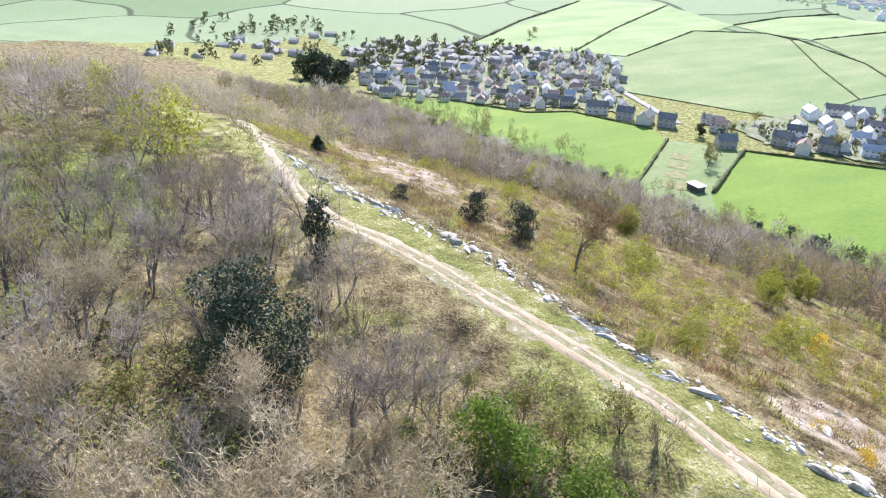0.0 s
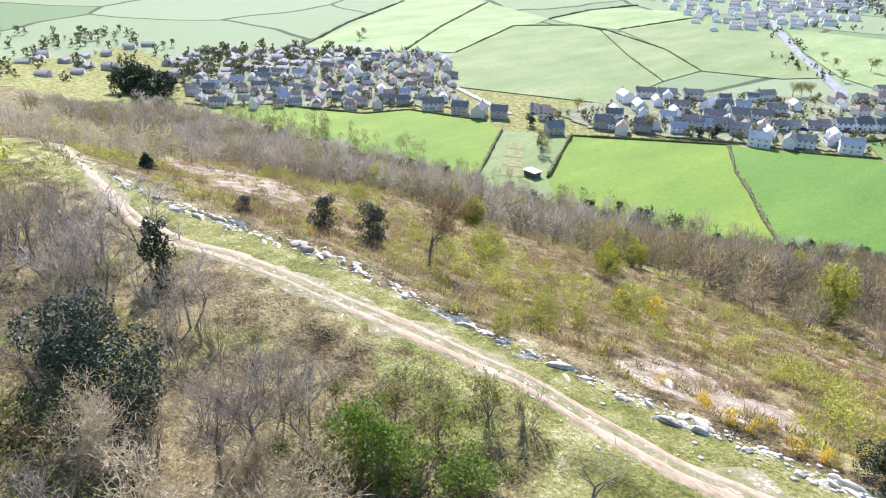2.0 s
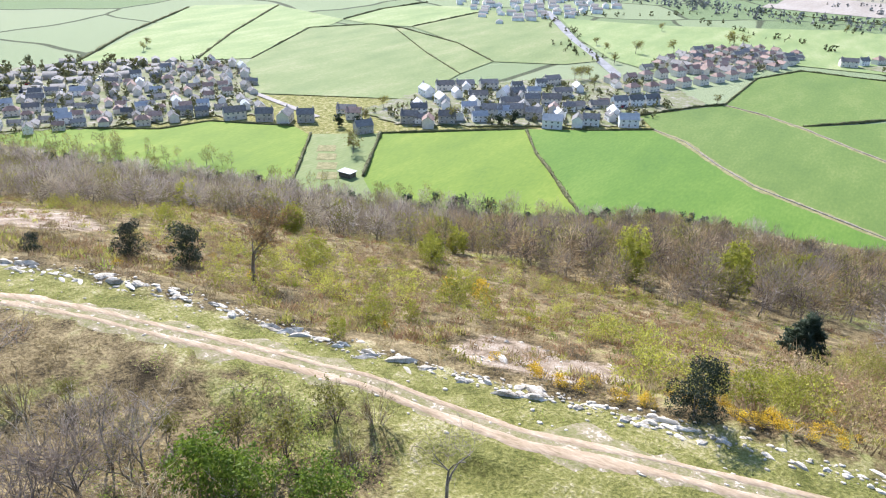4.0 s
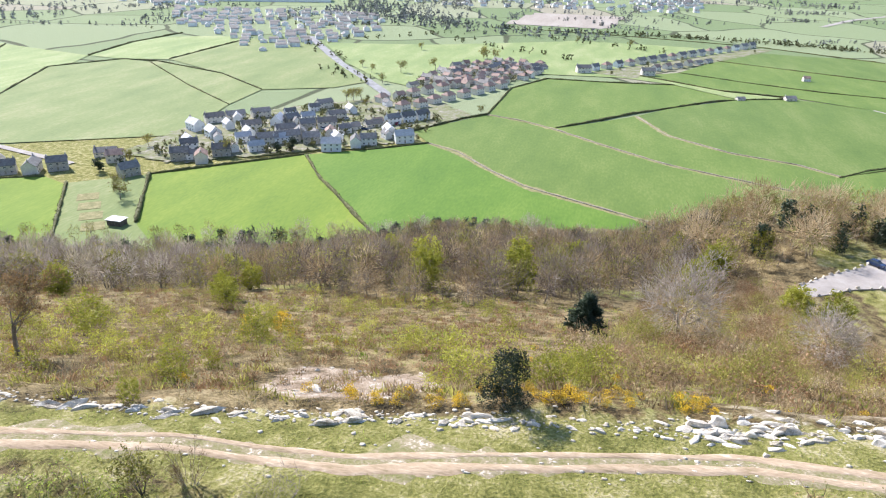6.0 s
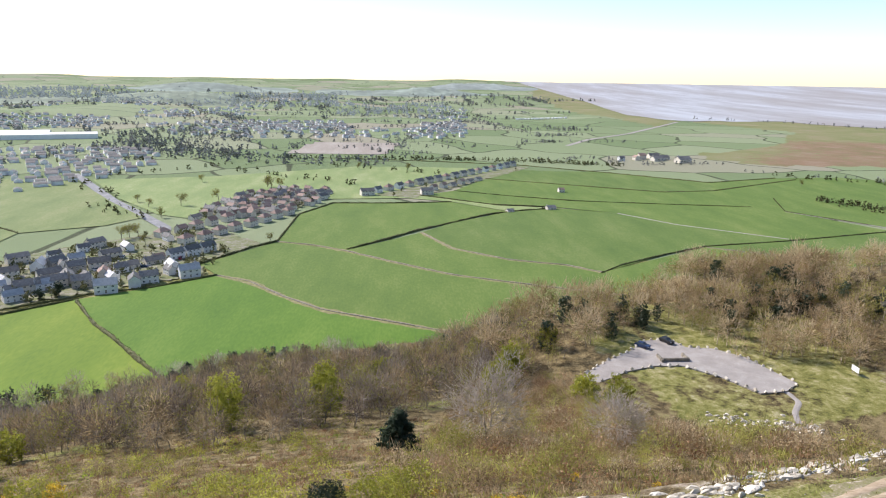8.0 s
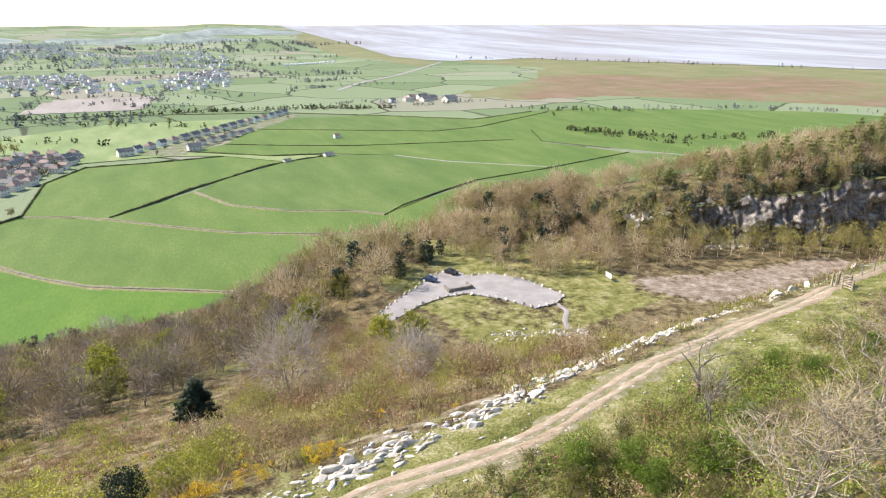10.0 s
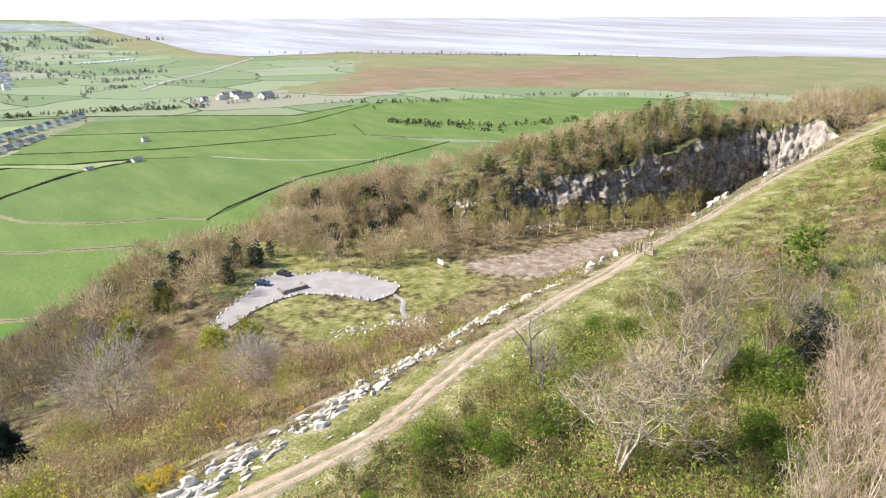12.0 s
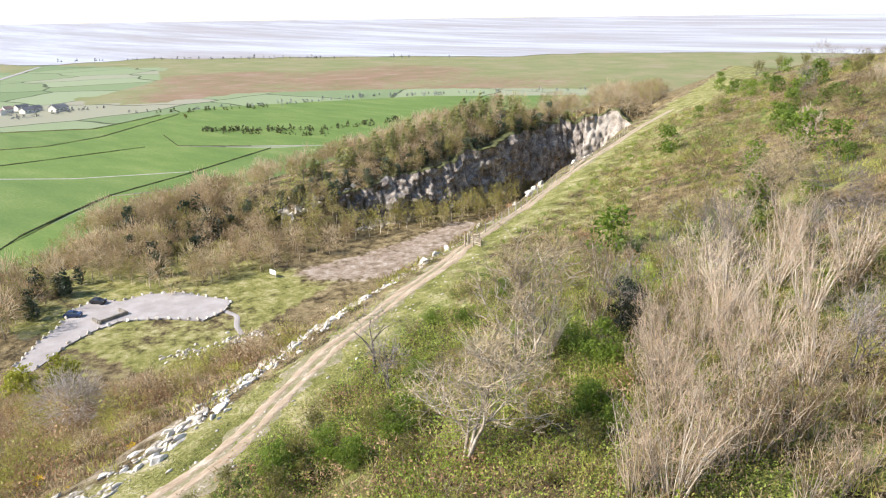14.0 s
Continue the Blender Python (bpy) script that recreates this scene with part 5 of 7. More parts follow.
xs, ys = scatter(rng, 3600, 118, 360, 25, 250, spur_wood)
forest("bare_wood", "buff-grey leafless wood on the spur above the quarry", layers(wood_kinds, (bark_pale, twig_buff, None)), xs[:620], ys[:620], rng.uniform(0.75, 1.25, len(xs[:620])), 4)
forest("budding_wood", "green budding trees on the quarry spur", layers(birch_kinds, (bark_pale, twig_buff, bud_leaf)), xs[640:980], ys[640:980], rng.uniform(0.6, 1.1, len(xs[640:980])), 5)
xs, ys = scatter(rng, 3200, 150, 292, 60, 150, lambda p, q: (q - np.interp(p, *CLIFF) > -1) & (q - np.interp(p, *CLIFF) < 9))
forest("ivy_wood", "dark ivied trees above the quarry face", layers(ivy_kinds, (bark_grey, twig_brown, holly_leaf)), xs[:110], ys[:110], rng.uniform(0.5, 0.95, len(xs[:110])), 6)
forest("bare_wood", "buff bare trees along the rim of the quarry", layers(wood_kinds, (bark_pale, twig_buff, None)), xs[110:200], ys[110:200], rng.uniform(0.6, 1.0, len(xs[110:200])), 18)
forest("budding_wood", "olive budding trees along the rim of the quarry", layers(birch_kinds, (bark_pale, twig_tan, bud_leaf)), xs[200:300], ys[200:300], rng.uniform(0.6, 1.0, len(xs[200:300])), 19)
xs, ys = scatter(rng, 420, 190, 275, 70, 150, lambda p, q: (q - np.interp(p, *CLIFF) > 3) & (q - np.interp(p, *CLIFF) < 26))
forest("pine_wood", "pines on the crest of the quarry spur", layers(pine_kinds, (bark_grey, twig_brown, larch_leaf)), xs[:70], ys[:70], rng.uniform(0.75, 1.25, len(xs[:70])), 7)
xs, ys = scatter(rng, 900, 118, 290, 60, 150, lambda p, q: (q - np.interp(p, *CLIFF) < -2) & (q - np.interp(p, *CLIFF) > -26) & (q > 62) & (p > 165))
forest("quarry_birches", "slim green birches at the foot of the quarry face", layers(birch_kinds, (bark_pale, twig_tan, bud_leaf)), xs[:300], ys[:300], rng.uniform(0.6, 1.35, len(xs[:300])), 8)

# ---- scrub on the open slope ----
def brush(rng, n, tall, spread, length, w, mass=0.44):
    """A full rounded bush of fine ascending twigs with an uneven top."""
    u = rng.normal(size=(n, 3))
    u[:, 2] = np.abs(u[:, 2])
    u /= np.linalg.norm(u, axis=1)[:, None]
    lumps = rng.normal(size=(7, 3))
    lumps /= np.linalg.norm(lumps, axis=1)[:, None]
    swell = 0.75 + 0.35 * np.max(u @ lumps.T, axis=1)[:, None]
    a = u * np.array([spread, spread, tall * 0.8]) * swell * rng.uniform(0.25, 1, (n, 1)) ** 0.5
    b = a + (u * 0.7 + np.array([0, 0, 0.45]) + rng.normal(size=(n, 3)) * 0.5) * length * rng.uniform(0.4, 1.1, (n, 1))
    m = int(n * 0.5)
    k = rng.integers(0, n, m)
    c = a[k] * rng.uniform(0.8, 1.08, (m, 1)) + rng.normal(size=(m, 3)) * length * 0.4
    return join(blades(a, b, w, rng), leaves(c, length * mass, rng))


willow_kinds = [dome(rng, 3, 3.0, 60, 0.9, 0.022, 0.02, leaf=330, leaf_size=0.115, stems=3, limbs=1) for _ in range(5)]
xs, ys = scatter(rng, 900, -150, 6, 12, 74, lambda p, q: soft_noise(p, q, 17, 71) + 0.6 * soft_noise(p, q, 5, 72) > np.where((p > -75) & (p < -10), 0.04, 0.42))
forest("willow_scrub", "bright yellow-green willow scrub on the slope", layers(willow_kinds, (bark_grey, twig_tan, willow_leaf)), xs, ys, rng.uniform(0.35, 1.0, len(xs)), 15)
xs, ys = scatter(rng, 40, -2, 13, 12, 30, None)
forest("willow_scrub", "bright yellow-green scrub beside a holly", layers(willow_kinds, (bark_grey, twig_tan, willow_leaf)), xs, ys, rng.uniform(0.5, 1.1, len(xs)), 16)
xs, ys = scatter(rng, 520, 38, 210, -75, -7, lambda p, q: soft_noise(p, q, 13, 73) > np.where((p > 70) & (q > -24), 0.5, -0.15))
forest("hill_scrub", "low tan and olive scrub on the hilltop", layers(bush_kinds, (bark_grey, twig_tan, bud_leaf)), xs, ys, rng.uniform(0.3, 0.75, len(xs)), 17)
low_kinds = [(brush(rng, 220, 1.7, 1.4, 0.30, 0.016, 0.33), None, None) for _ in range(4)]
for label, mt, n, seed in (("tan bushy scrub on the hilltop", twig_tan, 330, 81), ("olive bushy scrub on the hilltop", bud_leaf, 260, 82), ("brown bushy scrub on the hilltop", twig_brown, 200, 83)):
    xs, ys = scatter(rng, n, 30, 150, -62, -9, lambda p, q: (soft_noise(p, q, 11, seed) > -0.2) & ((p < 78) | (q < -22)))
    forest("hill_scrub", label, layers(low_kinds, (mt, None, None)), xs, ys, rng.uniform(0.5, 1.3, len(xs)), seed)
random.seed(19)
for k in range(26):
    p, q = random.uniform(95, 200), random.uniform(-42, -12)
    put(random.choice(("hawthorn", "hawthorn", "olive", "thicket")), *to_xy(p, q), random.uniform(1.8, 4.0), "bushes on the hilltop")
xs, ys = scatter(rng, 1200, 12, 92, 14, 118, lambda p, q: (q > 22 - 0.1 * p) & ((p - 20) * 1.2 + 30 > q * 0.55) & ((q < 72) | (p < 66)))
brush_kinds = [(brush(rng, 310, 3.0, 2.1, 0.55, 0.02, 0.24), None, None) for _ in range(5)]
for label, mt, a, b in (("tan-brown rounded scrub below the limestone edge", twig_buff, 0, 0.26), ("russet-brown scrub below the limestone edge", rust_twig, 0.26, 0.46), ("olive scrub below the limestone edge", bud_leaf, 0.46, 0.76), ("brown scrub below the limestone edge", twig_tan, 0.76, 1)):
    k = slice(int(a * len(xs)), int(b * len(xs)))
    forest("brown_scrub", label, layers(brush_kinds, (mt, None, None)), xs[k], ys[k], rng.uniform(0.35, 1.4, len(xs[k])), 90 + int(a * 100))
xs, ys = scatter(rng, 620, -170, 14, 12, 84, lambda p, q: soft_noise(p, q, 22, 31) + soft_noise(p, q, 8, 32) * 0.6 > np.where(p < -14, -0.25, 0.25))
forest("low_scrub", "low mixed scrub on the dry slope", layers(bush_kinds, (bark_grey, twig_tan, bud_leaf)), xs, ys, rng.uniform(0.3, 0.8, len(xs)), 10)
xs, ys = scatter(rng, 330, 60, 260, 14, 62, lambda p, q: q > 16)
forest("bank_scrub", "brown scrub on the steep bank above the quarry", layers(bush_kinds, (bark_grey, twig_tan, bud_leaf)), xs, ys, rng.uniform(0.35, 0.8, len(xs)), 11)


# ---- rough grass, bramble and bracken ----
def tufts(rng, n, tall, spread):
    a = rng.normal(size=(n, 3)) * np.array([spread, spread, 0])
    b = a + rng.normal(size=(n, 3)) * np.array([tall * 0.5, tall * 0.5, 0]) + np.array([0, 0, tall]) * rng.uniform(0.5, 1.2, (n, 1))
    return blades(a, b, 0.022, rng)


def bramble(rng, n, tall, spread):
    c = rng.normal(size=(n, 3)) * np.array([spread, spread, 0]) + np.array([0, 0, tall]) * rng.uniform(0.1, 1, (n, 1)) ** 0.7
    d = rng.normal(size=(n, 3))
    return blades(c - d * 0.04, c + d * 0.06, 0.034, rng)


def heath(rng, n, tall, spread):
    """A low rounded mound of fine upright growth."""
    u = rng.normal(size=(n, 3))
    u[:, 2] = np.abs(u[:, 2])
    u /= np.linalg.norm(u, axis=1)[:, None]
    a = u * np.array([spread, spread, tall]) * rng.uniform(0.3, 0.85, (n, 1))
    b = a + (u * 0.5 + np.array([0, 0, 0.5]) + rng.normal(size=(n, 3)) * 0.45) * tall * rng.uniform(0.3, 0.75, (n, 1))
    return blades(a, b, 0.045, rng)


grass_kinds = [(tufts(rng, 30, 0.5, 0.35), None, None) for _ in range(4)]
leafy_kinds = [(tufts(rng, 14, 0.7, 0.45), leaves(rng.normal(size=(70, 3)) * np.array([0.6, 0.6, 0]) + np.array([0, 0, 0.75]) * rng.uniform(0.1, 1, (70, 1)) ** 0.7, 0.06, rng, 0.3), None) for _ in range(5)]
bramble_kinds = [(tufts(rng, 14, 0.7, 0.45), bramble(rng, 80, 0.7, 0.55), None) for _ in range(4)]


def clear_of_path(p, q):
    return np.abs(q - np.interp(p, *zip(*(to_pq(x, y) for x, y in PATH)))) > 2.4


def off_turf(p, q):
    return (q < -8.5) | (p > 16) | (p < -12) | (q > 3)


def cover(name, label, kinds, mats, n, box, seed, lo, hi, keep=None):
    r = np.random.default_rng(seed)
    xs, ys = scatter(r, n, *box, lambda p, q: clear_of_path(p, q) & off_turf(p, q) & (keep(p, q) if keep else True))
    forest(name, label, layers(kinds, mats), xs, ys, r.uniform(lo, hi, len(xs)), seed)


heath_kinds = [(heath(rng, 24, 0.55, 0.75), None, None) for _ in range(5)]
for name, label, mt, n, seed, box_ in (("heath_patch", "russet heath and dead bracken on the slope", rust_twig, 6200, 51, (-160, 100, 7, 82)), ("heath_patch", "brown and tan growth just below the edge", twig_tan, 1900, 66, (-90, 90, 5, 22)), ("heath_patch", "olive growth just below the edge", bud_leaf, 1500, 67, (-90, 90, 5, 22)), ("heath_patch", "tan dry growth on the slope", straw, 1900, 52, (-160, 100, 6, 80)),
                                       ("heath_patch", "olive growth on the slope", bud_leaf, 4600, 53, (-160, 100, 6, 82)), ("heath_patch", "green growth on the slope", spring_leaf, 900, 54, (-160, 60, 6, 76)),
                                       ("heath_patch", "brown twiggy growth on the slope", twig_tan, 2600, 55, (-160, 110, 8, 84)),
                                       ("rough_grass", "olive rough growth on the hilltop", bud_leaf, 4200, 56, (8, 175, -60, -4)), ("rough_grass", "tan rough grass on the hilltop", straw, 3600, 57, (8, 175, -60, -3)), ("rough_grass", "green tussocks beside the path on the hilltop", spring_leaf, 1500, 68, (66, 165, -24, -1)), ("rough_grass", "straw tussocks beside the path on the hilltop", straw, 1500, 69, (66, 165, -24, -1)), ("rough_grass", "sunny green growth below the stems", spring_leaf, 1500, 64, (10, 62, -44, -12)), ("rough_grass", "straw-coloured grass below the stems", straw, 1300, 65, (10, 62, -44, -12)), ("rough_grass", "brown twiggy growth on the hilltop", twig_tan, 1300, 58, (40, 175, -60, -5))):
    cover(name, label, heath_kinds, (mt, None, None), n, box_, seed, 0.5, 1.5 if name == "heath_patch" else 1.2, lambda p, q: soft_noise(p, q, 9, seed) + 0.6 * soft_noise(p, q, 3, seed + 40) > -0.15)
turf_kinds = [(tufts(rng, 16, 0.16, 0.3), None, None) for _ in range(4)]
for label, mt, n, seed in (("short green grass along the path", spring_leaf, 3600, 61), ("short dry grass along the path", straw, 2000, 62)):
    r = np.random.default_rng(seed)
    p = r.uniform(-70, 110, n)
    mid = np.interp(p, *zip(*(to_pq(x, y) for x, y in PATH)))
    q = mid + np.where(r.uniform(size=n) < 0.2, r.normal(0.05, 0.14, n), np.sign(r.normal(size=n)) * r.normal(1.75, 0.5, n))
    xs, ys = to_xy(p, q)
    forest("path_grass", label, layers(turf_kinds, (mt, None, None)), xs, ys, r.uniform(0.6, 1.4, n), seed)
cover("dry_grass", "tussocks of dry straw-coloured grass", grass_kinds, (straw, None, None), 900, (-120, 90, 4, 30), 21, 0.6, 1.5)
cover("dry_grass", "tussocks of dry grass among the hilltop scrub", grass_kinds, (straw, None, None), 2600, (-70, 150, -60, -2), 22, 0.6, 1.5)
cover("bramble_patch", "green bramble and low growth under the trees", leafy_kinds, (twig_brown, spring_leaf, None), 2200, (-95, 30, -45, -3), 23, 0.6, 1.6, lambda p, q: soft_noise(p, q, 9, 41) > np.where(p > -10, -0.45, 0.0))
for label, leafy, n, seed in (("green bramble below the bare trees", spring_leaf, 2300, 26), ("olive growth below the bare trees", bud_leaf, 700, 27), ("straw-coloured growth below the bare trees", straw, 450, 28), ("russet growth below the bare trees", rust_twig, 450, 29)):
    cover("undergrowth", label, leafy_kinds if seed < 28 else bramble_kinds, (twig_tan, leafy, None), n, (6, 62, -30, -3), seed, 0.5, 1.5, lambda p, q: soft_noise(p, q, 5, seed) > -0.25)
cover("bracken_patch", "russet dead bracken and heather", bramble_kinds, (rust_twig, rust_twig, None), 900, (-120, 60, 10, 60), 24, 0.5, 1.3, lambda p, q: soft_noise(p, q, 14, 42) > -0.1)
cover("bracken_patch", "russet dead bracken on the hilltop", bramble_kinds, (rust_twig, rust_twig, None), 1000, (-95, 120, -50, -5), 25, 0.5, 1.1, lambda p, q: soft_noise(p, q, 10, 43) > 0.2)
random.seed(9)
for k in range(84):
    p = random.uniform(-8, 16) if k < 60 else random.uniform(-60, 30)
    q = 6.0 + random.uniform(-1.0, 2.0) if k < 60 else random.uniform(7, 40)
    put("gorse", *to_xy(p, q), random.uniform(0.5, 1.0), "gorse along the edge")
for x, y, tall in ((-39, 64, 2.8), (-37, 69, 2.6), (-35.5, 65.5, 2.2), (-33, 63, 1.4)):
    put("gorse", x, y, tall, "gorse along the edge")

for made in KINDS.values():
    for ob in made:
        for o in (*ob.children_recursive, ob):
            bpy.data.objects.remove(o)


# ---- limestone edge ----
def rock_mesh(rng, flat=0.55):
    """A weathered block: a lumpy ball split along joints, with pitted faces."""
    bm = bmesh.new()
    bmesh.ops.create_icosphere(bm, subdivisions=2, radius=0.5)
    joints = rng.normal(size=(9, 3))
    joints[:4, 2] *= 0.25
    joints /= np.linalg.norm(joints, axis=1)[:, None]
    depth = rng.uniform(0.24, 0.40, 9)
    shift = Vector(rng.uniform(0, 50, 3))
    for v in bm.verts:
        c = np.array(v.co)
        for n, d in zip(joints, depth):
            over = c @ n - d
            if over > 0:
                c = c - n * over
        v.co = Vector(c) * (1 + 0.26 * noise.noise(Vector(c) * 5 + shift) + 0.14 * noise.noise(Vector(c) * 13 + shift))
        v.co.z *= flat * 1.25
    me = bpy.data.meshes.new("rock")
    bm.to_mesh(me)
    bm.free()
    me.materials.append(limestone)
    return me


rng = np.random.default_rng(11)
ROCKS = [rock_mesh(rng, f) for f in (0.45, 0.55, 0.6, 0.7, 0.5, 0.8, 0.4, 0.65)]
random.seed(3)
edge_root = tagged(new("limestone_edge"), "broken white limestone outcrop along the top of the slope", "outcrop", kind="structure")


def rock(parent, x, y, size, name="rock", tilt=0.25, sink=0.12, long=1.9):
    ob = new(name, random.choice(ROCKS))
    ob.parent = parent
    ob.location = (x, y, float(height(x, y)) - size * sink + 0.04)
    ob.rotation_euler = (random.uniform(-tilt, tilt), random.uniform(-tilt, tilt), random.gauss(0, 0.3) + radians(10))
    ob.scale = (size * random.uniform(1.0, long), size * random.uniform(0.6, 1.0), size * random.uniform(0.6, 1.0))
    return ob


EDGE_Q = ((-90, -66, -55, -47, -34, -23, -12, -4, 11, 20, 29, 36, 45, 56, 75, 110, 160), (1, 2.6, 2.4, 3.3, 4.1, 4.0, 3.3, 3.2, 3.0, 3.3, 4.6, 6.4, 7.6, 6.0, 6.4, 7.5, 8))
for k in range(300):
    if k < 190:
        p = random.uniform(-68, 14)
        q = float(np.interp(p, *EDGE_Q)) + random.gauss(0.1, 0.45)
        s = random.choice((0.45, 0.6, 0.8, 1.0, 1.3))
    elif k < 262:
        p = random.uniform(10, 62)
        q = float(np.interp(p, *EDGE_Q)) + random.gauss(0.3, 0.9)
        s = random.choice((0.4, 0.5, 0.7, 0.9, 1.2))
    elif k < 280:
        p = random.uniform(60, 150)
        q = float(np.interp(p, *EDGE_Q)) + random.gauss(0, 0.7)
        s = random.choice((0.8, 1.2, 2.0))
    else:
        p, q = random.uniform(-60, 40), random.uniform(-2.6, 3)
        s = random.uniform(0.15, 0.4)
    rock(edge_root, *to_xy(p, q), s, sink=0.2, long=2.6, tilt=0.12)
for k in range(46):
    p = random.choice((14, 27, 30, 34, 37, 41, 45, 50)) + random.gauss(0, 1.1)
    rock(edge_root, *to_xy(p, float(np.interp(p, *EDGE_Q)) + random.gauss(0.3, 0.5)), random.uniform(0.9, 1.6), sink=0.2, tilt=0.2, long=2.1)
outcrop = tagged(new("limestone_outcrop"), "bold white limestone outcrop beside the footpath", "outcrop", kind="structure")
for k in range(170):
    c = random.choice((16, 20, 25, 28, 33, 38, 43, 47, 54))
    p = c + random.gauss(0, 1.8)
    rock(outcrop, *to_xy(p, float(np.interp(p, *EDGE_Q)) + random.gauss(0.5, 0.95)), random.choice((0.4, 0.6, 0.8, 1.0, 1.3)), sink=random.uniform(0.08, 0.25), long=2.3, tilt=0.3)
for p, q, s in ((64, 6.4, 1.9), (67, 6.6, 1.5), (70, 6.5, 1.6), (104, 7.4, 1.6), (128, 7.8, 1.6)):
    rock(edge_root, *to_xy(p, q), s, sink=0.0)


def loose_stones(n):
    """Small stones strewn along the edge and the path."""
    r = np.random.default_rng(17)
    bm = bmesh.new()
    bmesh.ops.create_icosphere(bm, subdivisions=1, radius=0.5)
    v0 = np.array([v.co[:] for v in bm.verts])
    f0 = np.array([[v.index for v in f.verts] for f in bm.faces])
    bm.free()
    p = r.uniform(-70, 75, n)
    q = np.where(r.uniform(size=n) < 0.82, np.interp(p, *EDGE_Q) + r.normal(0.2, 0.6, n), r.normal(0.0, 1.0, n))
    x, y = to_xy(p, q)
    s = r.uniform(0.05, 0.40, n) ** 1.3
    c = np.stack([x, y, height(x, y) + s * 0.1], -1)
    v = c[:, None] + v0[None] * s[:, None, None] * r.uniform(0.6, 1.3, (n, 1, 3)) * r.uniform(0.75, 1.1, (n, len(v0), 1)) * np.array([1.5, 1, 0.5])
    f = f0[None] + (np.arange(n) * len(v0))[:, None, None]
    tagged(new("loose_stones", mesh("loose_stones", v.reshape(-1, 3), f.reshape(-1, 3), limestone)), "small pale stones strewn in the turf", "stones", kind="stuff")


loose_stones(2200)


# ---- bare stony ground ----
def patch(name, poly, mt, label, category, lift=0.1, step=1.2, ragged=2.0, seed=0):
    """Ground cover inside a rough outline, lying on the ground."""
    px, py = [c[0] for c in poly], [c[1] for c in poly]
    gx = np.arange(min(px) - 3, max(px) + 3, step)
    gy = np.arange(min(py) - 3, max(py) + 3, step)
    X, Y = np.meshgrid(gx, gy)
    jx, jy = X + soft_noise(X, Y, 3, seed) * ragged + soft_noise(X, Y, 0.9, seed + 5) * ragged * 0.6, Y + soft_noise(X, Y, 3, seed + 1) * ragged + soft_noise(X, Y, 0.9, seed + 6) * ragged * 0.6
    keep = in_poly(jx, jy, poly)
    keep = keep[:-1, :-1] & keep[1:, 1:] & keep[1:, :-1] & keep[:-1, 1:]
    i, j = np.where(keep)
    n = len(gx)
    f = np.stack([i * n + j, i * n + j + 1, (i + 1) * n + j + 1, (i + 1) * n + j], -1)
    used, inv = np.unique(f, return_inverse=True)
    v = np.stack([X, Y, height(X, Y) + lift], -1).reshape(-1, 3)[used]
    return tagged(new(name, mesh(name, v, inv.reshape(-1, 4), mt, smooth=True)), label, category, kind="structure")


for k in range(40):
    rock(edge_root, random.uniform(-25, -10), random.uniform(33, 50), random.uniform(0.2, 0.6))
rock(edge_root, -19.5, 40.5, 1.6, sink=0.0)
heap = tagged(new("rubble_heap"), "long heap of pale broken limestone beside the car park", "rubble", kind="structure")
for k in range(110):
    t = random.random()
    rock(heap, 69 + 22 * t + random.gauss(0, 1.2), 128 - 7 * t + random.gauss(0, 1.5) + 1.5, random.uniform(0.5, 1.5), sink=0.05)
butt = tagged(new("rock_buttress"), "sunlit buttress of pale broken limestone under the wood", "outcrop", kind="structure")
for k in range(90):
    t, u = random.random(), random.random()
    rock(butt, 143 + 27 * t + random.gauss(0, 1.5), 176 - 4 * t + 11 * u, random.uniform(1.2, 3.2), sink=-0.2, tilt=0.6)
for k in range(70):
    p, q = random.uniform(192, 214), 0
    q = float(np.interp(p, *CLIFF)) - random.uniform(3, 11)
    rock(heap, *to_xy(p, q), random.uniform(0.8, 2.6), sink=-0.1 * random.random())


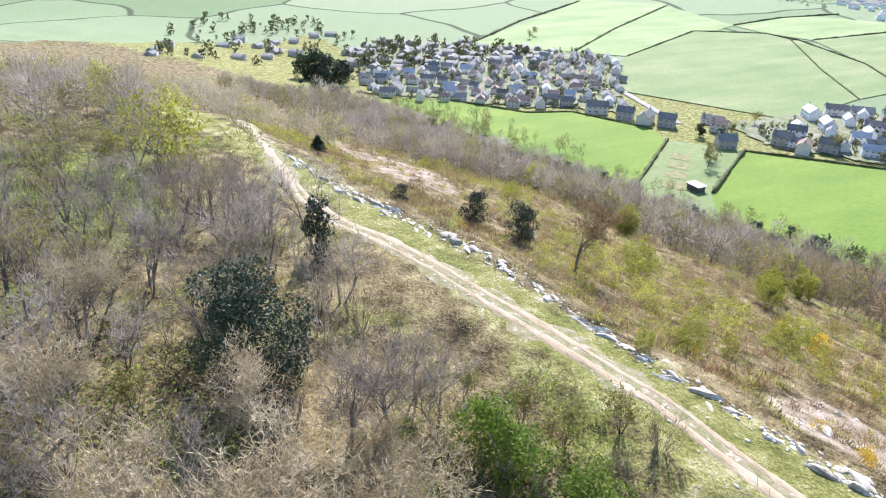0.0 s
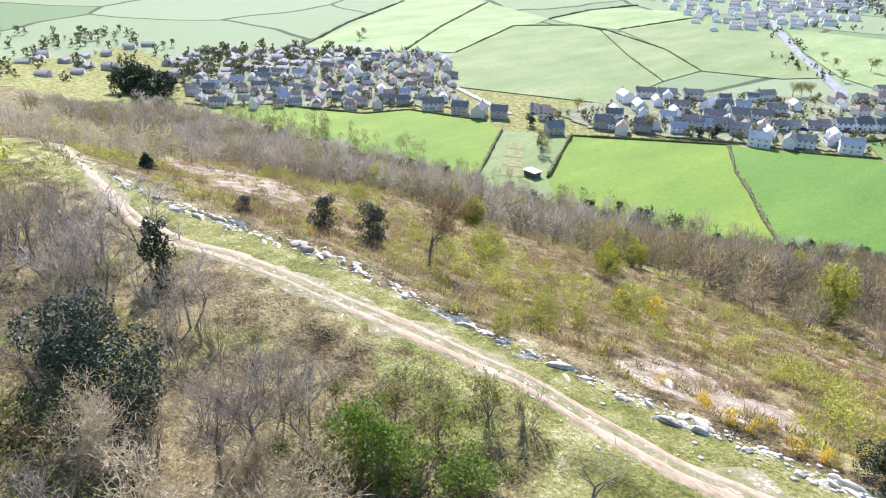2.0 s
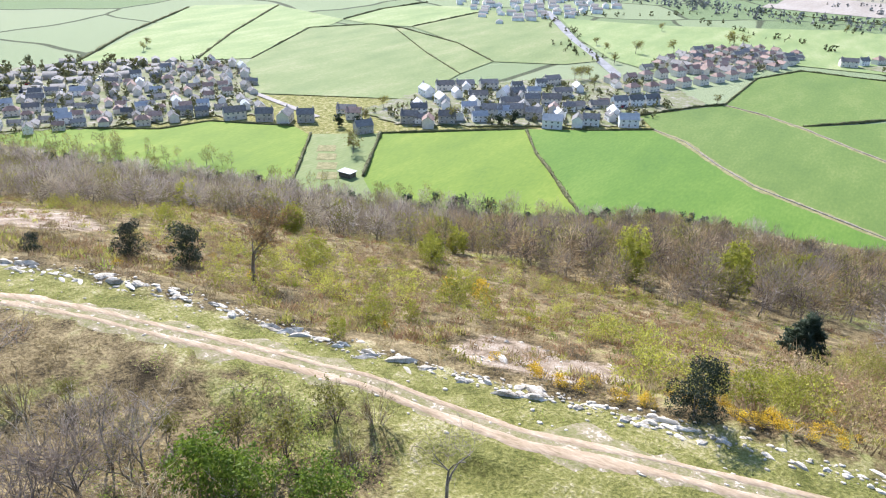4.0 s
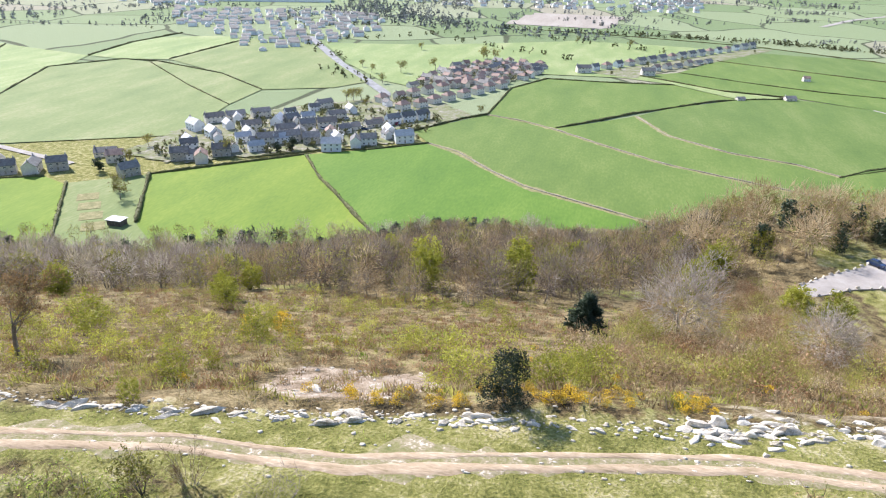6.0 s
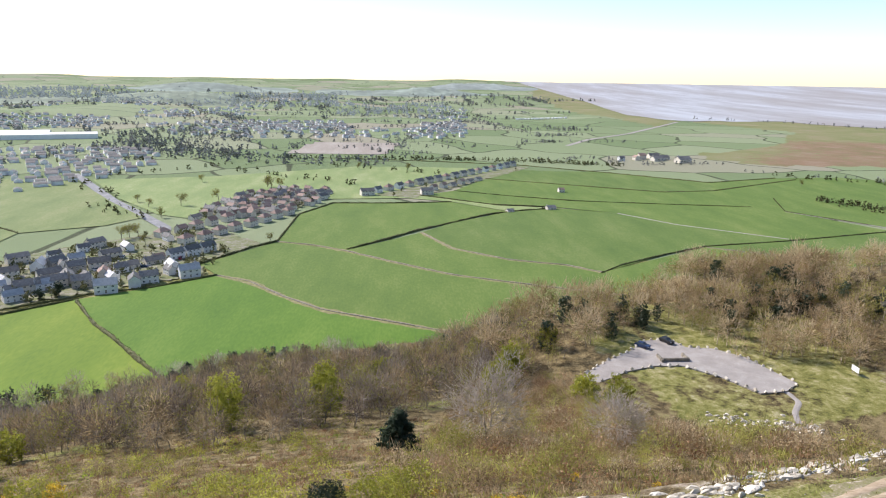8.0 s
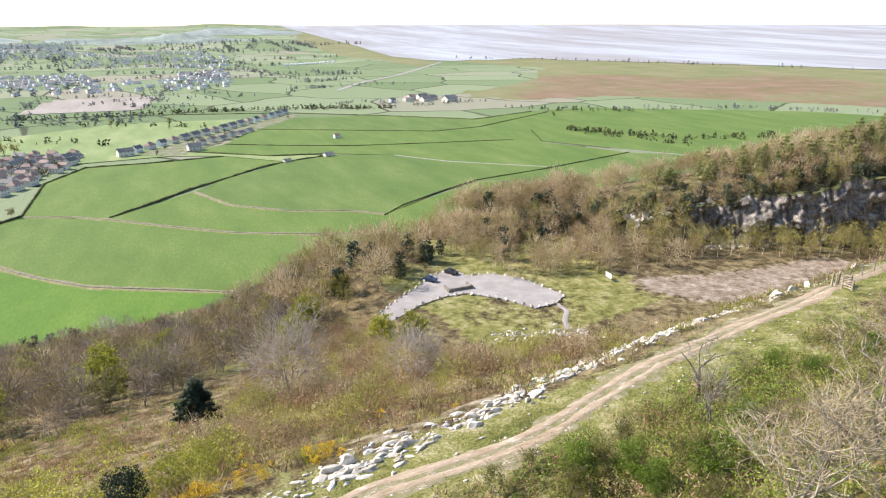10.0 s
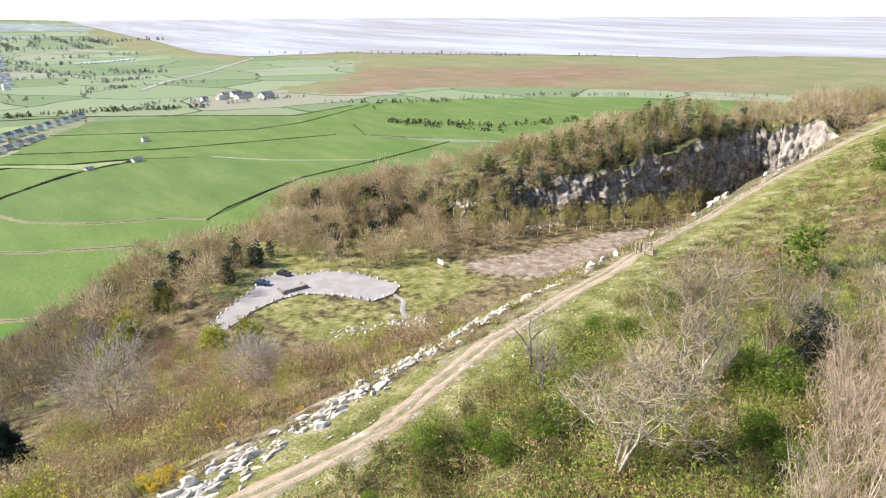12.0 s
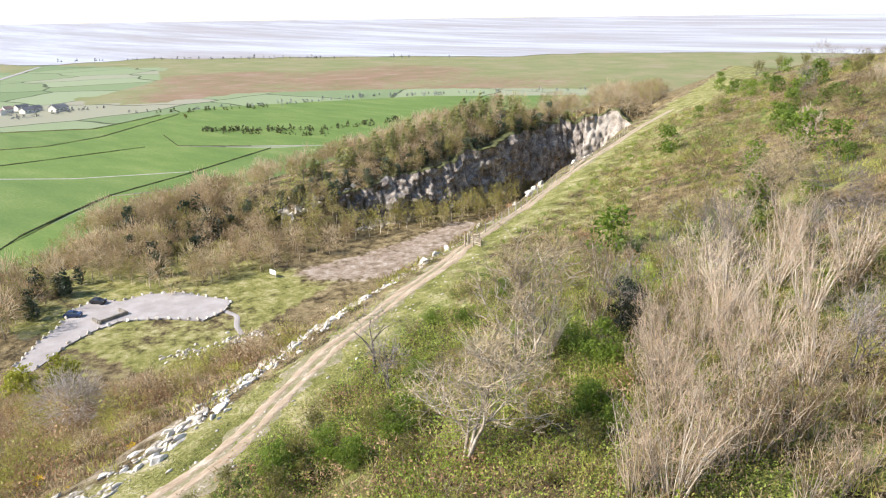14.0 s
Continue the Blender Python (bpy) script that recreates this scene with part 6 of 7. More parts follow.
# ---- quarry face ----
def quarry_face():
    line = np.array([(190, 112), (200, 105), (232, 84), (265, 68), (284, 60), (291, 52), (293.5, 40), (294, 24), (294, 9)], float)
    s = np.concatenate([[0], np.cumsum(np.hypot(*np.diff(line, axis=0).T))])
    t = np.arange(0, s[-1], 0.55)
    p, q = np.interp(t, s, line[:, 0]), np.interp(t, s, line[:, 1])
    for _ in range(6):
        p[1:-1], q[1:-1] = (p[:-2] + 2 * p[1:-1] + p[2:]) / 4, (q[:-2] + 2 * q[1:-1] + q[2:]) / 4
    dp, dq = np.gradient(p), np.gradient(q)
    ln = np.hypot(dp, dq)
    ip, iq = dq / ln, -dp / ln
    rows = 40
    xo, yo = to_xy(p - ip * 9, q - iq * 9)
    top = height(xo, yo, False) + 0.2 + 1.6 * soft_noise(t, t * 0, 7, 31) + 0.8 * soft_noise(t, t * 0, 2.2, 32) - 1.2
    xi, yi = to_xy(p + ip * 7, q + iq * 7)
    base = np.full_like(top, 34.4)
    ends = ease(q, 60, 52)
    top = top + 0.8 * ends
    v = []
    for r in range(rows):
        h = min(1.0, r / (rows - 4))
        z = base + (top - base) * h
        col = np.floor(t / 2.4 + 0.35 * soft_noise(t, z, 5, 21))
        block = 2 * lattice(col, np.floor(r / 6 + lattice(col, col * 0, 3) * 2), 5) - 1
        crack = (lattice(col, col * 0, 9) > 0.55) * (np.abs(t / 2.4 - col - 0.5) > 0.38)
        wide = soft_noise(t, np.full_like(t, r * 0.6), 11, 6)
        fine = soft_noise(t, z, 1.3, 8)
        off = 6.2 + 4.5 * ends - 4.2 * h + block * 1.5 - crack * 1.4 + wide * 3.4 + fine * 1.0 + 2.2 * soft_noise(t, np.full_like(t, r * 0.25), 24, 12)
        if r >= rows - 3:
            off = off - (r - rows + 4) * 2.6
            z = z - 0.5 * (r - rows + 4)
            z = z + 0.1
        x, y = to_xy(p + ip * off, q + iq * off)
        v.append(np.stack([x, y, z + fine * 0.25], -1))
    v = np.stack(v)
    n = len(t)
    i, j = np.meshgrid(np.arange(rows - 1), np.arange(n - 1), indexing="ij")
    f = np.stack([i * n + j, i * n + j + 1, (i + 1) * n + j + 1, (i + 1) * n + j], -1).reshape(-1, 4)
    face_mesh = mesh("quarry_face", v.reshape(-1, 3), f, cliff_rock, hedge_leaf, pale_cliff)
    face_mesh.polygons.foreach_set("material_index", np.where(i >= rows - 5, 1, np.where(q[j] < 53, 2, 0)).reshape(-1).astype(np.int32))
    tagged(new("quarry_face", face_mesh), "tall broken grey limestone quarry face", "cliff", kind="structure")


quarry_face()

# ---- car park ----
CAR_PARK = [(44, 146), (47, 152), (54, 159), (63, 166), (70, 173), (77, 174), (79, 168), (86, 167), (92, 161), (95, 151), (97, 145), (92, 141), (85, 140), (80, 149), (73, 156), (66, 156), (58, 153), (49, 147)]


def level_slab(name, poly, z, thick, mt, label, category):
    bm = bmesh.new()
    face = bm.faces.new([bm.verts.new((x, y, z)) for x, y in poly])
    if face.normal.z < 0:
        face.normal_flip()
    r = bmesh.ops.extrude_face_region(bm, geom=[face])
    for v in r["geom"]:
        if isinstance(v, bmesh.types.BMVert):
            v.co.z -= thick
    bmesh.ops.recalc_face_normals(bm, faces=bm.faces[:])
    me = bpy.data.meshes.new(name)
    bm.to_mesh(me)
    bm.free()
    me.materials.append(mt)
    return tagged(new(name, me), label, category, kind="structure")


level_slab("car_park", CAR_PARK, 35.3, 0.8, gravel, "pale gravel car park ringed with boulders", "car park")
boulder_mesh = ROCKS[3].copy()
boulder_mesh.materials[0] = limestone
boulder = tagged(new("boulder", boulder_mesh), "pale limestone boulder at the edge of the car park", "boulder", "boulders round the car park")
boulder.scale = (1.0, 0.9, 0.9)
boulder.location = (47, 152.4, 35.4)
for (x0, y0), (x1, y1) in zip(CAR_PARK, CAR_PARK[1:] + CAR_PARK[:1]):
    ln = math.hypot(x1 - x0, y1 - y0)
    n = int(ln / 2.3)
    for k in range(n):
        t = (k + 0.5) / n
        x, y = x0 + (x1 - x0) * t, y0 + (y1 - y0) * t
        if x < 48 and y < 151:
            continue
        b = copy_thing(boulder, Matrix.LocRotScale((x + random.uniform(-0.3, 0.3), y + random.uniform(-0.3, 0.3), 35.4), Euler((0, 0, random.uniform(0, 6))), None))
        s = random.uniform(0.9, 1.5)
        b.scale = (s, s * 0.85, s)


def box(bm, x0, x1, y0, y1, z0, z1, bevel=0.0):
    r = bmesh.ops.create_cube(bm, size=1.0)
    for v in r["verts"]:
        v.co = Vector(((x0 + x1) / 2 + v.co.x * (x1 - x0), (y0 + y1) / 2 + v.co.y * (y1 - y0), (z0 + z1) / 2 + v.co.z * (z1 - z0)))
    if bevel:
        bmesh.ops.bevel(bm, geom=list({e for v in r["verts"] for e in v.link_edges}), offset=bevel, segments=2, affect="EDGES")


def car(name, label, paint):
    """A hatchback car: body, cabin glass, lamps and four wheels."""
    root = tagged(new(name), label, "car", "parked cars")
    bm = bmesh.new()
    prof = ((-2.05, 0.35), (-2.1, 0.75), (-1.95, 0.98), (-1.1, 1.02), (-0.95, 1.04), (1.75, 1.02), (2.02, 0.85), (2.05, 0.4), (1.9, 0.3), (-1.9, 0.3))
    ring = [[bm.verts.new((x, s * 0.86 * (1 if 0.35 < z < 1.0 else 0.94), z)) for x, z in prof] for s in (-1, 1)]
    for s, r in zip((1, -1), ring):
        bm.faces.new(r[::s])
    for k in range(len(prof)):
        bm.faces.new((ring[0][k], ring[1][k], ring[1][(k + 1) % len(prof)], ring[0][(k + 1) % len(prof)]))
    bmesh.ops.recalc_face_normals(bm, faces=bm.faces[:])
    part("body", bm, paint, root)
    bm = bmesh.new()
    prof = ((-1.15, 1.0), (-0.35, 1.44), (1.15, 1.46), (1.8, 1.02))
    ring = [[bm.verts.new((x, s * (0.8 if z < 1.2 else 0.62), z)) for x, z in prof] for s in (-1, 1)]
    for s, r in zip((1, -1), ring):
        bm.faces.new(r[::s])
    for k in range(4):
        bm.faces.new((ring[0][k], ring[1][k], ring[1][(k + 1) % 4], ring[0][(k + 1) % 4]))
    bmesh.ops.recalc_face_normals(bm, faces=bm.faces[:])
    part("windows", bm, pane, root, "dark tinted glass")
    bm = bmesh.new()
    box(bm, -0.4, 1.2, -0.6, 0.6, 1.45, 1.5, 0.02)
    part("roof", bm, paint, root)
    for x in (-1.3, 1.3):
        for y in (-0.8, 0.8):
            bm = bmesh.new()
            bmesh.ops.create_cone(bm, cap_ends=True, segments=14, radius1=0.32, radius2=0.32, depth=0.2, matrix=Matrix.Translation((x, y, 0.32)) @ Matrix.Rotation(radians(90), 4, "X"))
            part("wheel", bm, rubber, root, "black tyre")
    for y in (-0.6, 0.6):
        bm = bmesh.new()
        box(bm, -2.12, -2.04, y - 0.18, y + 0.18, 0.7, 0.84)
        part("headlight", bm, white_paint, root)
    return root


CARS = [car("car", "%s hatchback parked on tarmac or gravel" % c, m) for c, m in (("dark blue", car_blue), ("silver", car_silver), ("white", white_paint), ("black", rubber), ("red", car_red))]


def park(k, x, y, turn, z=None):
    return copy_thing(CARS[k], Matrix.LocRotScale((x, y, float(height(x, y)) if z is None else z), Euler((0, 0, radians(turn))), None))


park(0, 67.0, 168.2, 130, 35.3)
park(3, 75.0, 171.5, 115, 35.3)

wall = tagged(new("planter_wall"), "low dry stone wall enclosure in the car park", "wall")
for x0, x1, y0, y1 in ((68.5, 76, 158.6, 159.2), (68.5, 69.1, 158, 162), (75.4, 76, 158.5, 162.5)):
    bm = bmesh.new()
    box(bm, x0, x1, y0, y1, 35.0, 36.1, 0.08)
    part("wall_side", bm, dry_stone, wall)
sign = tagged(new("information_board"), "white information board on two posts in the grass", "sign")
for y in (149.2, 151.2):
    bm = bmesh.new()
    box(bm, 114.9, 115.05, y, y + 0.12, 35.0, 36.9)
    part("post", bm, old_wood, sign)
bm = bmesh.new()
box(bm, 114.82, 114.92, 148.9, 151.6, 35.8, 37.2)
part("board", bm, white_paint, sign)
drape("footway", [(92, 141), (92, 136), (88, 131), (86, 126)], 1.3, gravel, 0.14, 0.6, "narrow gravel footway through the grass", "path")


# ---- fence and gate on the footpath ----
def fence():
    line = np.array([(62, 44.2), (76, 46.8), (86, 49.3), (104, 53.3), (127, 57.3), (150, 62)])
    s = np.concatenate([[0], np.cumsum(np.hypot(*np.diff(line, axis=0).T))])
    t = np.arange(0, s[-1], 2.6)
    x, y = np.interp(t, s, line[:, 0]), np.interp(t, s, line[:, 1])
    root = tagged(new("fence"), "weathered post and wire fence beside the footpath", "fence")
    r = random.Random(4)
    bm = bmesh.new()
    bmesh.ops.create_cone(bm, cap_ends=True, segments=7, radius1=0.07, radius2=0.06, depth=1.6, matrix=Matrix.Translation((0, 0, 0.55)))
    me = bpy.data.meshes.new("post")
    bm.to_mesh(me)
    bm.free()
    me.materials.append(old_wood)
    z = height(x, y)
    for k in range(len(t)):
        ob = child("post", me, root)
        ob.location = (x[k], y[k], z[k])
        ob.rotation_euler = (r.uniform(-0.06, 0.06), r.uniform(-0.06, 0.06), r.uniform(0, 3))
    P = np.stack([x, y, z], -1)
    for h in (0.35, 0.65, 0.95, 1.2):
        off = np.array([0, 0, h])
        child("wire", mesh("wire", *tubes(P[:-1] + off, P[1:] + off, 0.012, 0.012, 3), slate), root)


fence()
gate = tagged(new("kissing_gate"), "weathered wooden kissing gate on the footpath", "gate")
gz = float(height(61, 43))
for dx, dy in ((0, -1.3), (0, -0.2), (0, 0.9), (1.2, -0.2), (1.2, 1.1)):
    bm = bmesh.new()
    box(bm, 61 + dx - 0.08, 61 + dx + 0.08, 43 + dy - 0.08, 43 + dy + 0.08, gz - 0.3, gz + 1.35, 0.01)
    part("post", bm, bark_pale, gate)
for h in (0.35, 0.6, 0.85, 1.1):
    bm = bmesh.new()
    box(bm, 60.96, 61.02, 41.7, 42.8, gz + h, gz + h + 0.11)
    box(bm, 61.0, 62.2, 42.76, 42.82, gz + h, gz + h + 0.11)
    box(bm, 62.18, 62.24, 42.8, 44.1, gz + h, gz + h + 0.11)
    part("rail", bm, bark_pale, gate)


# ---- houses ----
def prism(bm, L, W, z0, e, r, hip=0.0):
    """A gabled or hipped body from z0 up to eaves e and ridge r."""
    pts = [(-L, -W, z0), (L, -W, z0), (L, W, z0), (-L, W, z0), (-L, -W, e), (L, -W, e), (L, W, e), (-L, W, e), (-L + hip, 0, r), (L - hip, 0, r)]
    v = [bm.verts.new(c) for c in pts]
    for f in ((0, 3, 2, 1), (0, 1, 5, 4), (2, 3, 7, 6), (1, 2, 6, 9, 5) if not hip else (1, 2, 6, 5), (3, 0, 4, 8, 7) if not hip else (3, 0, 4, 7)):
        bm.faces.new([v[i] for i in f])
    if hip:
        bm.faces.new([v[i] for i in (5, 6, 9)])
        bm.faces.new([v[i] for i in (7, 4, 8)])
    bm.faces.new([v[i] for i in (4, 5, 9, 8)])
    bm.faces.new([v[i] for i in (6, 7, 8, 9)])


def window_mesh(w, h):
    bm = bmesh.new()
    box(bm, -w / 2, w / 2, -0.08, 0.04, 0, h)
    n = len(bm.faces)
    for x in (-w / 4, w / 4):
        box(bm, x - w / 4 + 0.07, x + w / 4 - 0.05, -0.095, -0.06, 0.08, h - 0.08)
    for i, f in enumerate(bm.faces):
        f.material_index = 1 if i >= n else 0
    me = bpy.data.meshes.new("window")
    bm.to_mesh(me)
    bm.free()
    me.materials.append(white_paint)
    me.materials.append(pane)
    return me


WINDOW = window_mesh(1.3, 1.15)


def house(label, L, W, e, r, walls, roof_mt, hip=0.0, chimneys=1, storeys=2, across=3, porch=False):
    root = tagged(new("house"), label, "house", "houses of the village")
    bm = bmesh.new()
    prism(bm, L / 2, W / 2, -0.5, e, r - 0.15, hip)
    part("wall", bm, walls, root)
    bm = bmesh.new()
    o = 0.35
    k = (r - e) / (W / 2)
    low = e - o * k
    for s in (-1, 1):
        a = [(-L / 2 - o, s * (W / 2 + o), low), (L / 2 + o, s * (W / 2 + o), low), (L / 2 + o - (hip + o if hip else 0), 0, r), (-L / 2 - o + (hip + o if hip else 0), 0, r)]
        v = [bm.verts.new(c) for c in a] + [bm.verts.new((x, y, z + 0.16)) for x, y, z in a]
        for f in ((0, 1, 2, 3), (4, 7, 6, 5), (0, 4, 5, 1), (1, 5, 6, 2), (2, 6, 7, 3), (3, 7, 4, 0)):
            bm.faces.new([v[i] for i in f])
    if hip:
        for s in (-1, 1):
            a = [(s * (L / 2 + o), -W / 2 - o, low), (s * (L / 2 + o), W / 2 + o, low), (s * (L / 2 - hip), 0, r)]
            v = [bm.verts.new(c) for c in a] + [bm.verts.new((x, y, z + 0.16)) for x, y, z in a]
            for f in ((0, 1, 2), (3, 5, 4), (0, 3, 4, 1), (1, 4, 5, 2), (2, 5, 3, 0)):
                bm.faces.new([v[i] for i in f])
    bmesh.ops.recalc_face_normals(bm, faces=bm.faces[:])
    part("roof", bm, roof_mt, root)
    for c in range(chimneys):
        x = (L / 2 - 0.5) * (1 if c else -1) if not hip else (c - 0.5) * 2.0
        bm = bmesh.new()
        box(bm, x - 0.4, x + 0.4, -0.35, 0.35, r - 1.0, r + 1.1)
        box(bm, x - 0.25, x - 0.05, -0.1, 0.1, r + 1.1, r + 1.45)
        box(bm, x + 0.05, x + 0.25, -0.1, 0.1, r + 1.1, r + 1.45)
        part("chimney", bm, stone_wall, root)
    for side in (0,):
        for st in range(storeys):
            for i in range(across if side == 0 else 2):
                if st == 0 and side == 0 and i == across // 2:
                    bm = bmesh.new()
                    box(bm, -0.5, 0.5, -W / 2 - 0.05, -W / 2 + 0.05, 0, 2.05)
                    part("door", bm, old_wood, root, "timber front door")
                    continue
                ob = child("window", WINDOW, root)
                ob.location = ((i - (across - 1) / 2) * L / (across + 0.3) if side == 0 else (0.5 - i) * L / 2.2, -W / 2 if side == 0 else W / 2, 0.9 + 2.6 * st)
                ob.rotation_euler = (0, 0, math.pi * side)
    return root


HOUSES = {
    "white": house("white rendered house with a grey slate roof", 11, 7, 5, 7.8, white_wall, slate, chimneys=2),
    "bright": house("large white house with a pale roof", 13, 8, 5.2, 8.6, white_wall, pale_roof),
    "stone": house("grey stone house with a slate roof", 11, 7.5, 5.2, 8.2, stone_wall, slate, chimneys=2),
    "long": house("long stone house with a grey slate roof", 14, 7.5, 4.8, 7.4, cream_wall, slate, chimneys=1, across=4),
    "semi": house("hipped red-tiled semi-detached house", 11.5, 8, 5, 7.8, cream_wall, red_tile, hip=3.2),
    "brown": house("cream house with a brown tiled gable roof", 10, 7.5, 4.8, 7.6, cream_wall, red_tile),
    "bungalow": house("low bungalow with a grey tiled roof", 13, 8, 2.7, 5.2, cream_wall, slate, chimneys=1, storeys=1, across=4),
    "slate": house("pair of cream houses with a dark slate roof", 14, 8, 5, 8, cream_wall, slate, chimneys=2, across=4),
}


def stand(key, x, y, turn, scale=1.0):
    scale *= 0.8
    if math.sin(radians(turn)) * x - math.cos(radians(turn)) * y > 0:
        turn += 180
    ob = copy_thing(HOUSES[key], Matrix.LocRotScale((x, y, float(height(x, y)) + 0.1), Euler((0, 0, radians(turn))), None))
    ob.scale = (scale, scale, scale)
    return ob


for key, x, y, turn in (("bright", -140, 329, 20), ("white", -125, 345, 25), ("white", -130, 339, 110), ("bright", -119, 364, -60), ("bright", -108, 356, 30), ("white", -126, 392, 48), ("white", -119, 400, 48), ("white", -112, 408, 48),
                        ("bungalow", -135, 382, 40), ("bright", -229, 342, -30), ("bright", -211, 331, -40), ("long", -228, 361, 45), ("long", -219, 370, 45), ("long", -208, 381, 45), ("long", -199, 352, 40), ("bright", -189, 366, 100)):
    stand(key, x, y, turn)
for key, x, y, turn in (("stone", -205, 290, 30), ("white", -210, 306, 40), ("stone", -189, 302, 30), ("brown", -193, 290, 120), ("long", -181, 417, 60), ("slate", -177, 329, 35), ("slate", -168, 337, 35), ("stone", -165, 345, 120), ("stone", -169, 363, 40),
                        ("slate", -160, 371, 30), ("long", -162, 391, 45), ("bungalow", -145, 371, 40), ("stone", -155, 337, 25), ("stone", -213, 261, 60), ("brown", -233, 278, 30), ("bungalow", -244, 285, 30), ("slate", -176, 349, 40), ("stone", -183, 372, 60), ("brown", -150, 352, 110)):
    stand(key, x, y, turn)
for k, (x, y) in enumerate(((-130, 430), (-121, 441), (-115, 455), (-108, 468), (-100, 482), (-93, 497), (-87, 511), (-80, 524))):
    stand("semi", x - 1, y, 62, 0.95)
    stand(("semi", "brown")[k % 2], x - 21, y + 17, 62, 0.95)
random.seed(23)
core = [(-238, 282), (-204, 286), (-152, 326), (-104, 362), (-112, 390), (-138, 440), (-180, 430), (-225, 365)]
filled = []
for _ in range(900):
    x, y = random.uniform(-240, -100), random.uniform(280, 440)
    if len(filled) > 21 or not in_poly(x, y, core) or any((x - a) ** 2 + (y - b) ** 2 < 10 ** 2 for a, b in filled):
        continue
    filled.append((x, y))
    stand(random.choice(("white", "bright", "bright", "brown", "white")), x, y, random.choice((40, 130)) + random.uniform(-8, 8), 0.8)
random.seed(21)
EST = [(-152, 500), (-92, 520), (-62, 575), (-56, 628), (-94, 640), (-129, 608)]
taken = []
for _ in range(900):
    x, y = random.uniform(-160, -50), random.uniform(470, 645)
    if not in_poly(x, y, EST) or any((x - a) ** 2 + (y - b) ** 2 < 9.6 ** 2 for a, b in taken):
        continue
    taken.append((x, y))
    stand(random.choice(("semi", "brown", "slate", "semi", "bungalow")), x, y, random.choice((62, 152)) + random.uniform(-8, 8), 0.85)
for k in range(17):
    t = k / 16
    x, y = -8 + 160 * t, 622 + 205 * t
    stand(random.choice(("semi", "slate", "white", "slate")), x - 7, y + 6, 52, 0.95)
    if 2 < k < 9:
        stand(random.choice(("brown", "bungalow")), x + 16, y - 14, 52, 0.9)
stand("long", -24, 614, 20, 1.1)
stand("slate", 30, 620, 15)
# the older part of the village under the hill
OLD = [(-358, 140), (-303, 212), (-295, 233), (-270, 252), (-291, 264), (-341, 309), (-380, 333), (-416, 321), (-454, 278), (-496, 215), (-480, 167)]
taken = []
for _ in range(5000):
    x, y = random.uniform(-500, -260), random.uniform(135, 340)
    if len(taken) > 150 or x < -405 or not in_poly(x, y, OLD) or any((x - a) ** 2 + (y - b) ** 2 < 8.8 ** 2 for a, b in taken):
        continue
    taken.append((x, y))
    stand(random.choice(("slate", "stone", "bungalow", "white", "bungalow", "slate", "brown", "bungalow", "bright", "semi")), x, y, random.choice((53, 143)) + random.uniform(-10, 10), random.uniform(0.6, 0.8))
for x, y, turn in ((-268, 247, 40), (-258, 252, 120), (-250, 259, 40), (-283, 240, 60)):
    stand(random.choice(("slate", "stone")), x, y, turn)


def gabled(name, label, x, y, turn, L, W, h, walls):
    """Houses too far off to tell apart, as one mesh of walls and one of roofs."""
    c, s = np.cos(turn), np.sin(turn)
    z = height(x, y)
    P = []
    for dx, dy, dz in ((-1, -1, 0), (1, -1, 0), (1, 1, 0), (-1, 1, 0), (-1, -1, 1), (1, -1, 1), (1, 1, 1), (-1, 1, 1), (-1, 0, 1.6), (1, 0, 1.6)):
        P.append(np.stack([x + dx * L * c - dy * W * s, y + dx * L * s + dy * W * c, z - 0.5 + dz * h], -1))
    v = np.stack(P, 1).reshape(-1, 3)
    base = np.arange(len(x))[:, None] * 10
    root = tagged(new(name), label, "town", kind="stuff")
    fw = np.concatenate([base + np.array([f]) for f in ((0, 1, 5), (0, 5, 4), (1, 2, 6), (1, 6, 5), (2, 3, 7), (2, 7, 6), (3, 0, 4), (3, 4, 7), (5, 6, 9), (7, 4, 8))])
    fr = np.concatenate([base + np.array([f]) for f in ((4, 5, 9), (4, 9, 8), (6, 7, 8), (6, 8, 9))])
    child("walls", mesh("walls", v, fw, walls), root)
    child("roofs", mesh("roofs", v, fr, slate), root)


EAST = [(-575, 60), (-640, 95), (-600, 200), (-520, 190), (-430, 90), (-440, 30)]
r = np.random.default_rng(62)
xs, ys = r.uniform(-650, -385, 1500), r.uniform(20, 340, 1500)
k = (in_poly(xs, ys, EAST) & (xs > -540) & (r.uniform(size=1500) < 0.12)) | (in_poly(xs, ys, OLD) & (xs < -405))
kept = []
for x, y in zip(xs[k], ys[k]):
    if len(kept) < 190 and all((x - a) ** 2 + (y - b) ** 2 > 90 for a, b in kept):
        kept.append((x, y))
xs, ys = np.array(kept).T
n = len(xs)
gabled("village_roofs", "slate roofs of the far end of the old village", xs, ys, r.choice((0.93, 2.5), n) + r.normal(0, 0.15, n), r.uniform(3.2, 5.2, n), r.uniform(2.7, 3.6, n), r.uniform(2.0, 3.2, n), stone_wall)
yards = material("yards", ((0.085, 0.12, 0.035), (0.15, 0.17, 0.065), (0.23, 0.215, 0.15), (0.34, 0.32, 0.29)), 7.0, 0.95, detail=1.5)
field(4, [(-205, 265), (-232, 243), (-184, 177), (-150, 165), (-130, 175), (-172, 210)])
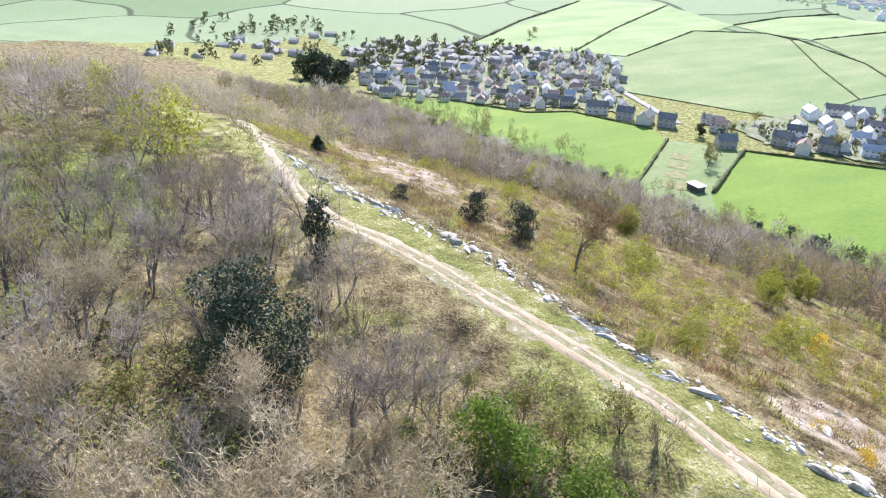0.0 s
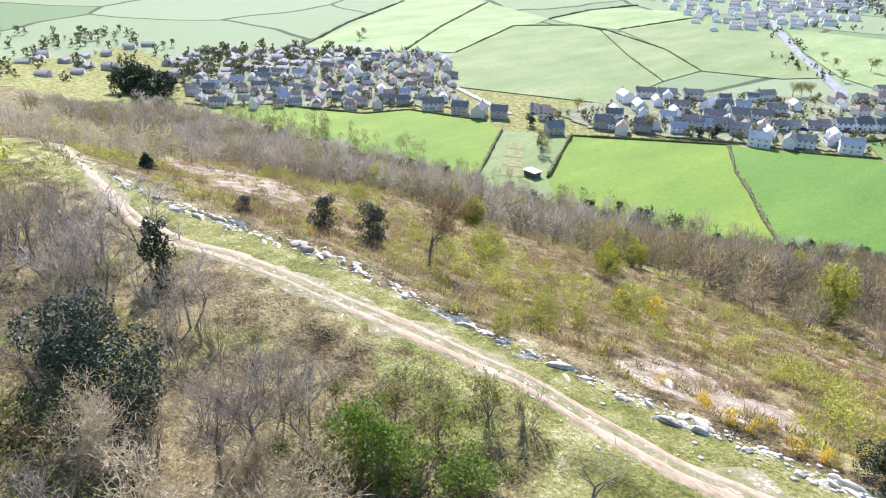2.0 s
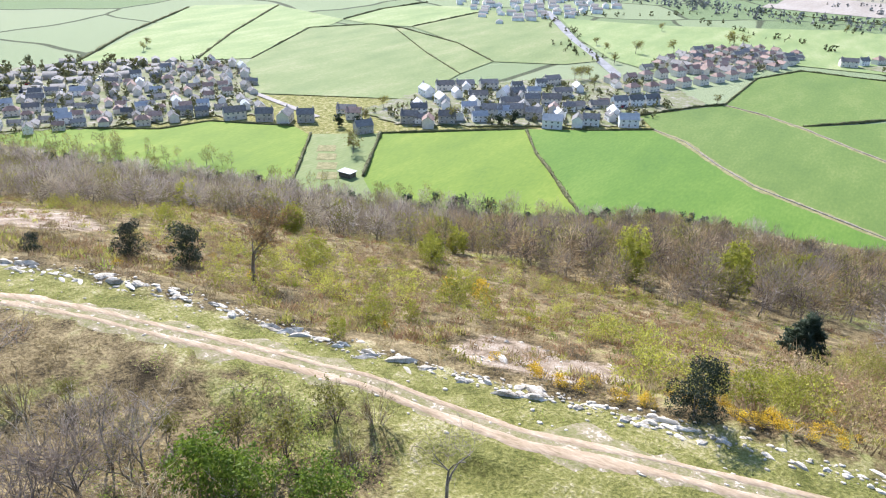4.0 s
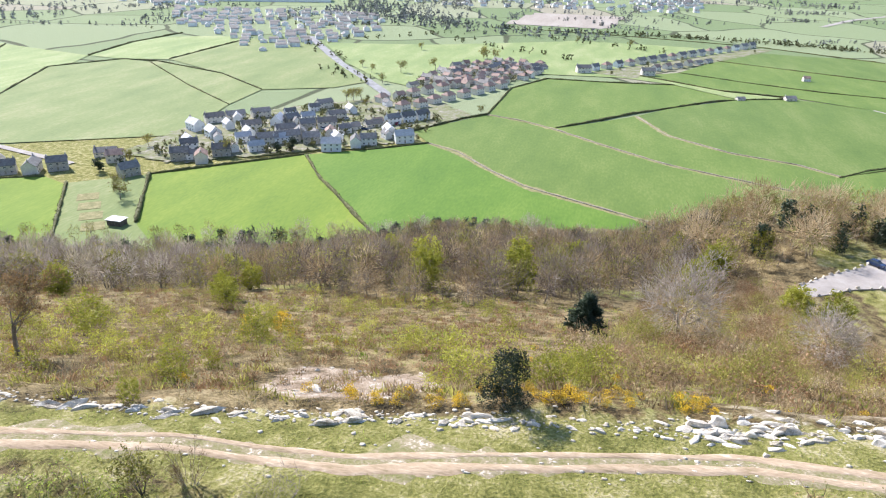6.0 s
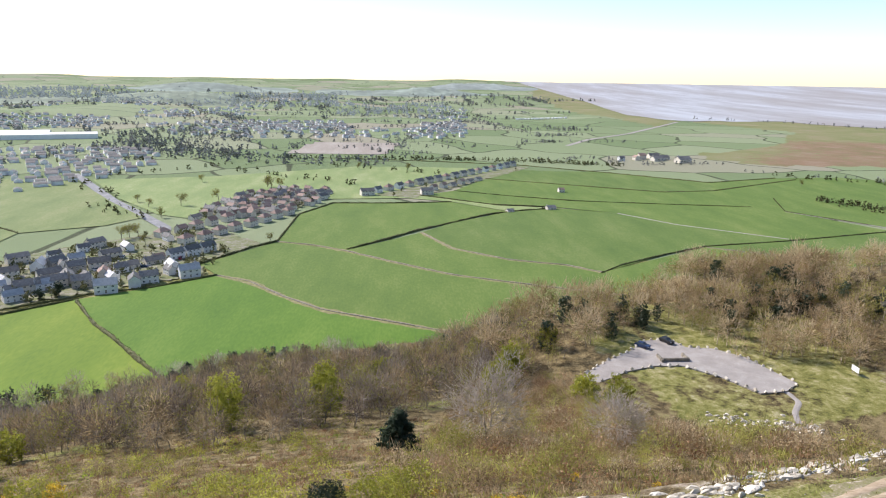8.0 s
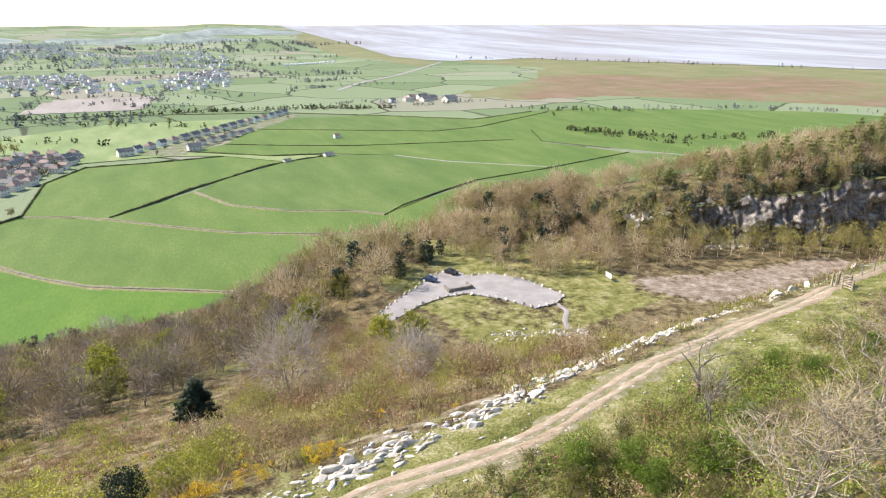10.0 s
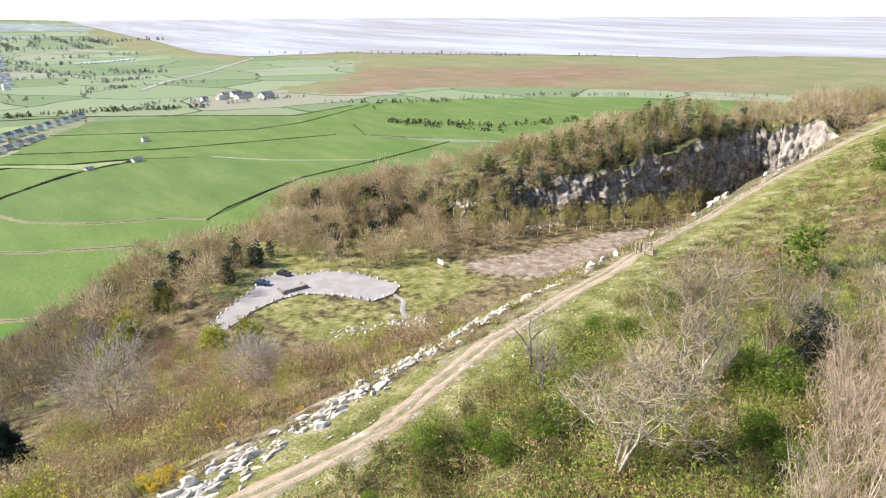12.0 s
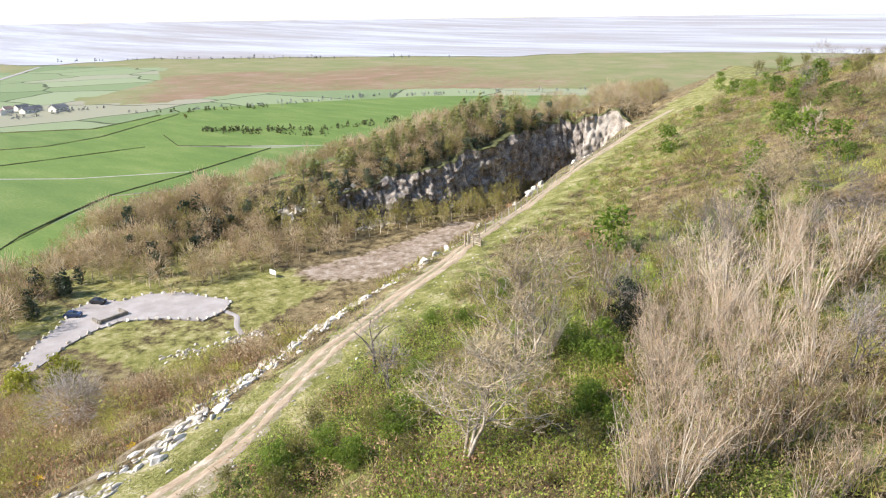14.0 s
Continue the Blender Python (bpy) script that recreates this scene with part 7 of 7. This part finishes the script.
for poly in (OLD, EST, [(-242, 285), (-200, 283), (-150, 322), (-97, 358), (-108, 380), (-80, 430), (-135, 480), (-200, 420), (-240, 350)], [(-22, 612), (150, 835), (168, 822), (20, 600)]):
    patch("yards", poly, yards, "gardens, drives and yards between the houses", "yard", 0.22, 2.5)
# farm by the marsh
for key, x, y, turn, s in (("white", 306, 905, 20, 1.0), ("brown", 343, 930, 10, 1.3), ("bungalow", 358, 912, 20, 1.5), ("bungalow", 388, 897, 20, 1.9), ("bungalow", 365, 945, 15, 1.6), ("brown", 330, 915, 100, 1.1), ("bungalow", 372, 925, 25, 1.5)):
    stand(key, x, y, turn, s)
stand("bungalow", 130, 552, 22, 0.8)
stand("bungalow", 94, 540, 25, 0.6)
stand("brown", 160, 640, 10, 0.7)
hut = tagged(new("garden_hut"), "white-roofed dark timber hut on an allotment", "hut")
bm = bmesh.new()
box(bm, -182.5, -176.5, 206.5, 210.5, -0.2, 2.4)
part("wall", bm, bark_grey, hut)
bm = bmesh.new()
box(bm, -183, -176, 206, 211, 2.4, 2.6)
part("roof", bm, pale_roof, hut)
for k in range(4):
    level_slab("allotment_bed", [(-217 + k * 8, 232 - k * 9), (-210 + k * 8, 237 - k * 9), (-205 + k * 8, 230 - k * 9), (-212 + k * 8, 225 - k * 9)], 0.25, 0.3, verge, "dug allotment bed beside the hedge", "garden bed")
for ob in list(HOUSES.values()):
    for o in (*ob.children_recursive, ob):
        bpy.data.objects.remove(o)
for k in range(48):
    if k < 24:
        t = random.random()
        x, y = -190 + 80 * t + random.uniform(-12, 12), 345 + 60 * t + random.uniform(-18, 18)
    else:
        x, y = random.uniform(-440, -300), random.uniform(190, 300)
        if not in_poly(x, y, OLD):
            continue
    park(random.randrange(5), x, y, random.uniform(0, 360))
for ob in CARS:
    for o in (*ob.children_recursive, ob):
        bpy.data.objects.remove(o)

# ---- village and field trees ----
rng = np.random.default_rng(31)
grow_big = [tree_mesh(rng, 9, 1.3, 4, 4, 3, 1.0, leaf=500, leaf_size=0.3, limbs_to=1, sides=4, trunk=0.22, twig_r=0.05, rise=0.2, lean=0.5, most=300) for _ in range(2)]
KIND = [prototype("tree", "broad field tree just coming into leaf", "tree", *m, (bark_grey, twig_brown, bud_leaf)) for m in grow_big]
DARK = [prototype("tree", "dark evergreen tree in the village", "tree", *dense_bush(9, 9, 1500, 0.42, rng), (bark_grey, twig_brown, ivy_leaf))]
random.seed(8)
for x, y, s in ((-171, 556, 1.2), (-148, 582, 1.2), (-114, 642, 1.3), (-120, 655, 1.3), (-108, 648, 1.2), (-172, 510, 0.9), (-154, 424, 0.8), (-79, 434, 0.7), (-184, 303, 1.1), (-173, 437, 1.0), (-166, 446, 1.0), (-170, 442, 1.0), (-188, 682, 0.9), (-210, 570, 0.8), (-194, 548, 0.8),
                (-40, 789, 0.9), (16, 779, 1.0), (430, 690, 0.8), (-233, 304, 0.8), (-224, 277, 0.8), (-205, 240, 1.0), (-196, 232, 1.1), (-480, 330, 0.8), (-470, 320, 0.8)):
    plant(random.choice(KIND), x, y, s, random.uniform(0, 6))
for x, y, s in ((-165, 316, 0.6), (-159, 322, 0.7), (-200, 300, 0.5), (-395, 112, 1.5), (-392, 124, 1.9), (-386, 133, 1.6), (-400, 120, 1.8), (-398, 136, 1.4), (-382, 122, 1.2), (-230, 262, 0.7), (-222, 268, 0.6)):
    plant(DARK[0], x, y, s, random.uniform(0, 6))
for ob in (*KIND, *DARK):
    for o in (*ob.children_recursive, ob):
        bpy.data.objects.remove(o)
bush = [dense_bush(4, 3.6, 40, 0.62, rng) for _ in range(3)]
n = 620
xs = np.concatenate([rng.uniform(-650, -420, 160), rng.uniform(-490, -270, n), rng.uniform(-235, -100, 430), rng.uniform(-160, -60, 240), rng.uniform(-10, 160, 60)])
ys = np.concatenate([rng.uniform(20, 210, 160), rng.uniform(140, 335, n), rng.uniform(265, 420, 430), rng.uniform(440, 650, 240), rng.uniform(600, 840, 60)])
k = in_poly(xs, ys, OLD) | in_poly(xs, ys, EST) | in_poly(xs, ys, EAST) | in_poly(xs, ys, [(-240, 270), (-150, 325), (-95, 360), (-80, 430), (-140, 470), (-200, 400)]) | in_poly(xs, ys, [(-20, 620), (150, 840), (165, 825), (10, 600)])
xs, ys = xs[k], ys[k]
forest("garden_shrubs", "garden shrubs and small trees between the houses", [("crown", [w[2] for w in bush], hedge_leaf)], xs, ys, rng.uniform(0.4, 1.3, len(xs)) * np.where(xs < -420, 1.6, 1.0), 51)


# ---- hedgerow trees and towns of the distance ----
def line_of(a, b, n, r):
    t = r.uniform(0, 1, n)
    return a[0] + (b[0] - a[0]) * t + r.normal(0, 6, n), a[1] + (b[1] - a[1]) * t + r.normal(0, 6, n)


lines = [((-290, 725), (-185, 825), 26), ((-193, 777), (-10, 666), 30), ((-136, 850), (52, 759), 30), ((-307, 965), (-128, 885), 60), ((-128, 885), (149, 883), 110), ((149, 883), (290, 845), 70), ((300, 860), (440, 880), 30),
         ((395, 600), (470, 510), 60), ((470, 510), (580, 489), 50), ((477, 762), (676, 697), 14), ((676, 697), (970, 470), 24), ((-240, 560), (-180, 505), 20), ((-306, 690), (-235, 590), 18)]
X, Y = [], []
for a, b, m in lines:
    x, y = line_of(a, b, m, rng)
    X.append(x)
    Y.append(y)
for _ in range(300):
    az, d = radians(rng.uniform(-64, 13)), 900 + 2300 * rng.uniform(0, 1) ** 1.3
    x, y = d * math.sin(az), d * math.cos(az)
    w, ln = rng.choice((0.3, 1.9)) + rng.normal(0, 0.25), rng.uniform(80, 320) * d / 1600
    x, y = line_of((x, y), (x + ln * math.cos(w), y + ln * math.sin(w)), int(rng.uniform(10, 30)), rng)
    X.append(x)
    Y.append(y)
# dots of bushes along the edge of the marsh and along the shore
for a, b, m in (((428, 805), (471, 749), 14), ((471, 749), (546, 717), 22), ((546, 717), (719, 688), 30), ((719, 688), (836, 576), 26), ((864, 1980), (1082, 1849), 14), ((1082, 1849), (1373, 1428), 34), ((1373, 1428), (1592, 1145), 12), ((178, 870), (275, 848), 46), ((-13, 901), (99, 888), 40), ((275, 848), (301, 903), 16), ((395, 605), (446, 487), 46)):
    x, y = line_of(a, b, m, rng)
    X.append(x)
    Y.append(y)
xs, ys = np.concatenate(X), np.concatenate(Y)
far_tree = [dense_bush(7, 6, 14, 1.7, rng) for _ in range(3)]
far_tree = [(w[0][:0], w[1][:0], w[2]) for w in far_tree]
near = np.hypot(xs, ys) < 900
for label, mt, k, seed in (("hedgerow trees and bushes across the plain", hedge_leaf, near, 52), ("distant hedgerow trees, greyed with haze in their colour", far_wood, ~near, 53)):
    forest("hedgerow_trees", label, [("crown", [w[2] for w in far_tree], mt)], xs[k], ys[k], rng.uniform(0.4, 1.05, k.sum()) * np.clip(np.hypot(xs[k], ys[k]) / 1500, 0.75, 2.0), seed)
# leafless woods round and between the roofs of the far town, colour paled for haze
BELT = [(-409, 958), (-459, 1228), (-291, 1012), (-148, 895), (-2, 875), (-15, 816), (-137, 811), (-245, 851)]
az, d = np.radians(rng.uniform(-62, 4, 9000)), 900 + 2500 * rng.uniform(0, 1, 9000)
xs, ys = d * np.sin(az), d * np.cos(az)
thick = soft_noise(xs, ys, 330, 14) + 0.6 * soft_noise(xs, ys, 120, 15) + 0.25 * ease(np.degrees(az), 0, -25)
k = (thick > np.where(d > 1500, 0.12, 0.34)) & (d > 1000)
bx, by = rng.uniform(-460, 0, 1100), rng.uniform(810, 1230, 1100)
m = in_poly(bx, by, BELT)
xs, ys = np.concatenate([xs[k], bx[m]]), np.concatenate([ys[k], by[m]])
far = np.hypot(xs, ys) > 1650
big = rng.uniform(0.6, 1.3, len(xs)) * np.clip(np.hypot(xs, ys) / 1300, 0.9, 2.0)
forest("far_wood", "leafless woods on the far side of the plain, haze in their colour", [("crown", [w[2] for w in far_tree], far_wood)], xs[~far], ys[~far], big[~far], 54)
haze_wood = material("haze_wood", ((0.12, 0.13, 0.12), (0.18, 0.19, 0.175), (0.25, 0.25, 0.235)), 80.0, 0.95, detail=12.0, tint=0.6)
# the trees emit a faint blue-grey in place of haze in the air
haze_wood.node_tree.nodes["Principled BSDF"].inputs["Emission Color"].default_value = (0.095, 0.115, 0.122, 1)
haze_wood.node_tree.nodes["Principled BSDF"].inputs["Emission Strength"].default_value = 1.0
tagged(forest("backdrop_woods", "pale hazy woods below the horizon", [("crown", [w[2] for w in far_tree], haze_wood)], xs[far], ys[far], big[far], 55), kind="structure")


def far_town():
    """Streets of the far town."""
    r = np.random.default_rng(61)
    X, Y, T = [], [], []
    for poly, gap, turn in (([(-562, 797), (-606, 903), (-480, 930), (-358, 980), (-261, 830), (-271, 775), (-297, 664), (-325, 612), (-410, 691)], 15, 0.5), ([(55, 1563), (163, 1654), (135, 1349), (69, 1324)], 17, 0.2),
                            ([(-700, 930), (-760, 1150), (-640, 1180), (-600, 960)], 17, 0.9), ([(-330, 1250), (-420, 1500), (-120, 1620), (-90, 1400)], 19, 0.4), ([(-900, 1200), (-1000, 1500), (-640, 1620), (-560, 1350)], 19, 0.7)):
        lo, hi = np.min(poly, 0), np.max(poly, 0)
        x, y = (c.ravel() for c in np.meshgrid(np.arange(lo[0] - 150, hi[0] + 150, gap), np.arange(lo[1] - 150, hi[1] + 150, gap * 1.25)))
        mx, my = (lo + hi) / 2
        x, y = mx + (x - mx) * math.cos(turn) - (y - my) * math.sin(turn), my + (x - mx) * math.sin(turn) + (y - my) * math.cos(turn)
        k = in_poly(x, y, poly) & (r.uniform(size=len(x)) < 0.72)
        X.append(x[k] + r.normal(0, 2, k.sum()))
        Y.append(y[k] + r.normal(0, 2, k.sum()))
        T.append(turn + r.choice((0, math.pi / 2), k.sum(), p=(0.75, 0.25)) + r.normal(0, 0.12, k.sum()))
    az, d = np.radians(r.uniform(-52, 6, 2600)), r.uniform(1200, 3000, 2600)
    x, y = d * np.sin(az), d * np.cos(az)
    k = soft_noise(x, y, 260, 19) + 0.5 * soft_noise(x, y, 90, 20) > 0.22
    x, y = np.concatenate(X + [x[k]]), np.concatenate(Y + [y[k]])
    turn = np.concatenate(T + [r.uniform(0, math.pi, k.sum())])
    gabled("far_town", "distant town of pale houses and grey roofs", x, y, turn, r.uniform(3.6, 6.2, len(x)), r.uniform(2.8, 3.8, len(x)), r.uniform(2.6, 4.4, len(x)), white_wall)


far_town()
for x, y, turn, L in ((-640, 1080, 22, 150), (-535, 1120, 22, 130), (-600, 1150, 22, 90)):
    bm = bmesh.new()
    prism(bm, L / 2, 20, -0.5, 7, 9)
    shed = tagged(new("warehouse"), "long white-roofed warehouse in the distant town", "warehouse", "warehouses")
    part("body", bm, white_wall, shed)
    shed.location, shed.rotation_euler = (x, y, float(height(x, y))), (0, 0, radians(turn))
van = tagged(new("caravan"), "white static caravan on a distant site", "caravan", "static caravans")
bm = bmesh.new()
box(bm, -5, 5, -2, 2, 0.3, 3.2, 0.2)
part("body", bm, white_paint, van)
bm = bmesh.new()
box(bm, -4, 4, -2.05, 2.05, 1.4, 2.3)
part("windows", bm, pane, van)
van.matrix_basis = pose(335, 1860, float(height(335, 1860)), 0, 0, 80)
for k in range(44):
    x, y = 335 + 155 * (k % 22) / 21 + random.uniform(-3, 3), 1860 + 90 * (k % 22) / 21 + 22 * (k // 22)
    copy_thing(van, pose(x, y, float(height(x, y)), 0, 0, 80 + random.uniform(-10, 10)))


# ---- far hills and ploughed land ----
patch("field", [(-132, 1109), (-60, 1112), (14, 1107), (4, 1015), (-10, 930), (-80, 930), (-150, 932)], ploughed, "brown ploughed field among green pastures", "field", 0.5, 9.0, ragged=0.0)
drape("channel", [(281, 1105), (351, 1228), (477, 1380), (620, 1600), (754, 1806)], 9, gravel, 0.3, 12.0, "pale bank of a tidal channel beside the marsh", "channel", wobble=0.3, seed=5)


def far_hills(dist, colour, glow, tops, az0, az1, seed):
    """A low line of hazy hills on the horizon, rounded, with a wooded uneven crest."""
    az = np.arange(az0, az1, 0.12)
    fade = np.clip((az - az0) / 5, 0, 1) * np.clip((az1 - az) / 5, 0, 1)
    lift = tops * (np.clip(0.15 + soft_noise(az, az * 0, 8, seed) + 0.45 * soft_noise(az, az * 0, 2.3, seed + 1), 0, 1.3) + 0.07 * soft_noise(az, az * 0, 0.3, seed + 2)) * fade
    rows = ((-260, -0.3), (-190, 0.25), (-110, 0.62), (-50, 0.9), (0, 1.0), (60, 0.85), (180, 0.2), (240, -0.3))
    v = []
    for back, up in rows:
        d = dist + back * (1 + 0.3 * soft_noise(az, az * 0, 4, seed + 3))
        x, y = d * np.sin(np.radians(az)), d * np.cos(np.radians(az))
        v.append(np.stack([x, y, height(x, y, False) - 3 + lift * up], -1))
    n, k = len(az), len(rows)
    i, j = np.meshgrid(np.arange(k - 1), np.arange(n - 1), indexing="ij")
    f = np.stack([i * n + j, i * n + j + 1, (i + 1) * n + j + 1, (i + 1) * n + j], -1).reshape(-1, 4)
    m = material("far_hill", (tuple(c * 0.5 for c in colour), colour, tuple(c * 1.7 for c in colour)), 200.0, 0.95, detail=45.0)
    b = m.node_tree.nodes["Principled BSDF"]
    # haze painted as emission; glow is set higher for each farther line
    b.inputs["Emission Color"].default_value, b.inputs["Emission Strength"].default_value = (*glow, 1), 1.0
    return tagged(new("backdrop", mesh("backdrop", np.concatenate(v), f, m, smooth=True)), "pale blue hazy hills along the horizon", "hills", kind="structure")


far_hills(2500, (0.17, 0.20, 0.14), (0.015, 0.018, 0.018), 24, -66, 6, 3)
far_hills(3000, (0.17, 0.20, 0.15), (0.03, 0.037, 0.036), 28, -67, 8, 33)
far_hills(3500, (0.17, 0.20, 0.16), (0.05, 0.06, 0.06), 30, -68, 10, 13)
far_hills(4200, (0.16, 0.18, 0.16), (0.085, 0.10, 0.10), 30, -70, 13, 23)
